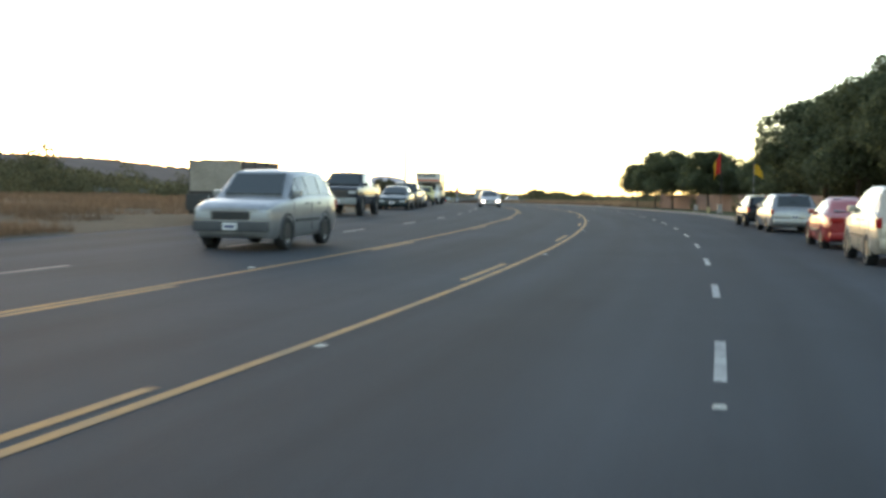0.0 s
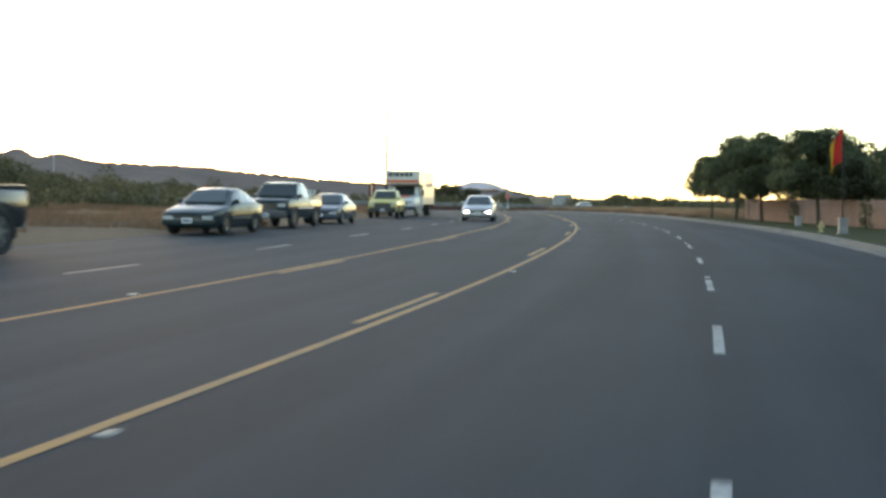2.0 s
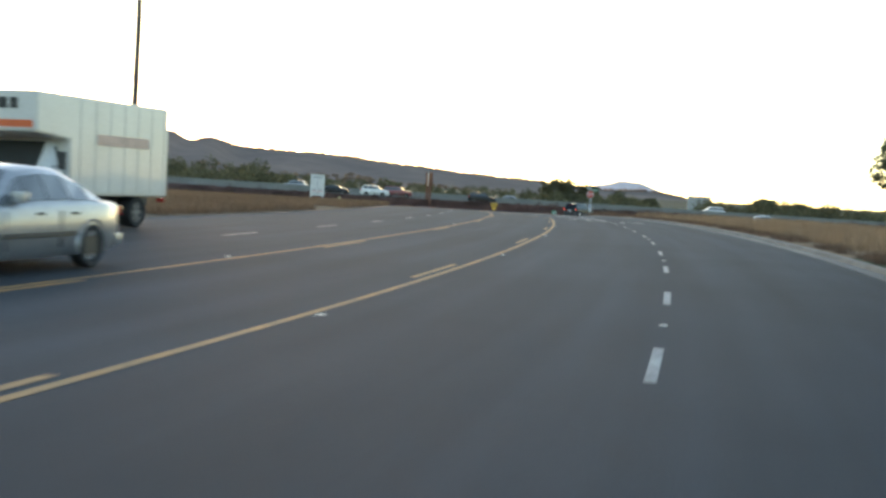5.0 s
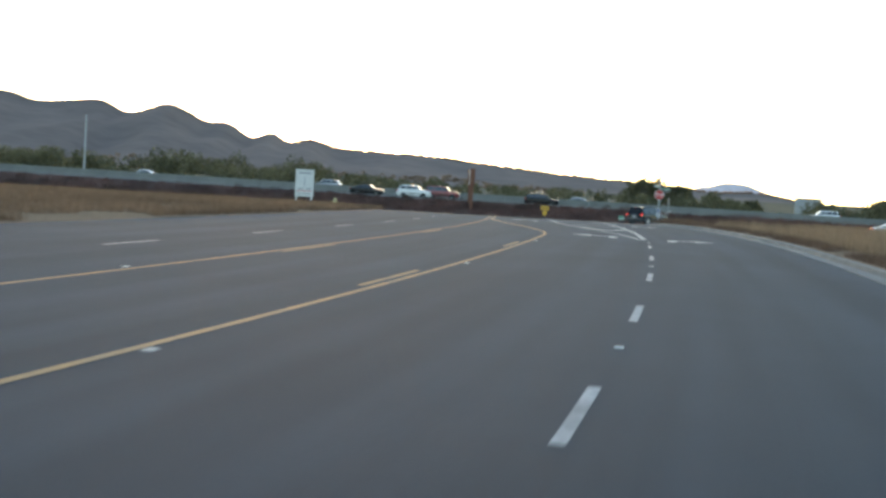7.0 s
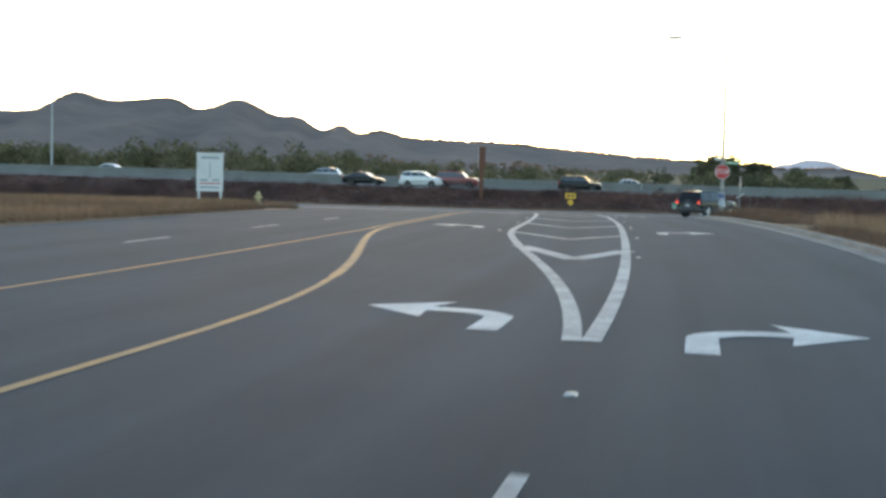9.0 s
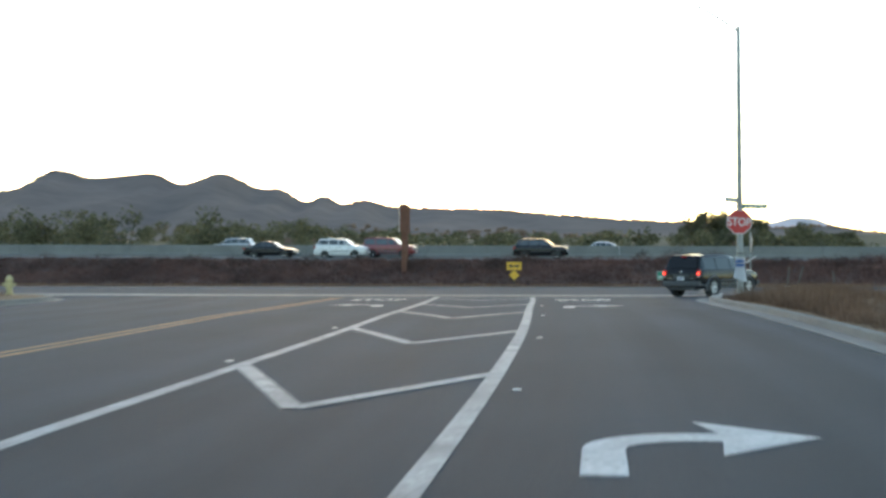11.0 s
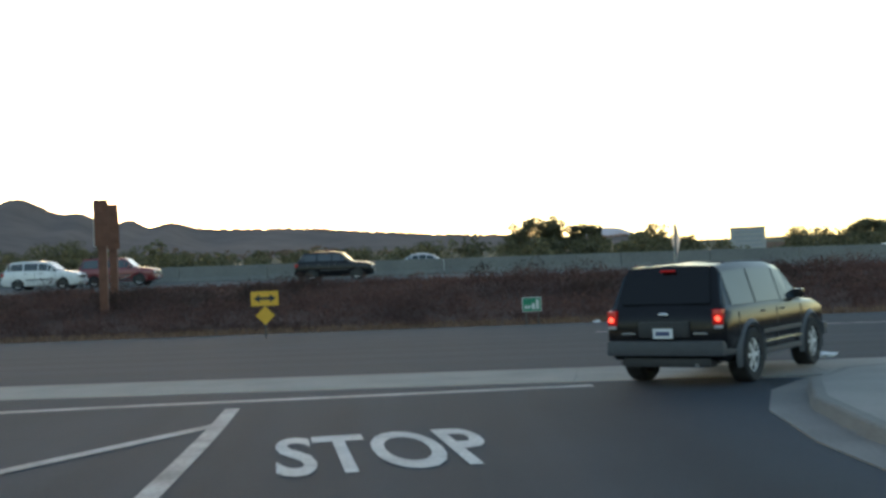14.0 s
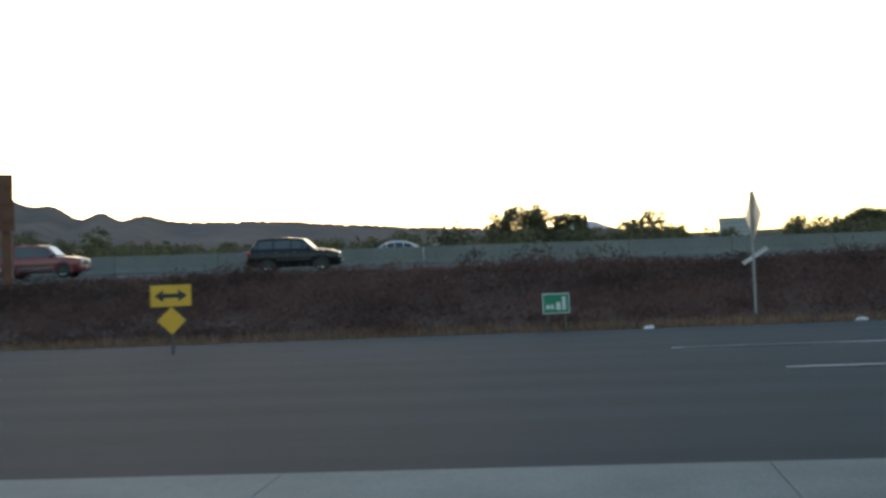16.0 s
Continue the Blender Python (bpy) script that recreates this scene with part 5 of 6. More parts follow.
def box_truck(m):
    """A rental moving truck: cab, cargo box with an attic over the cab, wheels."""
    root = empty("moving_truck", m, "white box moving truck with an orange band parked on the shoulder", "truck", LP)
    # cargo box
    bm = bmesh.new()
    prism(bm, [(-2.15, 0.78), (2.05, 0.78), (2.05, 2.02), (3.25, 2.14), (3.25, 3.02), (-2.15, 3.02)], -1.17, 1.17, "y")
    bmesh.ops.bevel(bm, geom=bm.edges[:], offset=0.035, segments=2, affect="EDGES")
    cargo = part("cargo_box", bm, M["truck_panel"], root, "white ribbed cargo box", smooth=40)
    for side in (1, -1):
        for x in np.arange(-1.95, 2.0, 0.6):
            bm = bmesh.new()
            box(bm, x - 0.02, x + 0.02, side * 1.17 - 0.012, side * 1.17 + 0.012, 0.86, 2.95)
            part("box_rib", bm, M["truck_panel"], cargo)
        bm = bmesh.new()
        box(bm, -1.2, 1.0, side * 1.185 - 0.004, side * 1.185 + 0.004, 1.95, 2.2)
        part("stripe", bm, M["faded_orange"], cargo, "faded orange stripe")
    bm = bmesh.new()
    box(bm, 3.256, 3.262, -1.08, 1.08, 2.22, 2.38)
    part("stripe", bm, M["orange"], cargo, "faded orange stripe")
    x = -0.92
    for w in (0.24, 0.10, 0.24, 0.26, 0.24, 0.20):       # plain bars where a name stands
        bm = bmesh.new()
        box(bm, 3.256, 3.263, x, x + w, 2.62, 2.86)
        part("lettering_bar", bm, M["sign_black"], cargo)
        x += w + 0.065
    # cab
    secs = [(3.62, .52, .80, 1.02, 1.05, .72, .80, .70), (3.52, .46, .82, 1.14, 1.18, .88, .92, .80), (2.9, .44, .84, 1.26, 1.30, .95, .97, .86),
            (2.62, .44, .84, 1.30, 1.34, .97, 1.0, .86), (2.15, .44, .84, 1.32, 1.98, .97, 1.0, .78), (1.75, .44, .84, 1.32, 2.04, .97, 1.0, .80), (1.05, .44, .84, 1.32, 2.02, .97, 1.0, .80)]
    k = [section(x, zb, zm, zl, zt, wb * 1.0, wl * 1.0, wt * 1.0, 0.02) for x, zb, zm, zl, zt, wb, wl, wt in secs]
    bm = bmesh.new()
    loft(bm, k)
    bmesh.ops.bevel(bm, geom=[e for e in bm.edges if e.calc_face_angle(0) > 0.6], offset=0.025, segments=2, affect="EDGES")
    part("cab", bm, P_["white"], root, smooth=38)
    a, b = k[3], k[4]
    panel(root, "windshield", [(a[7][0], -a[7][1], a[7][2]), (a[7][0], a[7][1], a[7][2]), (b[7][0], b[7][1], b[7][2]), (b[7][0], -b[7][1], b[7][2])], M["glass"], (0.7, 0, 0.7), 0.03)
    for side in (1, -1):
        for i, j in ((3, 4), (4, 5), (5, 6)):
            p, q = k[i], k[j]
            quad = [(p[5][0], side * p[5][1], p[5][2]), (q[5][0], side * q[5][1], q[5][2]), (q[6][0], side * q[6][1], q[6][2]), (p[6][0], side * p[6][1], p[6][2])]
            if i > 3:
                panel(root, "side_window", quad, M["glass"], (0, side, 0.2), 0.014, "", (0.04, 0.08))
        bm = bmesh.new()
        box(bm, 2.35, 2.42, side * 1.22 - 0.09, side * 1.22 + 0.09, 1.35, 1.75, 0.02)
        tube(bm, [(2.38, side * 0.98, 1.4), (2.38, side * 1.2, 1.45)], 0.015, 6)
        part("wing_mirror", bm, M["dark_plastic"], root)
        bm = bmesh.new()
        box(bm, 3.44, 3.645, min(side * .46, side * .74), max(side * .46, side * .74), 0.86, 1.00, 0.02)
        part("headlight", bm, M["lamp_glass"], root)
        bm = bmesh.new()
        box(bm, -2.14, 1.1, side * 0.55 - 0.05, side * 0.55 + 0.05, 0.52, 0.78, 0.01)
        part("chassis_rail", bm, M["dark_plastic"], root)
        bm = bmesh.new()
        box(bm, -2.17, -2.10, min(side * .9, side * 1.1), max(side * .9, side * 1.1), 0.62, 0.74, 0.01)
        part("taillight", bm, M["tail_glass"], root)
    bm = bmesh.new()
    box(bm, 3.46, 3.64, -0.42, 0.42, 0.74, 1.00, 0.015)
    part("grille", bm, M["dark_plastic"], root)
    bm = bmesh.new()
    box(bm, 3.46, 3.72, -0.98, 0.98, 0.46, 0.66, 0.03)
    part("front_bumper", bm, M["dark_plastic"], root)
    bm = bmesh.new()
    prism(bm, [(3.22, 1.25), (2.70, 1.345), (2.70, 1.375), (3.22, 1.285)], -0.42, 0.42, "y")
    part("hood_stripe", bm, M["orange"], root, "orange patch")
    arch(root, 2.72, 0.38, 1.0, P_["white"])
    wheel_pair(root, 2.72, 0.38, 1.0, 0.24, M["steel_rim"])
    wheel_pair(root, -0.95, 0.38, 1.08, 0.42, M["steel_rim"])
    return root


box_truck(Matrix.Translation((-20.98, -60.94, road_z(-61.5) + 0.03)) @ pose(0, 0, 0, 0, 0, -115) @ pose(0, 0, 0, 0, 1.4, 0))

# ---------------------------------------------------------------- signs and posts at the junction


def octagon(r, z0=0.0):
    return [(r * math.cos(math.pi / 8 + k * math.pi / 4), z0 + r * math.sin(math.pi / 8 + k * math.pi / 4)) for k in range(8)]


def face_towards(px, py, pz, tx, ty):
    """Pose whose local -y looks at (tx, ty)."""
    a = math.degrees(math.atan2(tx - px, -(ty - py)))
    return Matrix.Translation((px, py, pz)) @ pose(0, 0, 0, 0, 0, a)


def street_lamp(m, label, arm_turn, height=8.6):
    """A tall tapered steel pole with a rising arm and a flat lamp head."""
    root = empty("street_lamp", m, label, "street lamp", "street lamps")
    bm = bmesh.new()
    tube(bm, [(0, 0, 0.0), (0, 0, 0.05), (0, 0, 0.06), (0, 0, height * 0.5), (0, 0, height)], [0.17, 0.17, 0.105, 0.088, 0.062], 14)
    part("pole", bm, M["galv"], root, "grey tapered steel pole", smooth=40)
    bm = bmesh.new()
    box(bm, -0.15, 0.15, -0.15, 0.15, 0.0, 0.022, 0.006)
    part("base_plate", bm, M["galv"], root)
    c, s = math.cos(radians(arm_turn)), math.sin(radians(arm_turn))
    bm = bmesh.new()
    pts = []
    for t in np.linspace(0, 1, 9):
        d = 2.5 * t
        pts.append((c * d, s * d, height - 0.15 + 1.15 * math.sin(t * math.pi / 2)))
    tube(bm, pts, [0.034 - 0.010 * t for t in np.linspace(0, 1, 9)], 8)
    part("arm", bm, M["galv"], root, smooth=40)
    bm = bmesh.new()
    box(bm, 0.0, 0.78, -0.15, 0.15, -0.06, 0.08, 0.05, Matrix.Translation((c * 2.4, s * 2.4, height + 1.0)) @ pose(0, 0, 0, 0, 0, arm_turn))
    head = part("lamp_head", bm, M["galv"], root, smooth=40)
    bm = bmesh.new()
    box(bm, 0.16, 0.66, -0.10, 0.10, -0.085, -0.062, 0.008, Matrix.Translation((c * 2.4, s * 2.4, height + 1.0)) @ pose(0, 0, 0, 0, 0, arm_turn))
    part("lens", bm, M["lamp_glass"], head)
    return root


LX, LY = 17.36, 33.42
LZ = road_z(LY) + 0.155
street_lamp(Matrix.Translation((LX, LY, LZ)), "tall grey steel street lamp carrying a stop sign at the corner", 176, 8.55)
pole = empty("steel_pole", Matrix.Translation((-20.85, -52.2, road_z(-52.2) + 0.05)), "tall thin grey steel pole on the soil shoulder", "pole")
bm = bmesh.new()
tube(bm, [(0, 0, 0.0), (0, 0, 4.3), (0, 0, 8.9)], [0.13, 0.11, 0.09], 12)
part("shaft", bm, M["dull_pole"], pole, smooth=40)
bm = bmesh.new()
box(bm, -0.16, 0.16, -0.16, 0.16, -0.03, 0.03, 0.01)
part("base_plate", bm, M["galv"], pole)

stop = empty("stop_sign", face_towards(LX - 0.05, LY - 0.14, 2.63, 8.5, -8.0) @ pose(0, 0, 0, 0, 2.6, 0), "red octagonal stop sign strapped to the street lamp", "road sign")
bm = bmesh.new()
prism(bm, octagon(0.412), -0.004, 0.004, "y")
part("sign_plate", bm, M["sign_white"], stop)
bm = bmesh.new()
prism(bm, octagon(0.388), -0.0075, -0.0045, "y")
part("sign_face", bm, M["sign_red"], stop)
word("STOP", 0.265, stop, M["sign_white"], stop.matrix_world @ Matrix.Translation((0, -0.0105, -0.132)) @ pose(0, 0, 0, 90), "lettering", wide=0.80, bold=0.006)
for z in (-0.2, 0.2):
    bm = bmesh.new()
    box(bm, -0.03, 0.03, 0.004, 0.075, z - 0.02, z + 0.02)
    part("bracket", bm, M["galv"], stop)

for turn, z, side, lab in ((24, 3.13, 1, "green street name sign on the lamp pole"), (-30, 3.31, -1, "pale street name sign on the lamp pole")):
    blade = empty("street_name_sign", Matrix.Translation((LX, LY, z)) @ pose(0, 0, 0, 0, 1.8, -turn), lab, "street sign", "street name signs")
    bm = bmesh.new()
    x0, x1 = (0.10, 0.86) if side > 0 else (-0.62, -0.10)
    box(bm, x0, x1, -0.006, 0.006, -0.085, 0.085, 0.003)
    part("sign_blade", bm, M["sign_green"] if side > 0 else M["pale_blade"], blade)
    x = x0 + 0.07
    for w in (0.06, 0.16, 0.10, 0.12, 0.07):
        if side > 0 and x + w < x1 - 0.03:
            bm = bmesh.new()
            box(bm, x, x + w, -0.0085, -0.0065, -0.03, 0.035)
            part("lettering_bar", bm, M["sign_white"], blade)
        x += w + 0.035
    bm = bmesh.new()
    box(bm, -0.12, 0.12, -0.015, 0.015, -0.05, 0.05, 0.01)
    part("bracket", bm, M["galv"], blade)
for z in (3.05, 3.22, 3.29, 3.43):
    band = empty("steel_band", Matrix.Translation((LX, LY, z)), "steel strap round the lamp pole", "strap", "straps on the lamp pole")
    bm = bmesh.new()
    tube(bm, [(0, 0, -0.012), (0, 0, 0.012)], 0.108, 14)
    part("strap", bm, M["galv"], band)

notice = empty("paper_notice", face_towards(LX, LY, 1.16, 10.0, 10.0), "white paper notice with blue writing wrapped round the lamp pole", "notice")
bm = bmesh.new()
cols = 9
ring = []
for j in range(7):
    z = 0.36 - 0.72 * j / 6
    row = []
    for i in range(cols):
        a = radians(-112 + 224 * i / (cols - 1))
        r = 0.118 + 0.05 * (j / 6) ** 2 * abs(math.sin(a * 1.5)) + 0.006 * math.sin(i * 2.1 + j)
        row.append(bm.verts.new((math.sin(a) * r * 1.25, -math.cos(a) * r, z - 0.06 * (j / 6) * math.sin(a) + 0.012 * math.sin(i))))
    ring.append(row)
for a, b in zip(ring, ring[1:]):
    for i in range(cols - 1):
        bm.faces.new((a[i], a[i + 1], b[i + 1], b[i]))
bmesh.ops.solidify(bm, geom=bm.faces[:], thickness=0.003)
part("sheet", bm, M["paper"], notice, smooth=60)
bm = bmesh.new()
tube(bm, [(0, 0, 0.45), (0, 0, 0.49)], 0.105, 14)
part("black_band", bm, M["sign_black"], notice, "black band over the sheet", smooth=40)
for z, ws in ((0.235, (0.055, 0.05, 0.055, 0.04)), (0.105, (0.045, 0.065, 0.05, 0.05))):
    x = -0.125
    for w in ws:
        bm = bmesh.new()
        r = 0.131
        a0, a1 = x / r, (x + w) / r
        q = [(math.sin(a) * r * 1.22, -math.cos(a) * r, zz) for a, zz in ((a0, z - 0.052), (a1, z - 0.052), (a1, z + 0.052), (a0, z + 0.052))]
        bm.faces.new([bm.verts.new(p) for p in q])
        bmesh.ops.solidify(bm, geom=bm.faces[:], thickness=0.003)
        part("lettering_bar", bm, M["blue_ink"], notice)
        x += w + 0.012


def small_post(parent, x, y0, z1, material, r=0.028, z0=-0.6):
    bm = bmesh.new()
    tube(bm, [(x, y0, z0), (x, y0, z1)], r, 8)
    return part("post", bm, material, parent, smooth=40)


# double arrow board over a yellow diamond
gz = land_z(11.83, 61.35)
arrow = empty("arrow_sign", face_towards(11.83, 61.3, 0.0, 10.0, 20.0), "yellow double-headed arrow sign above a plain yellow diamond", "road sign")
small_post(arrow, 0, 0.03, 1.45, M["post"], z0=gz - 0.1)
bm = bmesh.new()
box(bm, -0.41, 0.41, -0.006, 0.006, 0.99, 1.43, 0.004)
part("arrow_board", bm, M["sign_yellow"], arrow)
bm = bmesh.new()
prism(bm, [(-0.33, 1.21), (-0.15, 1.335), (-0.15, 1.255), (0.15, 1.255), (0.15, 1.335), (0.33, 1.21), (0.15, 1.085), (0.15, 1.165), (-0.15, 1.165), (-0.15, 1.085)], -0.011, -0.0065, "y")
part("double_arrow", bm, M["sign_black"], arrow)
bm = bmesh.new()
prism(bm, [(0.29, 0.70), (0, 0.985), (-0.29, 0.70), (0, 0.415)], -0.006, 0.006, "y")
part("diamond", bm, M["sign_yellow"], arrow)

# little green guide sign
gz = land_z(20.3, 62.4)
guide = empty("guide_sign", face_towards(20.3, 62.4, 0.0, 12.0, 25.0), "small green guide sign with white figures low in the brush", "road sign")
for x in (-0.2, 0.2):
    small_post(guide, x, 0.03, 0.8, M["post"], z0=gz - 0.1)
bm = bmesh.new()
box(bm, -0.305, 0.305, -0.008, 0.008, 0.40, 0.86, 0.01)
part("border", bm, M["sign_white"], guide)
bm = bmesh.new()
box(bm, -0.285, 0.285, -0.012, -0.0085, 0.42, 0.84)
part("face", bm, M["sign_green"], guide)
for x0, x1, z0, z1 in ((-0.22, -0.15, 0.50, 0.60), (-0.12, -0.05, 0.50, 0.60), (0.0, 0.10, 0.48, 0.66), (0.14, 0.22, 0.48, 0.78)):
    bm = bmesh.new()
    box(bm, x0, x1, -0.0155, -0.0125, z0, z1)
    part("lettering_bar", bm, M["sign_white"], guide)

# sign seen edge-on, turned to the street
bsx, bsy = 25.45, 62.95
gz = land_z(bsx, bsy)
edge = empty("road_sign", Matrix.Translation((bsx, bsy, 0)) @ pose(0, 0, 0, 0, 0, -97.5), "aluminium diamond road sign seen from its edge on a steel post", "road sign")
small_post(edge, 0, -0.045, 3.05, M["galv"], 0.035, gz - 0.1)
bm = bmesh.new()
prism(bm, [(0.62, 2.50), (0, 3.13), (-0.62, 2.50), (0, 1.90)], -0.006, 0.006, "y")
part("sign_plate", bm, M["sign_back"], edge)
bm = bmesh.new()
box(bm, -0.34, 0.34, -0.03, -0.015, -0.05, 0.05, 0.004, Matrix.Translation((0, 0, 1.52)) @ pose(0, 0, 0, 0, -32, 70))
part("small_plate", bm, M["sign_back"], edge)

# tall timber sign on two posts, seen from behind
gz = land_z(5.3, 77.0)
timber = empty("timber_sign", Matrix.Translation((5.10, 77.0, 0)) @ pose(0, 0, 0, 0, 0, 0), "tall sign panels on two red-brown timber posts, seen from behind", "road sign")
for x, yb, ht in ((0.0, 0.0, 5.55), (0.0, 3.55, 5.6)):
    bm = bmesh.new()
    box(bm, x - 0.17, x + 0.17, yb - 0.17, yb + 0.17, gz - 0.2, ht - 0.1, 0.012)
    part("post", bm, M["wood"], timber)
    bm = bmesh.new()
    box(bm, -0.30, 0.30, -0.02, 0.02, 3.55, ht, 0.006, Matrix.Translation((x + 0.01, yb - 0.20, 0)) @ pose(0, 0, 0, 0, 0, 6))
    part("sign_panel", bm, M["wood"], timber)
    for z in (3.9, 4.5, 5.1):
        bm = bmesh.new()
        box(bm, x - 0.26, x + 0.28, yb - 0.255, yb - 0.225, z - 0.04, z + 0.04)
        part("stringer", bm, M["wood"], timber)
bm = bmesh.new()
box(bm, -0.335, -0.305, -0.20, 0.45, 3.55, 5.5, 0.004)
part("panel_edge", bm, M["sign_back"], timber)

# white site board on two legs
bz = land_z(-12.25, 41.5) + 0.2
board = empty("site_board", face_towards(-12.25, 41.55, bz, -2.0, -20.0), "white painted site board with faded writing on two legs", "board")
for x in (-0.66, 0.66):
    bm = bmesh.new()
    box(bm, x - 0.07, x + 0.07, 0.02, 0.16, -0.3, 2.95, 0.008)
    part("leg", bm, M["board"], board)
bm = bmesh.new()
box(bm, -0.80, 0.80, -0.03, 0.02, 0.72, 3.02, 0.008)
bd = part("panel", bm, M["board"], board)
bm = bmesh.new()
box(bm, -0.84, 0.84, -0.06, 0.05, 3.02, 3.10, 0.008)
part("top_rail", bm, M["board"], board)
for x0, x1, z0, z1, mm in ((-0.55, 0.55, 2.72, 2.86, "grey_ink"), (-0.03, 0.03, 1.55, 2.55, "grey_ink"), (-0.60, -0.12, 1.35, 1.47, "grey_ink"), (0.12, 0.60, 1.35, 1.47, "grey_ink"),
                           (-0.58, 0.58, 0.92, 1.02, "grey_ink"), (-0.66, 0.66, 1.18, 1.24, "sign_red")):
    bm = bmesh.new()
    box(bm, x0, x1, -0.036, -0.0305, z0, z1)
    part("lettering_bar", bm, M[mm], bd)

# hydrant at the far corner
hyd = empty("fire_hydrant", Matrix.Translation((-9.6, 43.6, road_z(43.6) + 0.16)), "yellow fire hydrant behind the kerb", "hydrant")
bm = bmesh.new()
tube(bm, [(0, 0, 0), (0, 0, 0.06), (0, 0, 0.07), (0, 0, 0.55), (0, 0, 0.58), (0, 0, 0.66), (0, 0, 0.74), (0, 0, 0.80)], [0.19, 0.19, 0.12, 0.12, 0.15, 0.14, 0.09, 0.03], 14)
part("barrel", bm, M["hydrant"], hyd, smooth=40)
for a, r, ln in ((0, 0.06, 0.24), (180, 0.06, 0.24), (270, 0.085, 0.26)):
    bm = bmesh.new()
    c, s = math.cos(radians(a)), math.sin(radians(a))
    tube(bm, [(0, 0, 0.42), (c * ln, s * ln, 0.42)], [r, r * 1.15], 10)
    part("outlet", bm, M["hydrant"], hyd, smooth=40)

# thin stakes in the weeds by the corner
for i, (x, y, ht, lean) in enumerate(((18.75, 33.3, 0.95, 6), (18.98, 33.15, 1.0, 13), (20.9, 35.0, 0.8, -5))):
    st = empty("stake", Matrix.Translation((x, y, road_z(y) + 0.15)) @ pose(0, 0, 0, lean, lean, 0), "thin dark wooden stake standing in dry weeds", "stake", "stakes by the corner")
    bm = bmesh.new()
    box(bm, -0.025, 0.025, -0.025, 0.025, -0.15, ht, 0.005)
    part("shaft", bm, M["post"], st)

# billboard far off
bill = empty("billboard", face_towards(110.2, 250, 0.0, 12, 36), "white billboard with faint writing far beyond the freeway", "billboard")
for x in (-2.2, 2.2):
    bm = bmesh.new()
    box(bm, x - 0.2, x + 0.2, 0.05, 0.4, 0.0, 8.5, 0.02)
    part("leg", bm, M["post"], bill)
bm = bmesh.new()
box(bm, -3.5, 3.5, -0.1, 0.05, 4.9, 9.1, 0.03)
bp = part("panel", bm, M["pale_pole"], bill)
bm = bmesh.new()
box(bm, -3.6, 3.6, -0.15, 0.1, 9.1, 9.35, 0.03)
part("top_rail", bm, M["dark_plastic"], bill)
for z, w in ((8.3, 2.6), (7.4, 2.9), (6.5, 2.4), (5.6, 2.8)):
    bm = bmesh.new()
    box(bm, -w, w, -0.125, -0.102, z - 0.22, z + 0.22)
    part("lettering_bar", bm, M["grey_ink"], bp)

# tall pole beyond the freeway
up = empty("utility_pole", Matrix.Translation((-56.0, 137.0, land_z(-56, 137) - 0.2)), "pale grey steel utility pole beyond the freeway", "utility pole")
bm = bmesh.new()
tube(bm, [(0, 0, 0), (0, 0, 10.4)], [0.20, 0.13], 10)
part("shaft", bm, M["pale_pole"], up, smooth=40)
bm = bmesh.new()
tube(bm, [(0, 0, 10.4), (0, 0, 10.55)], [0.17, 0.12], 10)
part("cap", bm, M["pale_pole"], up, smooth=40)

# litter by the far kerb
for x, y, s in ((22.2, 61.6, 0.17), (26.8, 60.6, 0.17), (21.0, 44.2, 0.2), (19.5, 44.9, 0.14), (18.8, 33.0, 0.22)):
    lit = empty("litter", Matrix.Translation((x, y, land_z(x, y) + 0.20 if cross_c(x, y) < 46 else land_z(x, y) + 0.07)) @ pose(0, 0, 0, 0, 0, x * 60), "crumpled white paper litter on the ground", "litter", "litter")
    bm = bmesh.new()
    bmesh.ops.create_icosphere(bm, subdivisions=2, radius=s)
    for v in bm.verts:
        k = 1 + 0.6 * noise.noise(v.co * 9 + Vector((x, y, 0)))
        v.co = Vector((v.co.x * k, v.co.y * k * 0.7, v.co.z * k * 0.35))
    part("scrap", bm, M["litter"], lit)

# ---------------------------------------------------------------- wall and flags behind the street trees
wall = empty("garden_wall", Matrix(), "low tan block wall behind the street trees", "wall", kind="structure")


def wall_off(y):
    return 13.8 - 1.8 * smoothstep(-92, -65, y)


ys = np.arange(-150, -66.5, 3.0)
for y0 in ys:
    p, q = on_road(y0, wall_off(y0)), on_road(y0 + 2.98, wall_off(y0 + 2.98))
    d = (q - p)
    d.z = 0
    ln = d.length
    a = math.degrees(math.atan2(d.y, d.x))
    for c in range(4):
        bm = bmesh.new()
        z0 = c * 0.42
        if c < 3:
            box(bm, 0.004, ln - 0.004, -0.10, 0.10, z0 + 0.004, z0 + 0.416, 0.012)
        else:
            box(bm, 0.0, ln, -0.14, 0.14, z0 + 0.004, z0 + 0.26, 0.015)
        ob = part("wall_block" if c < 3 else "coping", bm, M["wall"], wall)
        ob.matrix_world = Matrix.Translation((p.x, p.y, min(p.z, q.z) + 0.02)) @ pose(0, 0, 0, 0, 0, a)
bm = bmesh.new()
p = on_road(-66.3, wall_off(-66.3))
box(bm, -0.22, 0.22, -0.22, 0.22, 0.0, 1.75, 0.02, Matrix.Translation(p))
part("end_pier", bm, M["wall"], wall)


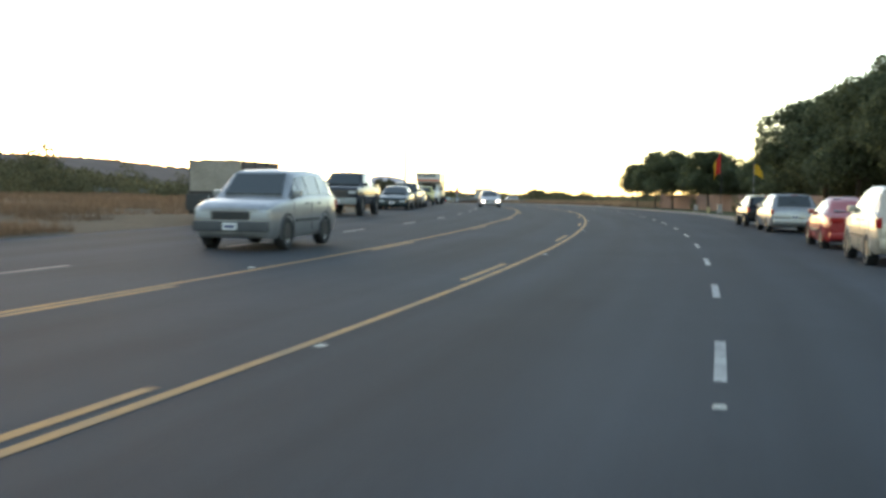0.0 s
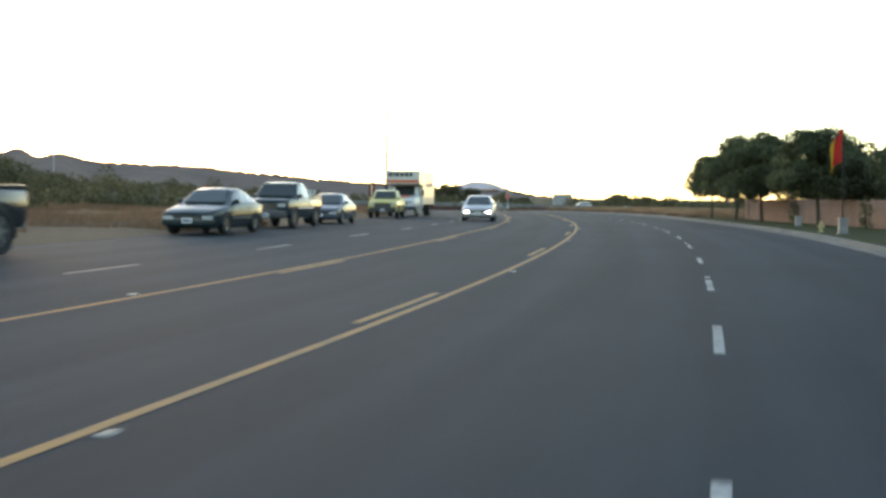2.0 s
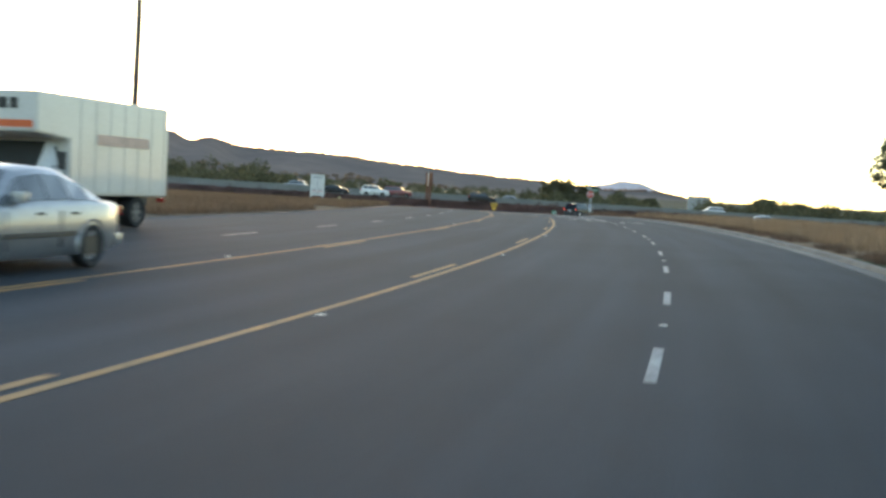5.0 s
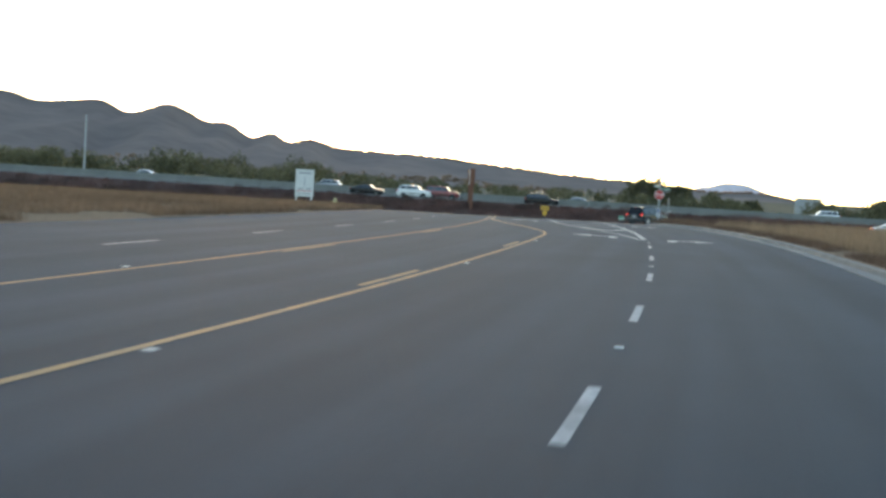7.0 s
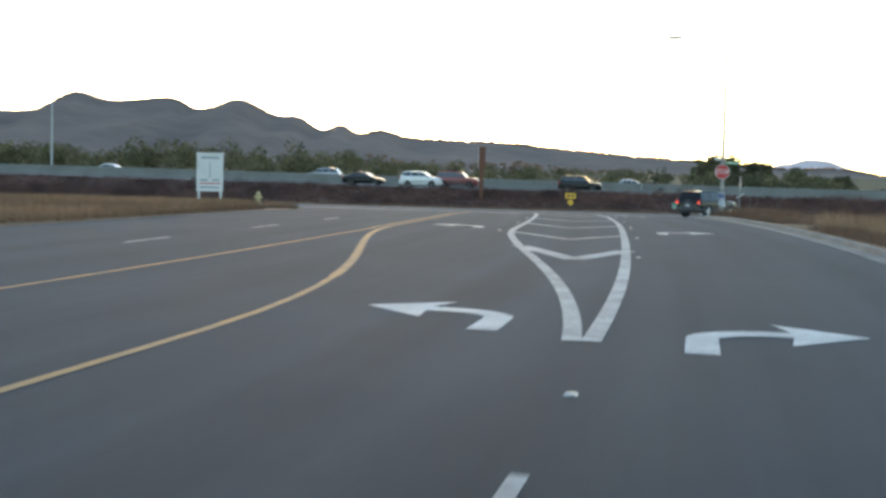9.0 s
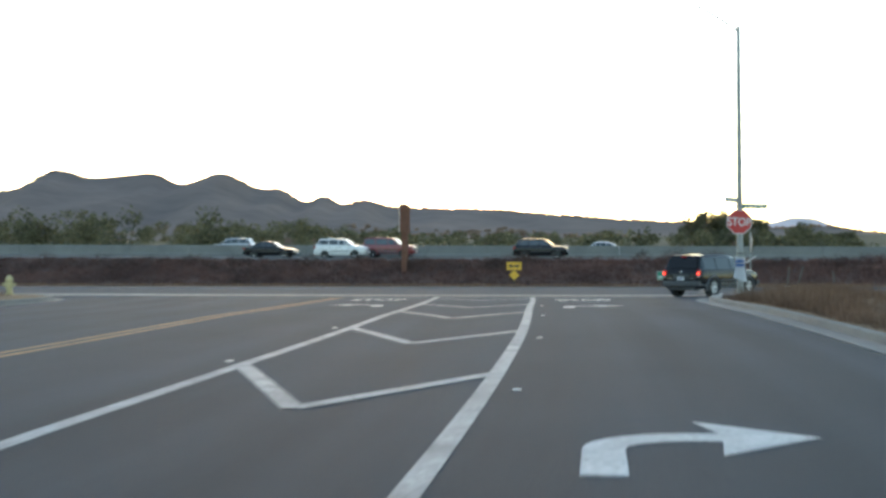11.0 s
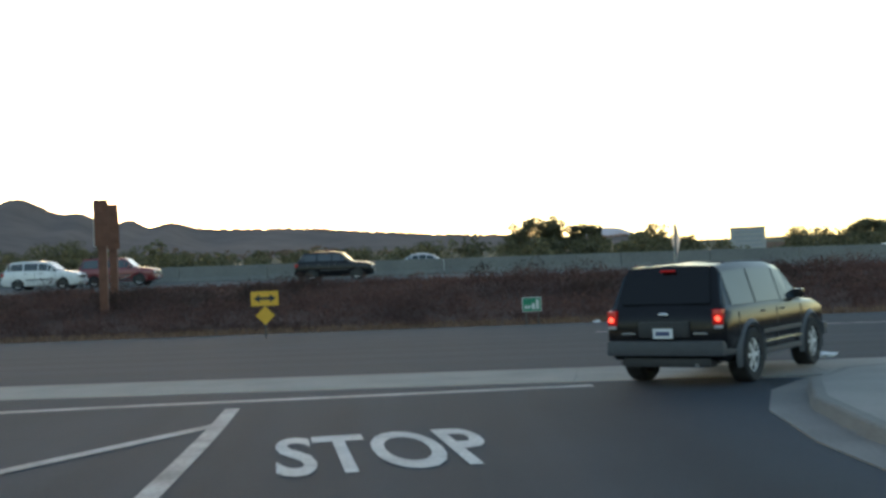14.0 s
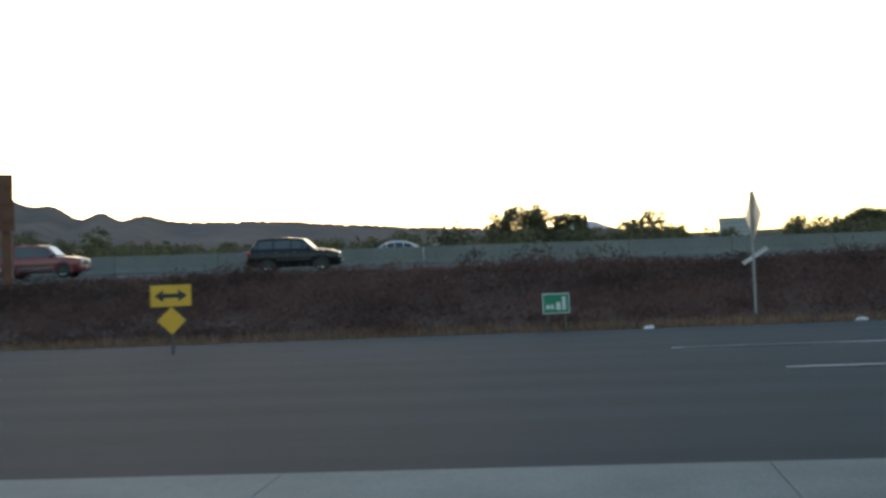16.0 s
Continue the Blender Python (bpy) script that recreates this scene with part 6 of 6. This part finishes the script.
def flag(y, off, height, bands, lab, h, side):
    """A limp flag; bands: widths and cloths outward from the pole."""
    o = on_road(y, off)
    root = empty("flag", Matrix.Translation((o.x, o.y, o.z)), lab, "flag", "flags before the wall")
    bm = bmesh.new()
    tube(bm, [(0, 0, 0), (0, 0, height + 0.1)], [0.03, 0.018], 8)
    part("flagpole", bm, M["dull_pole"] if len(bands) > 1 else M["galv"], root, smooth=40)
    x = 0.03
    total = sum(b[0] for b in bands)
    for wd, cloth in bands:
        bm = bmesh.new()
        grid = []
        for i in range(7):
            t = (x + wd * i / 6)
            u = t / total
            grid.append([bm.verts.new((side * t, 0.09 * math.sin(t * 14 + j * 0.4), height - h * j / 5 * (1 - 0.25 * u) - 0.55 * h * u * u)) for j in range(6)])
        for a, b in zip(grid, grid[1:]):
            for j in range(5):
                bm.faces.new((a[j], a[j + 1], b[j + 1], b[j]))
        bmesh.ops.solidify(bm, geom=bm.faces[:], thickness=0.006)
        part("cloth", bm, cloth, root, smooth=60)
        x += wd


flag(-92.0, 10.9, 4.4, ((0.42, M["flag_red"]), (0.16, M["flag_yellow"])), "red and yellow flag hanging limp on a steel pole", 1.45, -1)
flag(-100.0, 11.3, 3.45, ((0.62, M["flag_yellow"]),), "yellow flag hanging on a steel pole", 0.72, 1)

# small fixtures on the lawn strip
for y, off, w, h in ((-96.9, 9.8, 0.30, 0.58), (-84.4, 10.7, 0.28, 0.48)):
    o = on_road(y, off, 0.15)
    ub = empty("utility_box", Matrix.Translation(o) @ pose(0, 0, 0, 0, 0, road_turn(y)), "pale painted utility box on the lawn strip", "utility box", "utility boxes on the lawn")
    bm = bmesh.new()
    box(bm, -w / 2, w / 2, -w / 2, w / 2, 0.06, h, 0.02)
    part("cabinet", bm, M["pale_box"], ub)
    bm = bmesh.new()
    box(bm, -w / 2 - 0.03, w / 2 + 0.03, -w / 2 - 0.03, w / 2 + 0.03, h, h + 0.05, 0.015)
    part("lid", bm, M["pale_box"], ub)
    bm = bmesh.new()
    box(bm, -w / 2 - 0.06, w / 2 + 0.06, -w / 2 - 0.06, w / 2 + 0.06, -0.1, 0.06, 0.01)
    part("plinth", bm, M["concrete"], ub)
copy_thing(hyd, Matrix.Translation(on_road(-94.3, 9.56, 0.15)) @ Matrix.Scale(0.58, 4))

# ---------------------------------------------------------------- trees


def leaf_cloud(n, size, seed, centres, flat=0.8):
    """Many small leaves in clumps round the centres: an array of corners, four to a leaf."""
    rng = np.random.default_rng(seed)
    out = []
    for c, r in centres:
        m = max(6, int(n * r ** 2))
        rad = r * (0.42 + 0.46 * rng.random((m, 1)) ** 0.6 + 0.10 * np.abs(rng.normal(size=(m, 1))))
        p = np.array(c) + unit(rng.normal(size=(m, 3))) * rad * np.array((1, 1, flat))
        a = unit(rng.normal(size=(m, 3)))
        b = unit(np.cross(a, rng.normal(size=(m, 3))))
        s = size * (0.6 + 0.8 * rng.random((m, 1)))
        out.append(np.stack([p - a * s, p + b * s * 0.45, p + a * s, p - b * s * 0.45], 1).reshape(-1, 3))
    return np.concatenate(out)


def tree(m, height, spread, seed, label, clear=0.33, leaf=0.16, dens=115, mat_leaf="leaf", group="", lean=0.0, clumps=26, name="tree", puff=1.0, dome=False):
    """Tapered trunk, limbs and a crown of leaf clumps with gaps."""
    rng = np.random.default_rng(seed)
    root = empty(name, m, label, "tree", group)
    fork = height * clear
    bm = bmesh.new()
    tr = (0.011 if dome else 0.018) * height + 0.04
    tube(bm, [(0, 0, -0.15), (0, 0, 0.12), (0.03 * height * lean, 0.02, fork * 0.6), (0.05 * height * lean, 0.0, fork), (0.06 * height * lean, 0.05, height * 0.72)],
         [tr * 1.5, tr * 1.1, tr * 0.9, tr * 0.8, tr * 0.25], 10)
    centres = []
    for k in range(clumps):
        a = k * 2.4 + rng.random()
        t = (k + 0.5) / clumps
        zz = fork * 0.95 + (height - fork) * (0.08 + 0.86 * t)
        prof = math.sin(math.pi * (0.16 + 0.74 * t)) ** 0.8
        if dome:                                # widest just over a flat underside
            zz = fork + (height - fork) * (0.10 + 0.80 * t ** 1.2)
            prof = (1 - t ** 2.2) ** 0.55
        rr = spread * prof * (0.35 + 0.62 * rng.random())
        c = (0.05 * height * lean + math.cos(a) * rr, math.sin(a) * rr, zz + rng.normal() * 0.03 * height)
        centres.append((c, puff * spread * (0.24 + 0.16 * rng.random())))
    for c, r in centres[::2]:
        s = Vector((0.05 * height * lean, 0, fork * (0.9 + 0.5 * rng.random())))
        e = Vector(c)
        mid = s.lerp(e, 0.5) + Vector((0, 0, -0.05 * height))
        tube(bm, [s, mid, e], [tr * 0.45, tr * 0.26, 0.015], 6)
    part("trunk", bm, M["bark"], root, smooth=50)
    from_array("crown", leaf_cloud(dens, leaf, seed + 5, centres), 4, M[mat_leaf], root)
    return root


ST = "street trees along the right kerb"
proto = []
for i, (h, s, sd) in enumerate(((6.9, 2.9, 11), (6.5, 2.7, 23), (7.4, 3.1, 37))):
    proto.append((h, s, sd))
first = {}
spots = [(-61.9, 10.45, 0, 0.63, 0.66), (-69.6, 10.45, 1, 0.79, 0.80), (-73.8, 11.1, 2, 0.68, 0.76), (-83.0, 12.0, 0, 0.70, 0.86), (-77.5, 14.6, 1, 0.72, 0.8),
         (-110.5, 12.9, 2, 0.88, 1.3), (-117.0, 12.7, 1, 1.0, 1.2), (-123.5, 12.8, 2, 0.94, 1.12), (-130.0, 13.0, 0, 1.0, 1.15), (-87.5, 15.6, 1, 0.74, 0.85), (-93.5, 17.0, 0, 0.66, 0.9), (-101.0, 16.5, 2, 0.62, 0.9),
         (-116.0, 17.5, 0, 0.98, 1.1), (-70.5, 15.5, 0, 0.5, 0.7),
         (-81.0, 17.4, 2, 0.58, 0.95), (-85.0, 16.6, 0, 0.60, 0.95), (-90.5, 16.0, 1, 0.62, 0.95), (-96.5, 16.2, 2, 0.52, 0.95), (-104.5, 16.4, 0, 0.66, 1.0), (-107.5, 17.5, 1, 0.80, 1.0), (-112.5, 16.3, 0, 0.85, 1.05), (-74.5, 17.0, 1, 0.55, 0.8)]
for y, off, k, sc, wide in spots:
    o = on_road(y, off, 0.12)
    mm = Matrix.Translation(o) @ pose(0, 0, 0, 0, 0, (y * 37) % 360)
    if k not in first:
        h, s, sd = proto[k]
        first[k] = tree(mm, h, s, sd, "round-headed dark green street tree in a lawn strip", 0.33, 0.10, 900, group=ST, clumps=46, lean=0.35, dome=True)
        first[k].scale = (wide, wide, sc)
    else:
        t = copy_thing(first[k], mm)
        t.scale = (wide, wide, sc)

# clipped columns of hedge by the wall
hv = None
for y, off, sc in ((-76.2, 12.35, 1.0), (-87.9, 12.9, 1.1), (-97.0, 12.9, 0.9), (-103.0, 12.6, 1.0)):
    mm = Matrix.Translation(on_road(y, off, 0.12)) @ pose(0, 0, 0, 0, 0, y * 31)
    if hv is None:
        hv = empty("shrub", mm, "narrow dark green shrub against the block wall", "shrub", "shrubs by the wall")
        bm = bmesh.new()
        tube(bm, [(0, 0, -0.1), (0.01, 0, 0.5), (0, 0.02, 1.1)], [0.04, 0.03, 0.01], 7)
        part("stem", bm, M["bark"], hv)
        cs = [((0.0, 0.0, 0.25), 0.30), ((0.05, 0.03, 0.55), 0.32), ((-0.04, 0.02, 0.85), 0.30), ((0.02, -0.03, 1.15), 0.22), ((0.0, 0.0, 1.35), 0.12)]
        from_array("foliage", leaf_cloud(1400, 0.05, 301, cs, 0.9), 4, M["leaf"], hv)
    else:
        copy_thing(hv, mm).scale = (sc, sc, sc)

# the pair of trees beyond the freeway, and others that stand alone
FT = "trees beyond the freeway"
for x, y, h, s, sd, lab in ((56.0, 208, 7.6, 6.0, 51, "broad dark tree standing beyond the freeway"), (65.0, 212, 6.6, 4.8, 52, "dark tree beside a broader one"),
                            (82.5, 212, 3.9, 3.0, 53, "low dark tree beyond the freeway"), (112, 205, 5.6, 5.6, 54, "wide dark tree beyond the freeway"), (124, 210, 5.0, 5.2, 55, "wide dark tree beyond the freeway")):
    tree(Matrix.Translation((x, y, land_z(x, y) - 0.1)), h, s, sd, lab, 0.14, 0.19, 230, "leaf2", FT, clumps=54, puff=0.58)

# ---------------------------------------------------------------- woods, brush and grass as stuff


def far_woods(name, spots, seed, material, label, leaf=0.5, dens=14):
    out = []
    rng = np.random.default_rng(seed)
    for i, (x, y, z, h, s) in enumerate(spots):
        cs = []
        for k in range(9):
            a = rng.random() * 6.28
            r = s * 0.75 * rng.random()
            cs.append(((x + math.cos(a) * r, y + math.sin(a) * r, z + h * (0.2 + 0.66 * rng.random() * (1 - 0.3 * r / s))), s * (0.22 + 0.22 * rng.random())))
        out.append(leaf_cloud(dens, leaf, seed + i, cs, 0.9))
    ob = from_array(name, np.concatenate(out), 4, material)
    return tagged(ob, label, "trees", kind="stuff")


rng = np.random.default_rng(4)
spots = []
for k in range(480):
    a, c = (rng.uniform(-330, 330) if k < 330 else rng.uniform(-200, 10)), 128 + 300 * rng.random() ** 1.6
    p = FU * a + FN * c
    if 0.40 < (p.x - 12.7) / (p.y - 34.7) < 0.505 and p.x > 0 and p.y < 250:      # open ground before the billboard
        continue
    h = rng.uniform(2.4, 4.6) * (0.8 if p.x > -5 else 1.0) + (2.2 if (-140 < p.x < -20 and rng.random() < 0.5) else 0) + c * 0.006
    spots.append((p.x, p.y, land_z(p.x, p.y) - 0.3, h, h * rng.uniform(0.45, 0.75)))
for k in range(420):                         # closed belt of taller trees beyond the freeway's far end
    p = FU * rng.uniform(-120, 260) + FN * rng.uniform(136, 215)
    if not 52 < p.x < 210 or 0.40 < (p.x - 12.7) / (p.y - 34.7) < 0.505:
        continue
    h = rng.uniform(3.4, 6.0)
    spots.append((p.x, p.y, land_z(p.x, p.y) - 0.3, h, h * rng.uniform(0.5, 0.8)))
far_woods("woods", spots, 100, M["leaf2"], "belt of dark scrubby trees beyond the freeway", 0.30, 30)
spots = []
for k in range(420):
    x = rng.uniform(-1500, 2000)
    y = rng.uniform(430, 1500)
    h = rng.uniform(5, 12)
    spots.append((x, y, -1.0 + 12 * smoothstep(900, 1500, y), h, h * rng.uniform(0.8, 1.5)))
far_woods("distant_woods", spots, 900, M["leaf2"], "distant dark tree belts below the hills", 1.5, 2.2)
spots = []
for k in range(900):                         # scrub along the skyline
    y = rng.uniform(2960, 3000)
    x = rng.uniform(-1350, 1150) * y / 3000
    h = rng.uniform(2.5, 8.0) * (0.4 if x < -250 else 1.0)
    spots.append((x, y, hill_z(x, y) - 1.0, h, h * rng.uniform(0.7, 1.3)))
far_woods("hill_scrub", spots, 7000, M["scrub"], "brown scrub dotted over the hillsides", 1.9, 0.4)
spots = []
for k in range(1700):                        # wooded lower hills
    y = rng.uniform(1250, 2250)
    x = rng.uniform(-1300, 1150)
    if x < -250 and (y > 1900 or rng.random() < 0.6):
        continue
    x *= y / 3000
    h = rng.uniform(3, 6.5)
    spots.append((x, y, hill_z(x, y) - 1.5, h, h * rng.uniform(0.9, 1.6)))
far_woods("hill_woods", spots, 12000, M["scrub"], "brown scrub and trees covering the lower hills", 2.4, 0.35)
# shrubs and trees at the far side of the field left of the road
spots = []
for k in range(120):
    y = rng.uniform(-130, 15)
    off = -rng.uniform(46, 78) - (8 if y > -40 else 0)
    o = on_road(y, off)
    h = rng.uniform(2.4, 4.3) + (0.8 + 2.0 * rng.random() if y < -60 and rng.random() < 0.25 else 0)
    spots.append((o.x, o.y, o.z - 0.3, h, h * rng.uniform(0.5, 0.8)))
for k in range(40):                          # low bushes nearer the road, before the open field
    x, y = rng.uniform(-46, -27), rng.uniform(-58, -9)
    h = rng.uniform(1.3, 2.5)
    spots.append((x, y, land_z(x, y) - 0.2, h, h * rng.uniform(0.7, 1.1)))
far_woods("field_shrubs", spots, 2000, M["leaf2"], "olive green shrubs and small trees along the dry field", 0.22, 48)
# taller olive trees at the far end of the field
spots = []
for k in range(64):
    x, y = rng.uniform(-92, -43), rng.uniform(22, 46)
    h = rng.uniform(5.5, 8.6) * (0.78 if x > -47 else 1.0)
    spots.append((x, y, land_z(x, y) - 0.3, h, h * rng.uniform(0.45, 0.65)))
far_woods("field_trees", spots, 2600, M["leaf2"], "olive brown trees at the far end of the dry field", 0.24, 40)
# low dark bushes on the right, beyond the verge
spots = []
for k in range(70):
    y = rng.uniform(-60, 150)
    x = 40 + rng.uniform(0, 120) + max(0, -y) * 0.4
    if cross_c(x, y) > 40 and FN.x * x + FN.y * y < 128:
        continue
    h = rng.uniform(1.6, 3.6)
    spots.append((x, y, land_z(x, y) - 0.2, h, h * rng.uniform(0.8, 1.3)))
far_woods("right_bushes", spots, 3000, M["leaf2"], "low dark bushes beyond the dry verge", 0.30, 26)


def tufts(name, places, seed, material, label, h0, h1, blades=7, wide=0.012, lean=0.5, category="grass"):
    """Bent blades, three corners each, in tufts at the places."""
    rng = np.random.default_rng(seed)
    p = np.repeat(np.array(places), blades, 0)
    n = len(p)
    a = rng.random(n) * 6.283
    h = rng.uniform(h0, h1, n)
    l = lean * h * rng.random(n)
    p[:, :2] += rng.normal(size=(n, 2)) * 0.09
    side = np.stack([-np.sin(a) * wide, np.cos(a) * wide, np.zeros(n)], 1)
    low = p - np.array((0, 0, 0.03))
    tip = p + np.stack([np.cos(a) * l, np.sin(a) * l, h], 1)
    ob = from_array(name, np.stack([low - side, low + side, tip], 1), 3, material)
    return tagged(ob, label, category, kind="stuff")


def clumpy(x, y, s=0.25):
    return noise.noise(Vector((x * s, y * s, 9)))


places = []
for k in range(26000):                      # dry weeds on the right verge and at the corner
    y = rng.uniform(-60, 33)
    off = 9.3 + 9.5 * rng.random() ** 1.3
    o = on_road(y, off)
    if clumpy(o.x, o.y) > -0.12:
        places.append((o.x, o.y, o.z + 0.14 - 0.02 * (off - 9)))
for k in range(9000):
    x, y = rng.uniform(19.2, 46), rng.uniform(18, 41)
    if cross_c(x, y) < 42.6 and x > 16.3 + 0.12 * (y - 28) + 2.0 and clumpy(x, y, 0.4) > -0.1:
        places.append((x, y, road_z(y) + 0.16))
tall = []
for k in range(15000):                      # taller grass further back along the bend
    y = rng.uniform(-62, 14)
    off = 10.2 + 13.0 * rng.random()
    o = on_road(y, off)
    if clumpy(o.x, o.y, 0.15) > -0.35:
        tall.append((o.x, o.y, land_z(o.x, o.y) + 0.08))
tufts("tall_grass_right", tall, 25, M["tan_grass"], "tall tan dry grass behind the kerb of the bend", 0.25, 0.85, 8, 0.011, 0.7)
tufts("dry_weeds_right", places, 5, M["weed"], "dry brown weeds behind the kerb", 0.05, 0.26, 11, 0.008, 1.1)
places = []
for k in range(420):                        # taller dry bush beside the lamp
    a, r = rng.random() * 6.283, 1.5 * rng.random() ** 0.6
    x, y = 19.2 + math.cos(a) * r * 1.1, 31.2 + math.sin(a) * r
    places.append((x, y, road_z(y) + 0.15))
for k in range(700):                        # and along the back of the kerb
    y = rng.uniform(20.0, 30.9)
    x = on_road(y, 9.25).x + 0.15 + 2.6 * rng.random() ** 1.3
    if clumpy(x, y, 0.7) > -0.15:
        places.append((x, y, road_z(y) + 0.14))
tufts("dry_bush_corner", places, 15, M["weed"], "tangled brown dry bush at the street corner", 0.12, 0.55, 16, 0.006, 1.0)
places = []
for k in range(60000):                      # dry field left of the road
    y = rng.uniform(-150, 30)
    off = -12.4 - 42 * rng.random() ** 1.7
    o = on_road(y, off)
    if clumpy(o.x, o.y, 0.18) > (-0.3 if y > -55 else -0.05 if off < -15 else 0.18):
        places.append((o.x, o.y, land_z(o.x, o.y) + 0.06))
for k in range(9000):
    x, y = rng.uniform(-45, -7), rng.uniform(25, 47)
    if cross_c(x, y) < 43 and x < -8.2 - max(0, y - 40) * 0.7 and clumpy(x, y, 0.3) > -0.1:
        places.append((x, y, road_z(y) + 0.12))
tufts("dry_grass_left", places, 6, M["straw"], "dry straw-coloured grass of the open field", 0.08, 0.44, 7, 0.014, 0.8)
places = []
for k in range(9000):                       # straw fringe below the embankment
    a, c = rng.uniform(-90, 90), 65.7 + abs(rng.normal()) * 0.8
    p = CU * a + CN * c
    places.append((p.x, p.y, land_z(p.x, p.y)))
tufts("dry_fringe", places, 7, M["straw"], "thin straw fringe along the street edge", 0.06, 0.32, 5, 0.014)

out = []                                     # dark brush on the freeway embankment
rng = np.random.default_rng(77)
for k in range(13500):
    a, c = rng.uniform(-130, 110), rng.uniform(66.9, 88.5)
    p = CU * a + CN * c
    fc = FN.x * p.x + FN.y * p.y
    if fc > 86.8:
        continue
    z = land_z(p.x, p.y)
    h = rng.uniform(0.35, 1.0) * (0.7 + 0.6 * (clumpy(p.x, p.y, 0.12) + 0.4)) * min(1.0, 0.35 + (c - 67) / 5) * (1.0 - 0.62 * smoothstep(80.0, 86.5, fc))
    n = 52
    rad = 0.35 + 0.4 * rng.random()
    q = np.array((p.x, p.y, z + 0.08 + h * 0.45)) + unit(rng.normal(size=(n, 3))) * np.array((rad, rad, h * 0.62)) * (0.5 + 0.5 * rng.random((n, 1)))
    e = rng.normal(size=(n, 3))
    e[:, 2] = np.abs(e[:, 2]) + 0.4
    e = unit(e)
    g = unit(np.cross(e, rng.normal(size=(n, 3))))
    s = 0.05 + 0.07 * rng.random((n, 1))
    out.append(np.stack([q - e * s, q + g * s * 0.4, q + e * s], 1).reshape(-1, 3))
dark = []                                    # larger dark shrubs among the brush
for k in range(330):
    a, c = rng.uniform(-120, 105), rng.uniform(69.5, 84.5)
    p = CU * a + CN * c
    if FN.x * p.x + FN.y * p.y > 84.5 or clumpy(p.x, p.y, 0.09) < -0.15:
        continue
    h, rad, n = rng.uniform(0.7, 1.25), rng.uniform(0.8, 1.6), 420
    q = np.array((p.x, p.y, land_z(p.x, p.y) + h * 0.4)) + unit(rng.normal(size=(n, 3))) * np.array((rad, rad, h * 0.75)) * (0.35 + 0.65 * rng.random((n, 1)) ** 0.6) * rng.uniform(0.8, 1.15, (n, 1))
    e = rng.normal(size=(n, 3))
    e[:, 2] = np.abs(e[:, 2]) + 0.3
    e = unit(e)
    g = unit(np.cross(e, rng.normal(size=(n, 3))))
    w = 0.05 + 0.08 * rng.random((n, 1))
    dark.append(np.stack([q - e * w, q + g * w * 0.45, q + e * w], 1).reshape(-1, 3))
tagged(from_array("embankment_shrubs", np.concatenate(dark), 3, M["dark_brush"]), "dark purplish brown shrubs on the freeway embankment", "shrubs", kind="stuff")
brush = from_array("embankment_brush", np.concatenate(out), 3, M["brush"])
tagged(brush, "dense dark brown brush covering the freeway embankment", "brush", kind="stuff")

# ---------------------------------------------------------------- houses far off


def far_house(x, y, z, w, d, h, turn, label):
    root = empty("house", Matrix.Translation((x, y, z)) @ pose(0, 0, 0, 0, 0, turn), label, "house", "far houses")
    bm = bmesh.new()
    box(bm, -w / 2, w / 2, -d / 2, d / 2, -1.0, h, 0.02)
    part("wall", bm, M["stucco"], root)
    bm = bmesh.new()
    prism(bm, [(-w / 2 - 0.5, h), (w / 2 + 0.5, h), (w / 2 - 0.8, h + 2.0), (-w / 2 + 0.8, h + 2.0)], -d / 2 - 0.5, d / 2 + 0.5, "y")
    part("roof", bm, M["roof_tile"], root)
    for i in range(3):
        bm = bmesh.new()
        cx = -w / 2 + w * (i + 0.5) / 3
        box(bm, cx - 0.7, cx + 0.7, -d / 2 - 0.06, -d / 2 + 0.02, h * 0.35, h * 0.75)
        part("window", bm, M["glass"], root)


for x, y, z, w, h, turn in ((-34, 330, 3.6, 13, 3.2, 12), (28, 420, 4.5, 14, 3.0, -10), (95, 380, 3.5, 15, 3.0, 8), (112, 520, 4, 22, 4, -14), (-120, 420, 4.5, 14, 3.2, 20), (40, 640, 7, 18, 4, 5), (-200, 700, 8, 16, 4, -8), (150, 330, 2.5, 14, 3, 14), (-330, 1250, hill_z(-330, 1250), 26, 5, 10), (-300, 1300, hill_z(-300, 1300), 22, 5, -15), (-420, 1500, hill_z(-420, 1500), 24, 5, 20), (-60, 1150, hill_z(-60, 1150), 20, 4, 0), (120, 1250, hill_z(120, 1250), 22, 4, 8), (260, 1180, hill_z(260, 1180), 22, 4, -8)):
    far_house(x, y, z, w, 9, h, turn, "pale stucco house among trees far off")
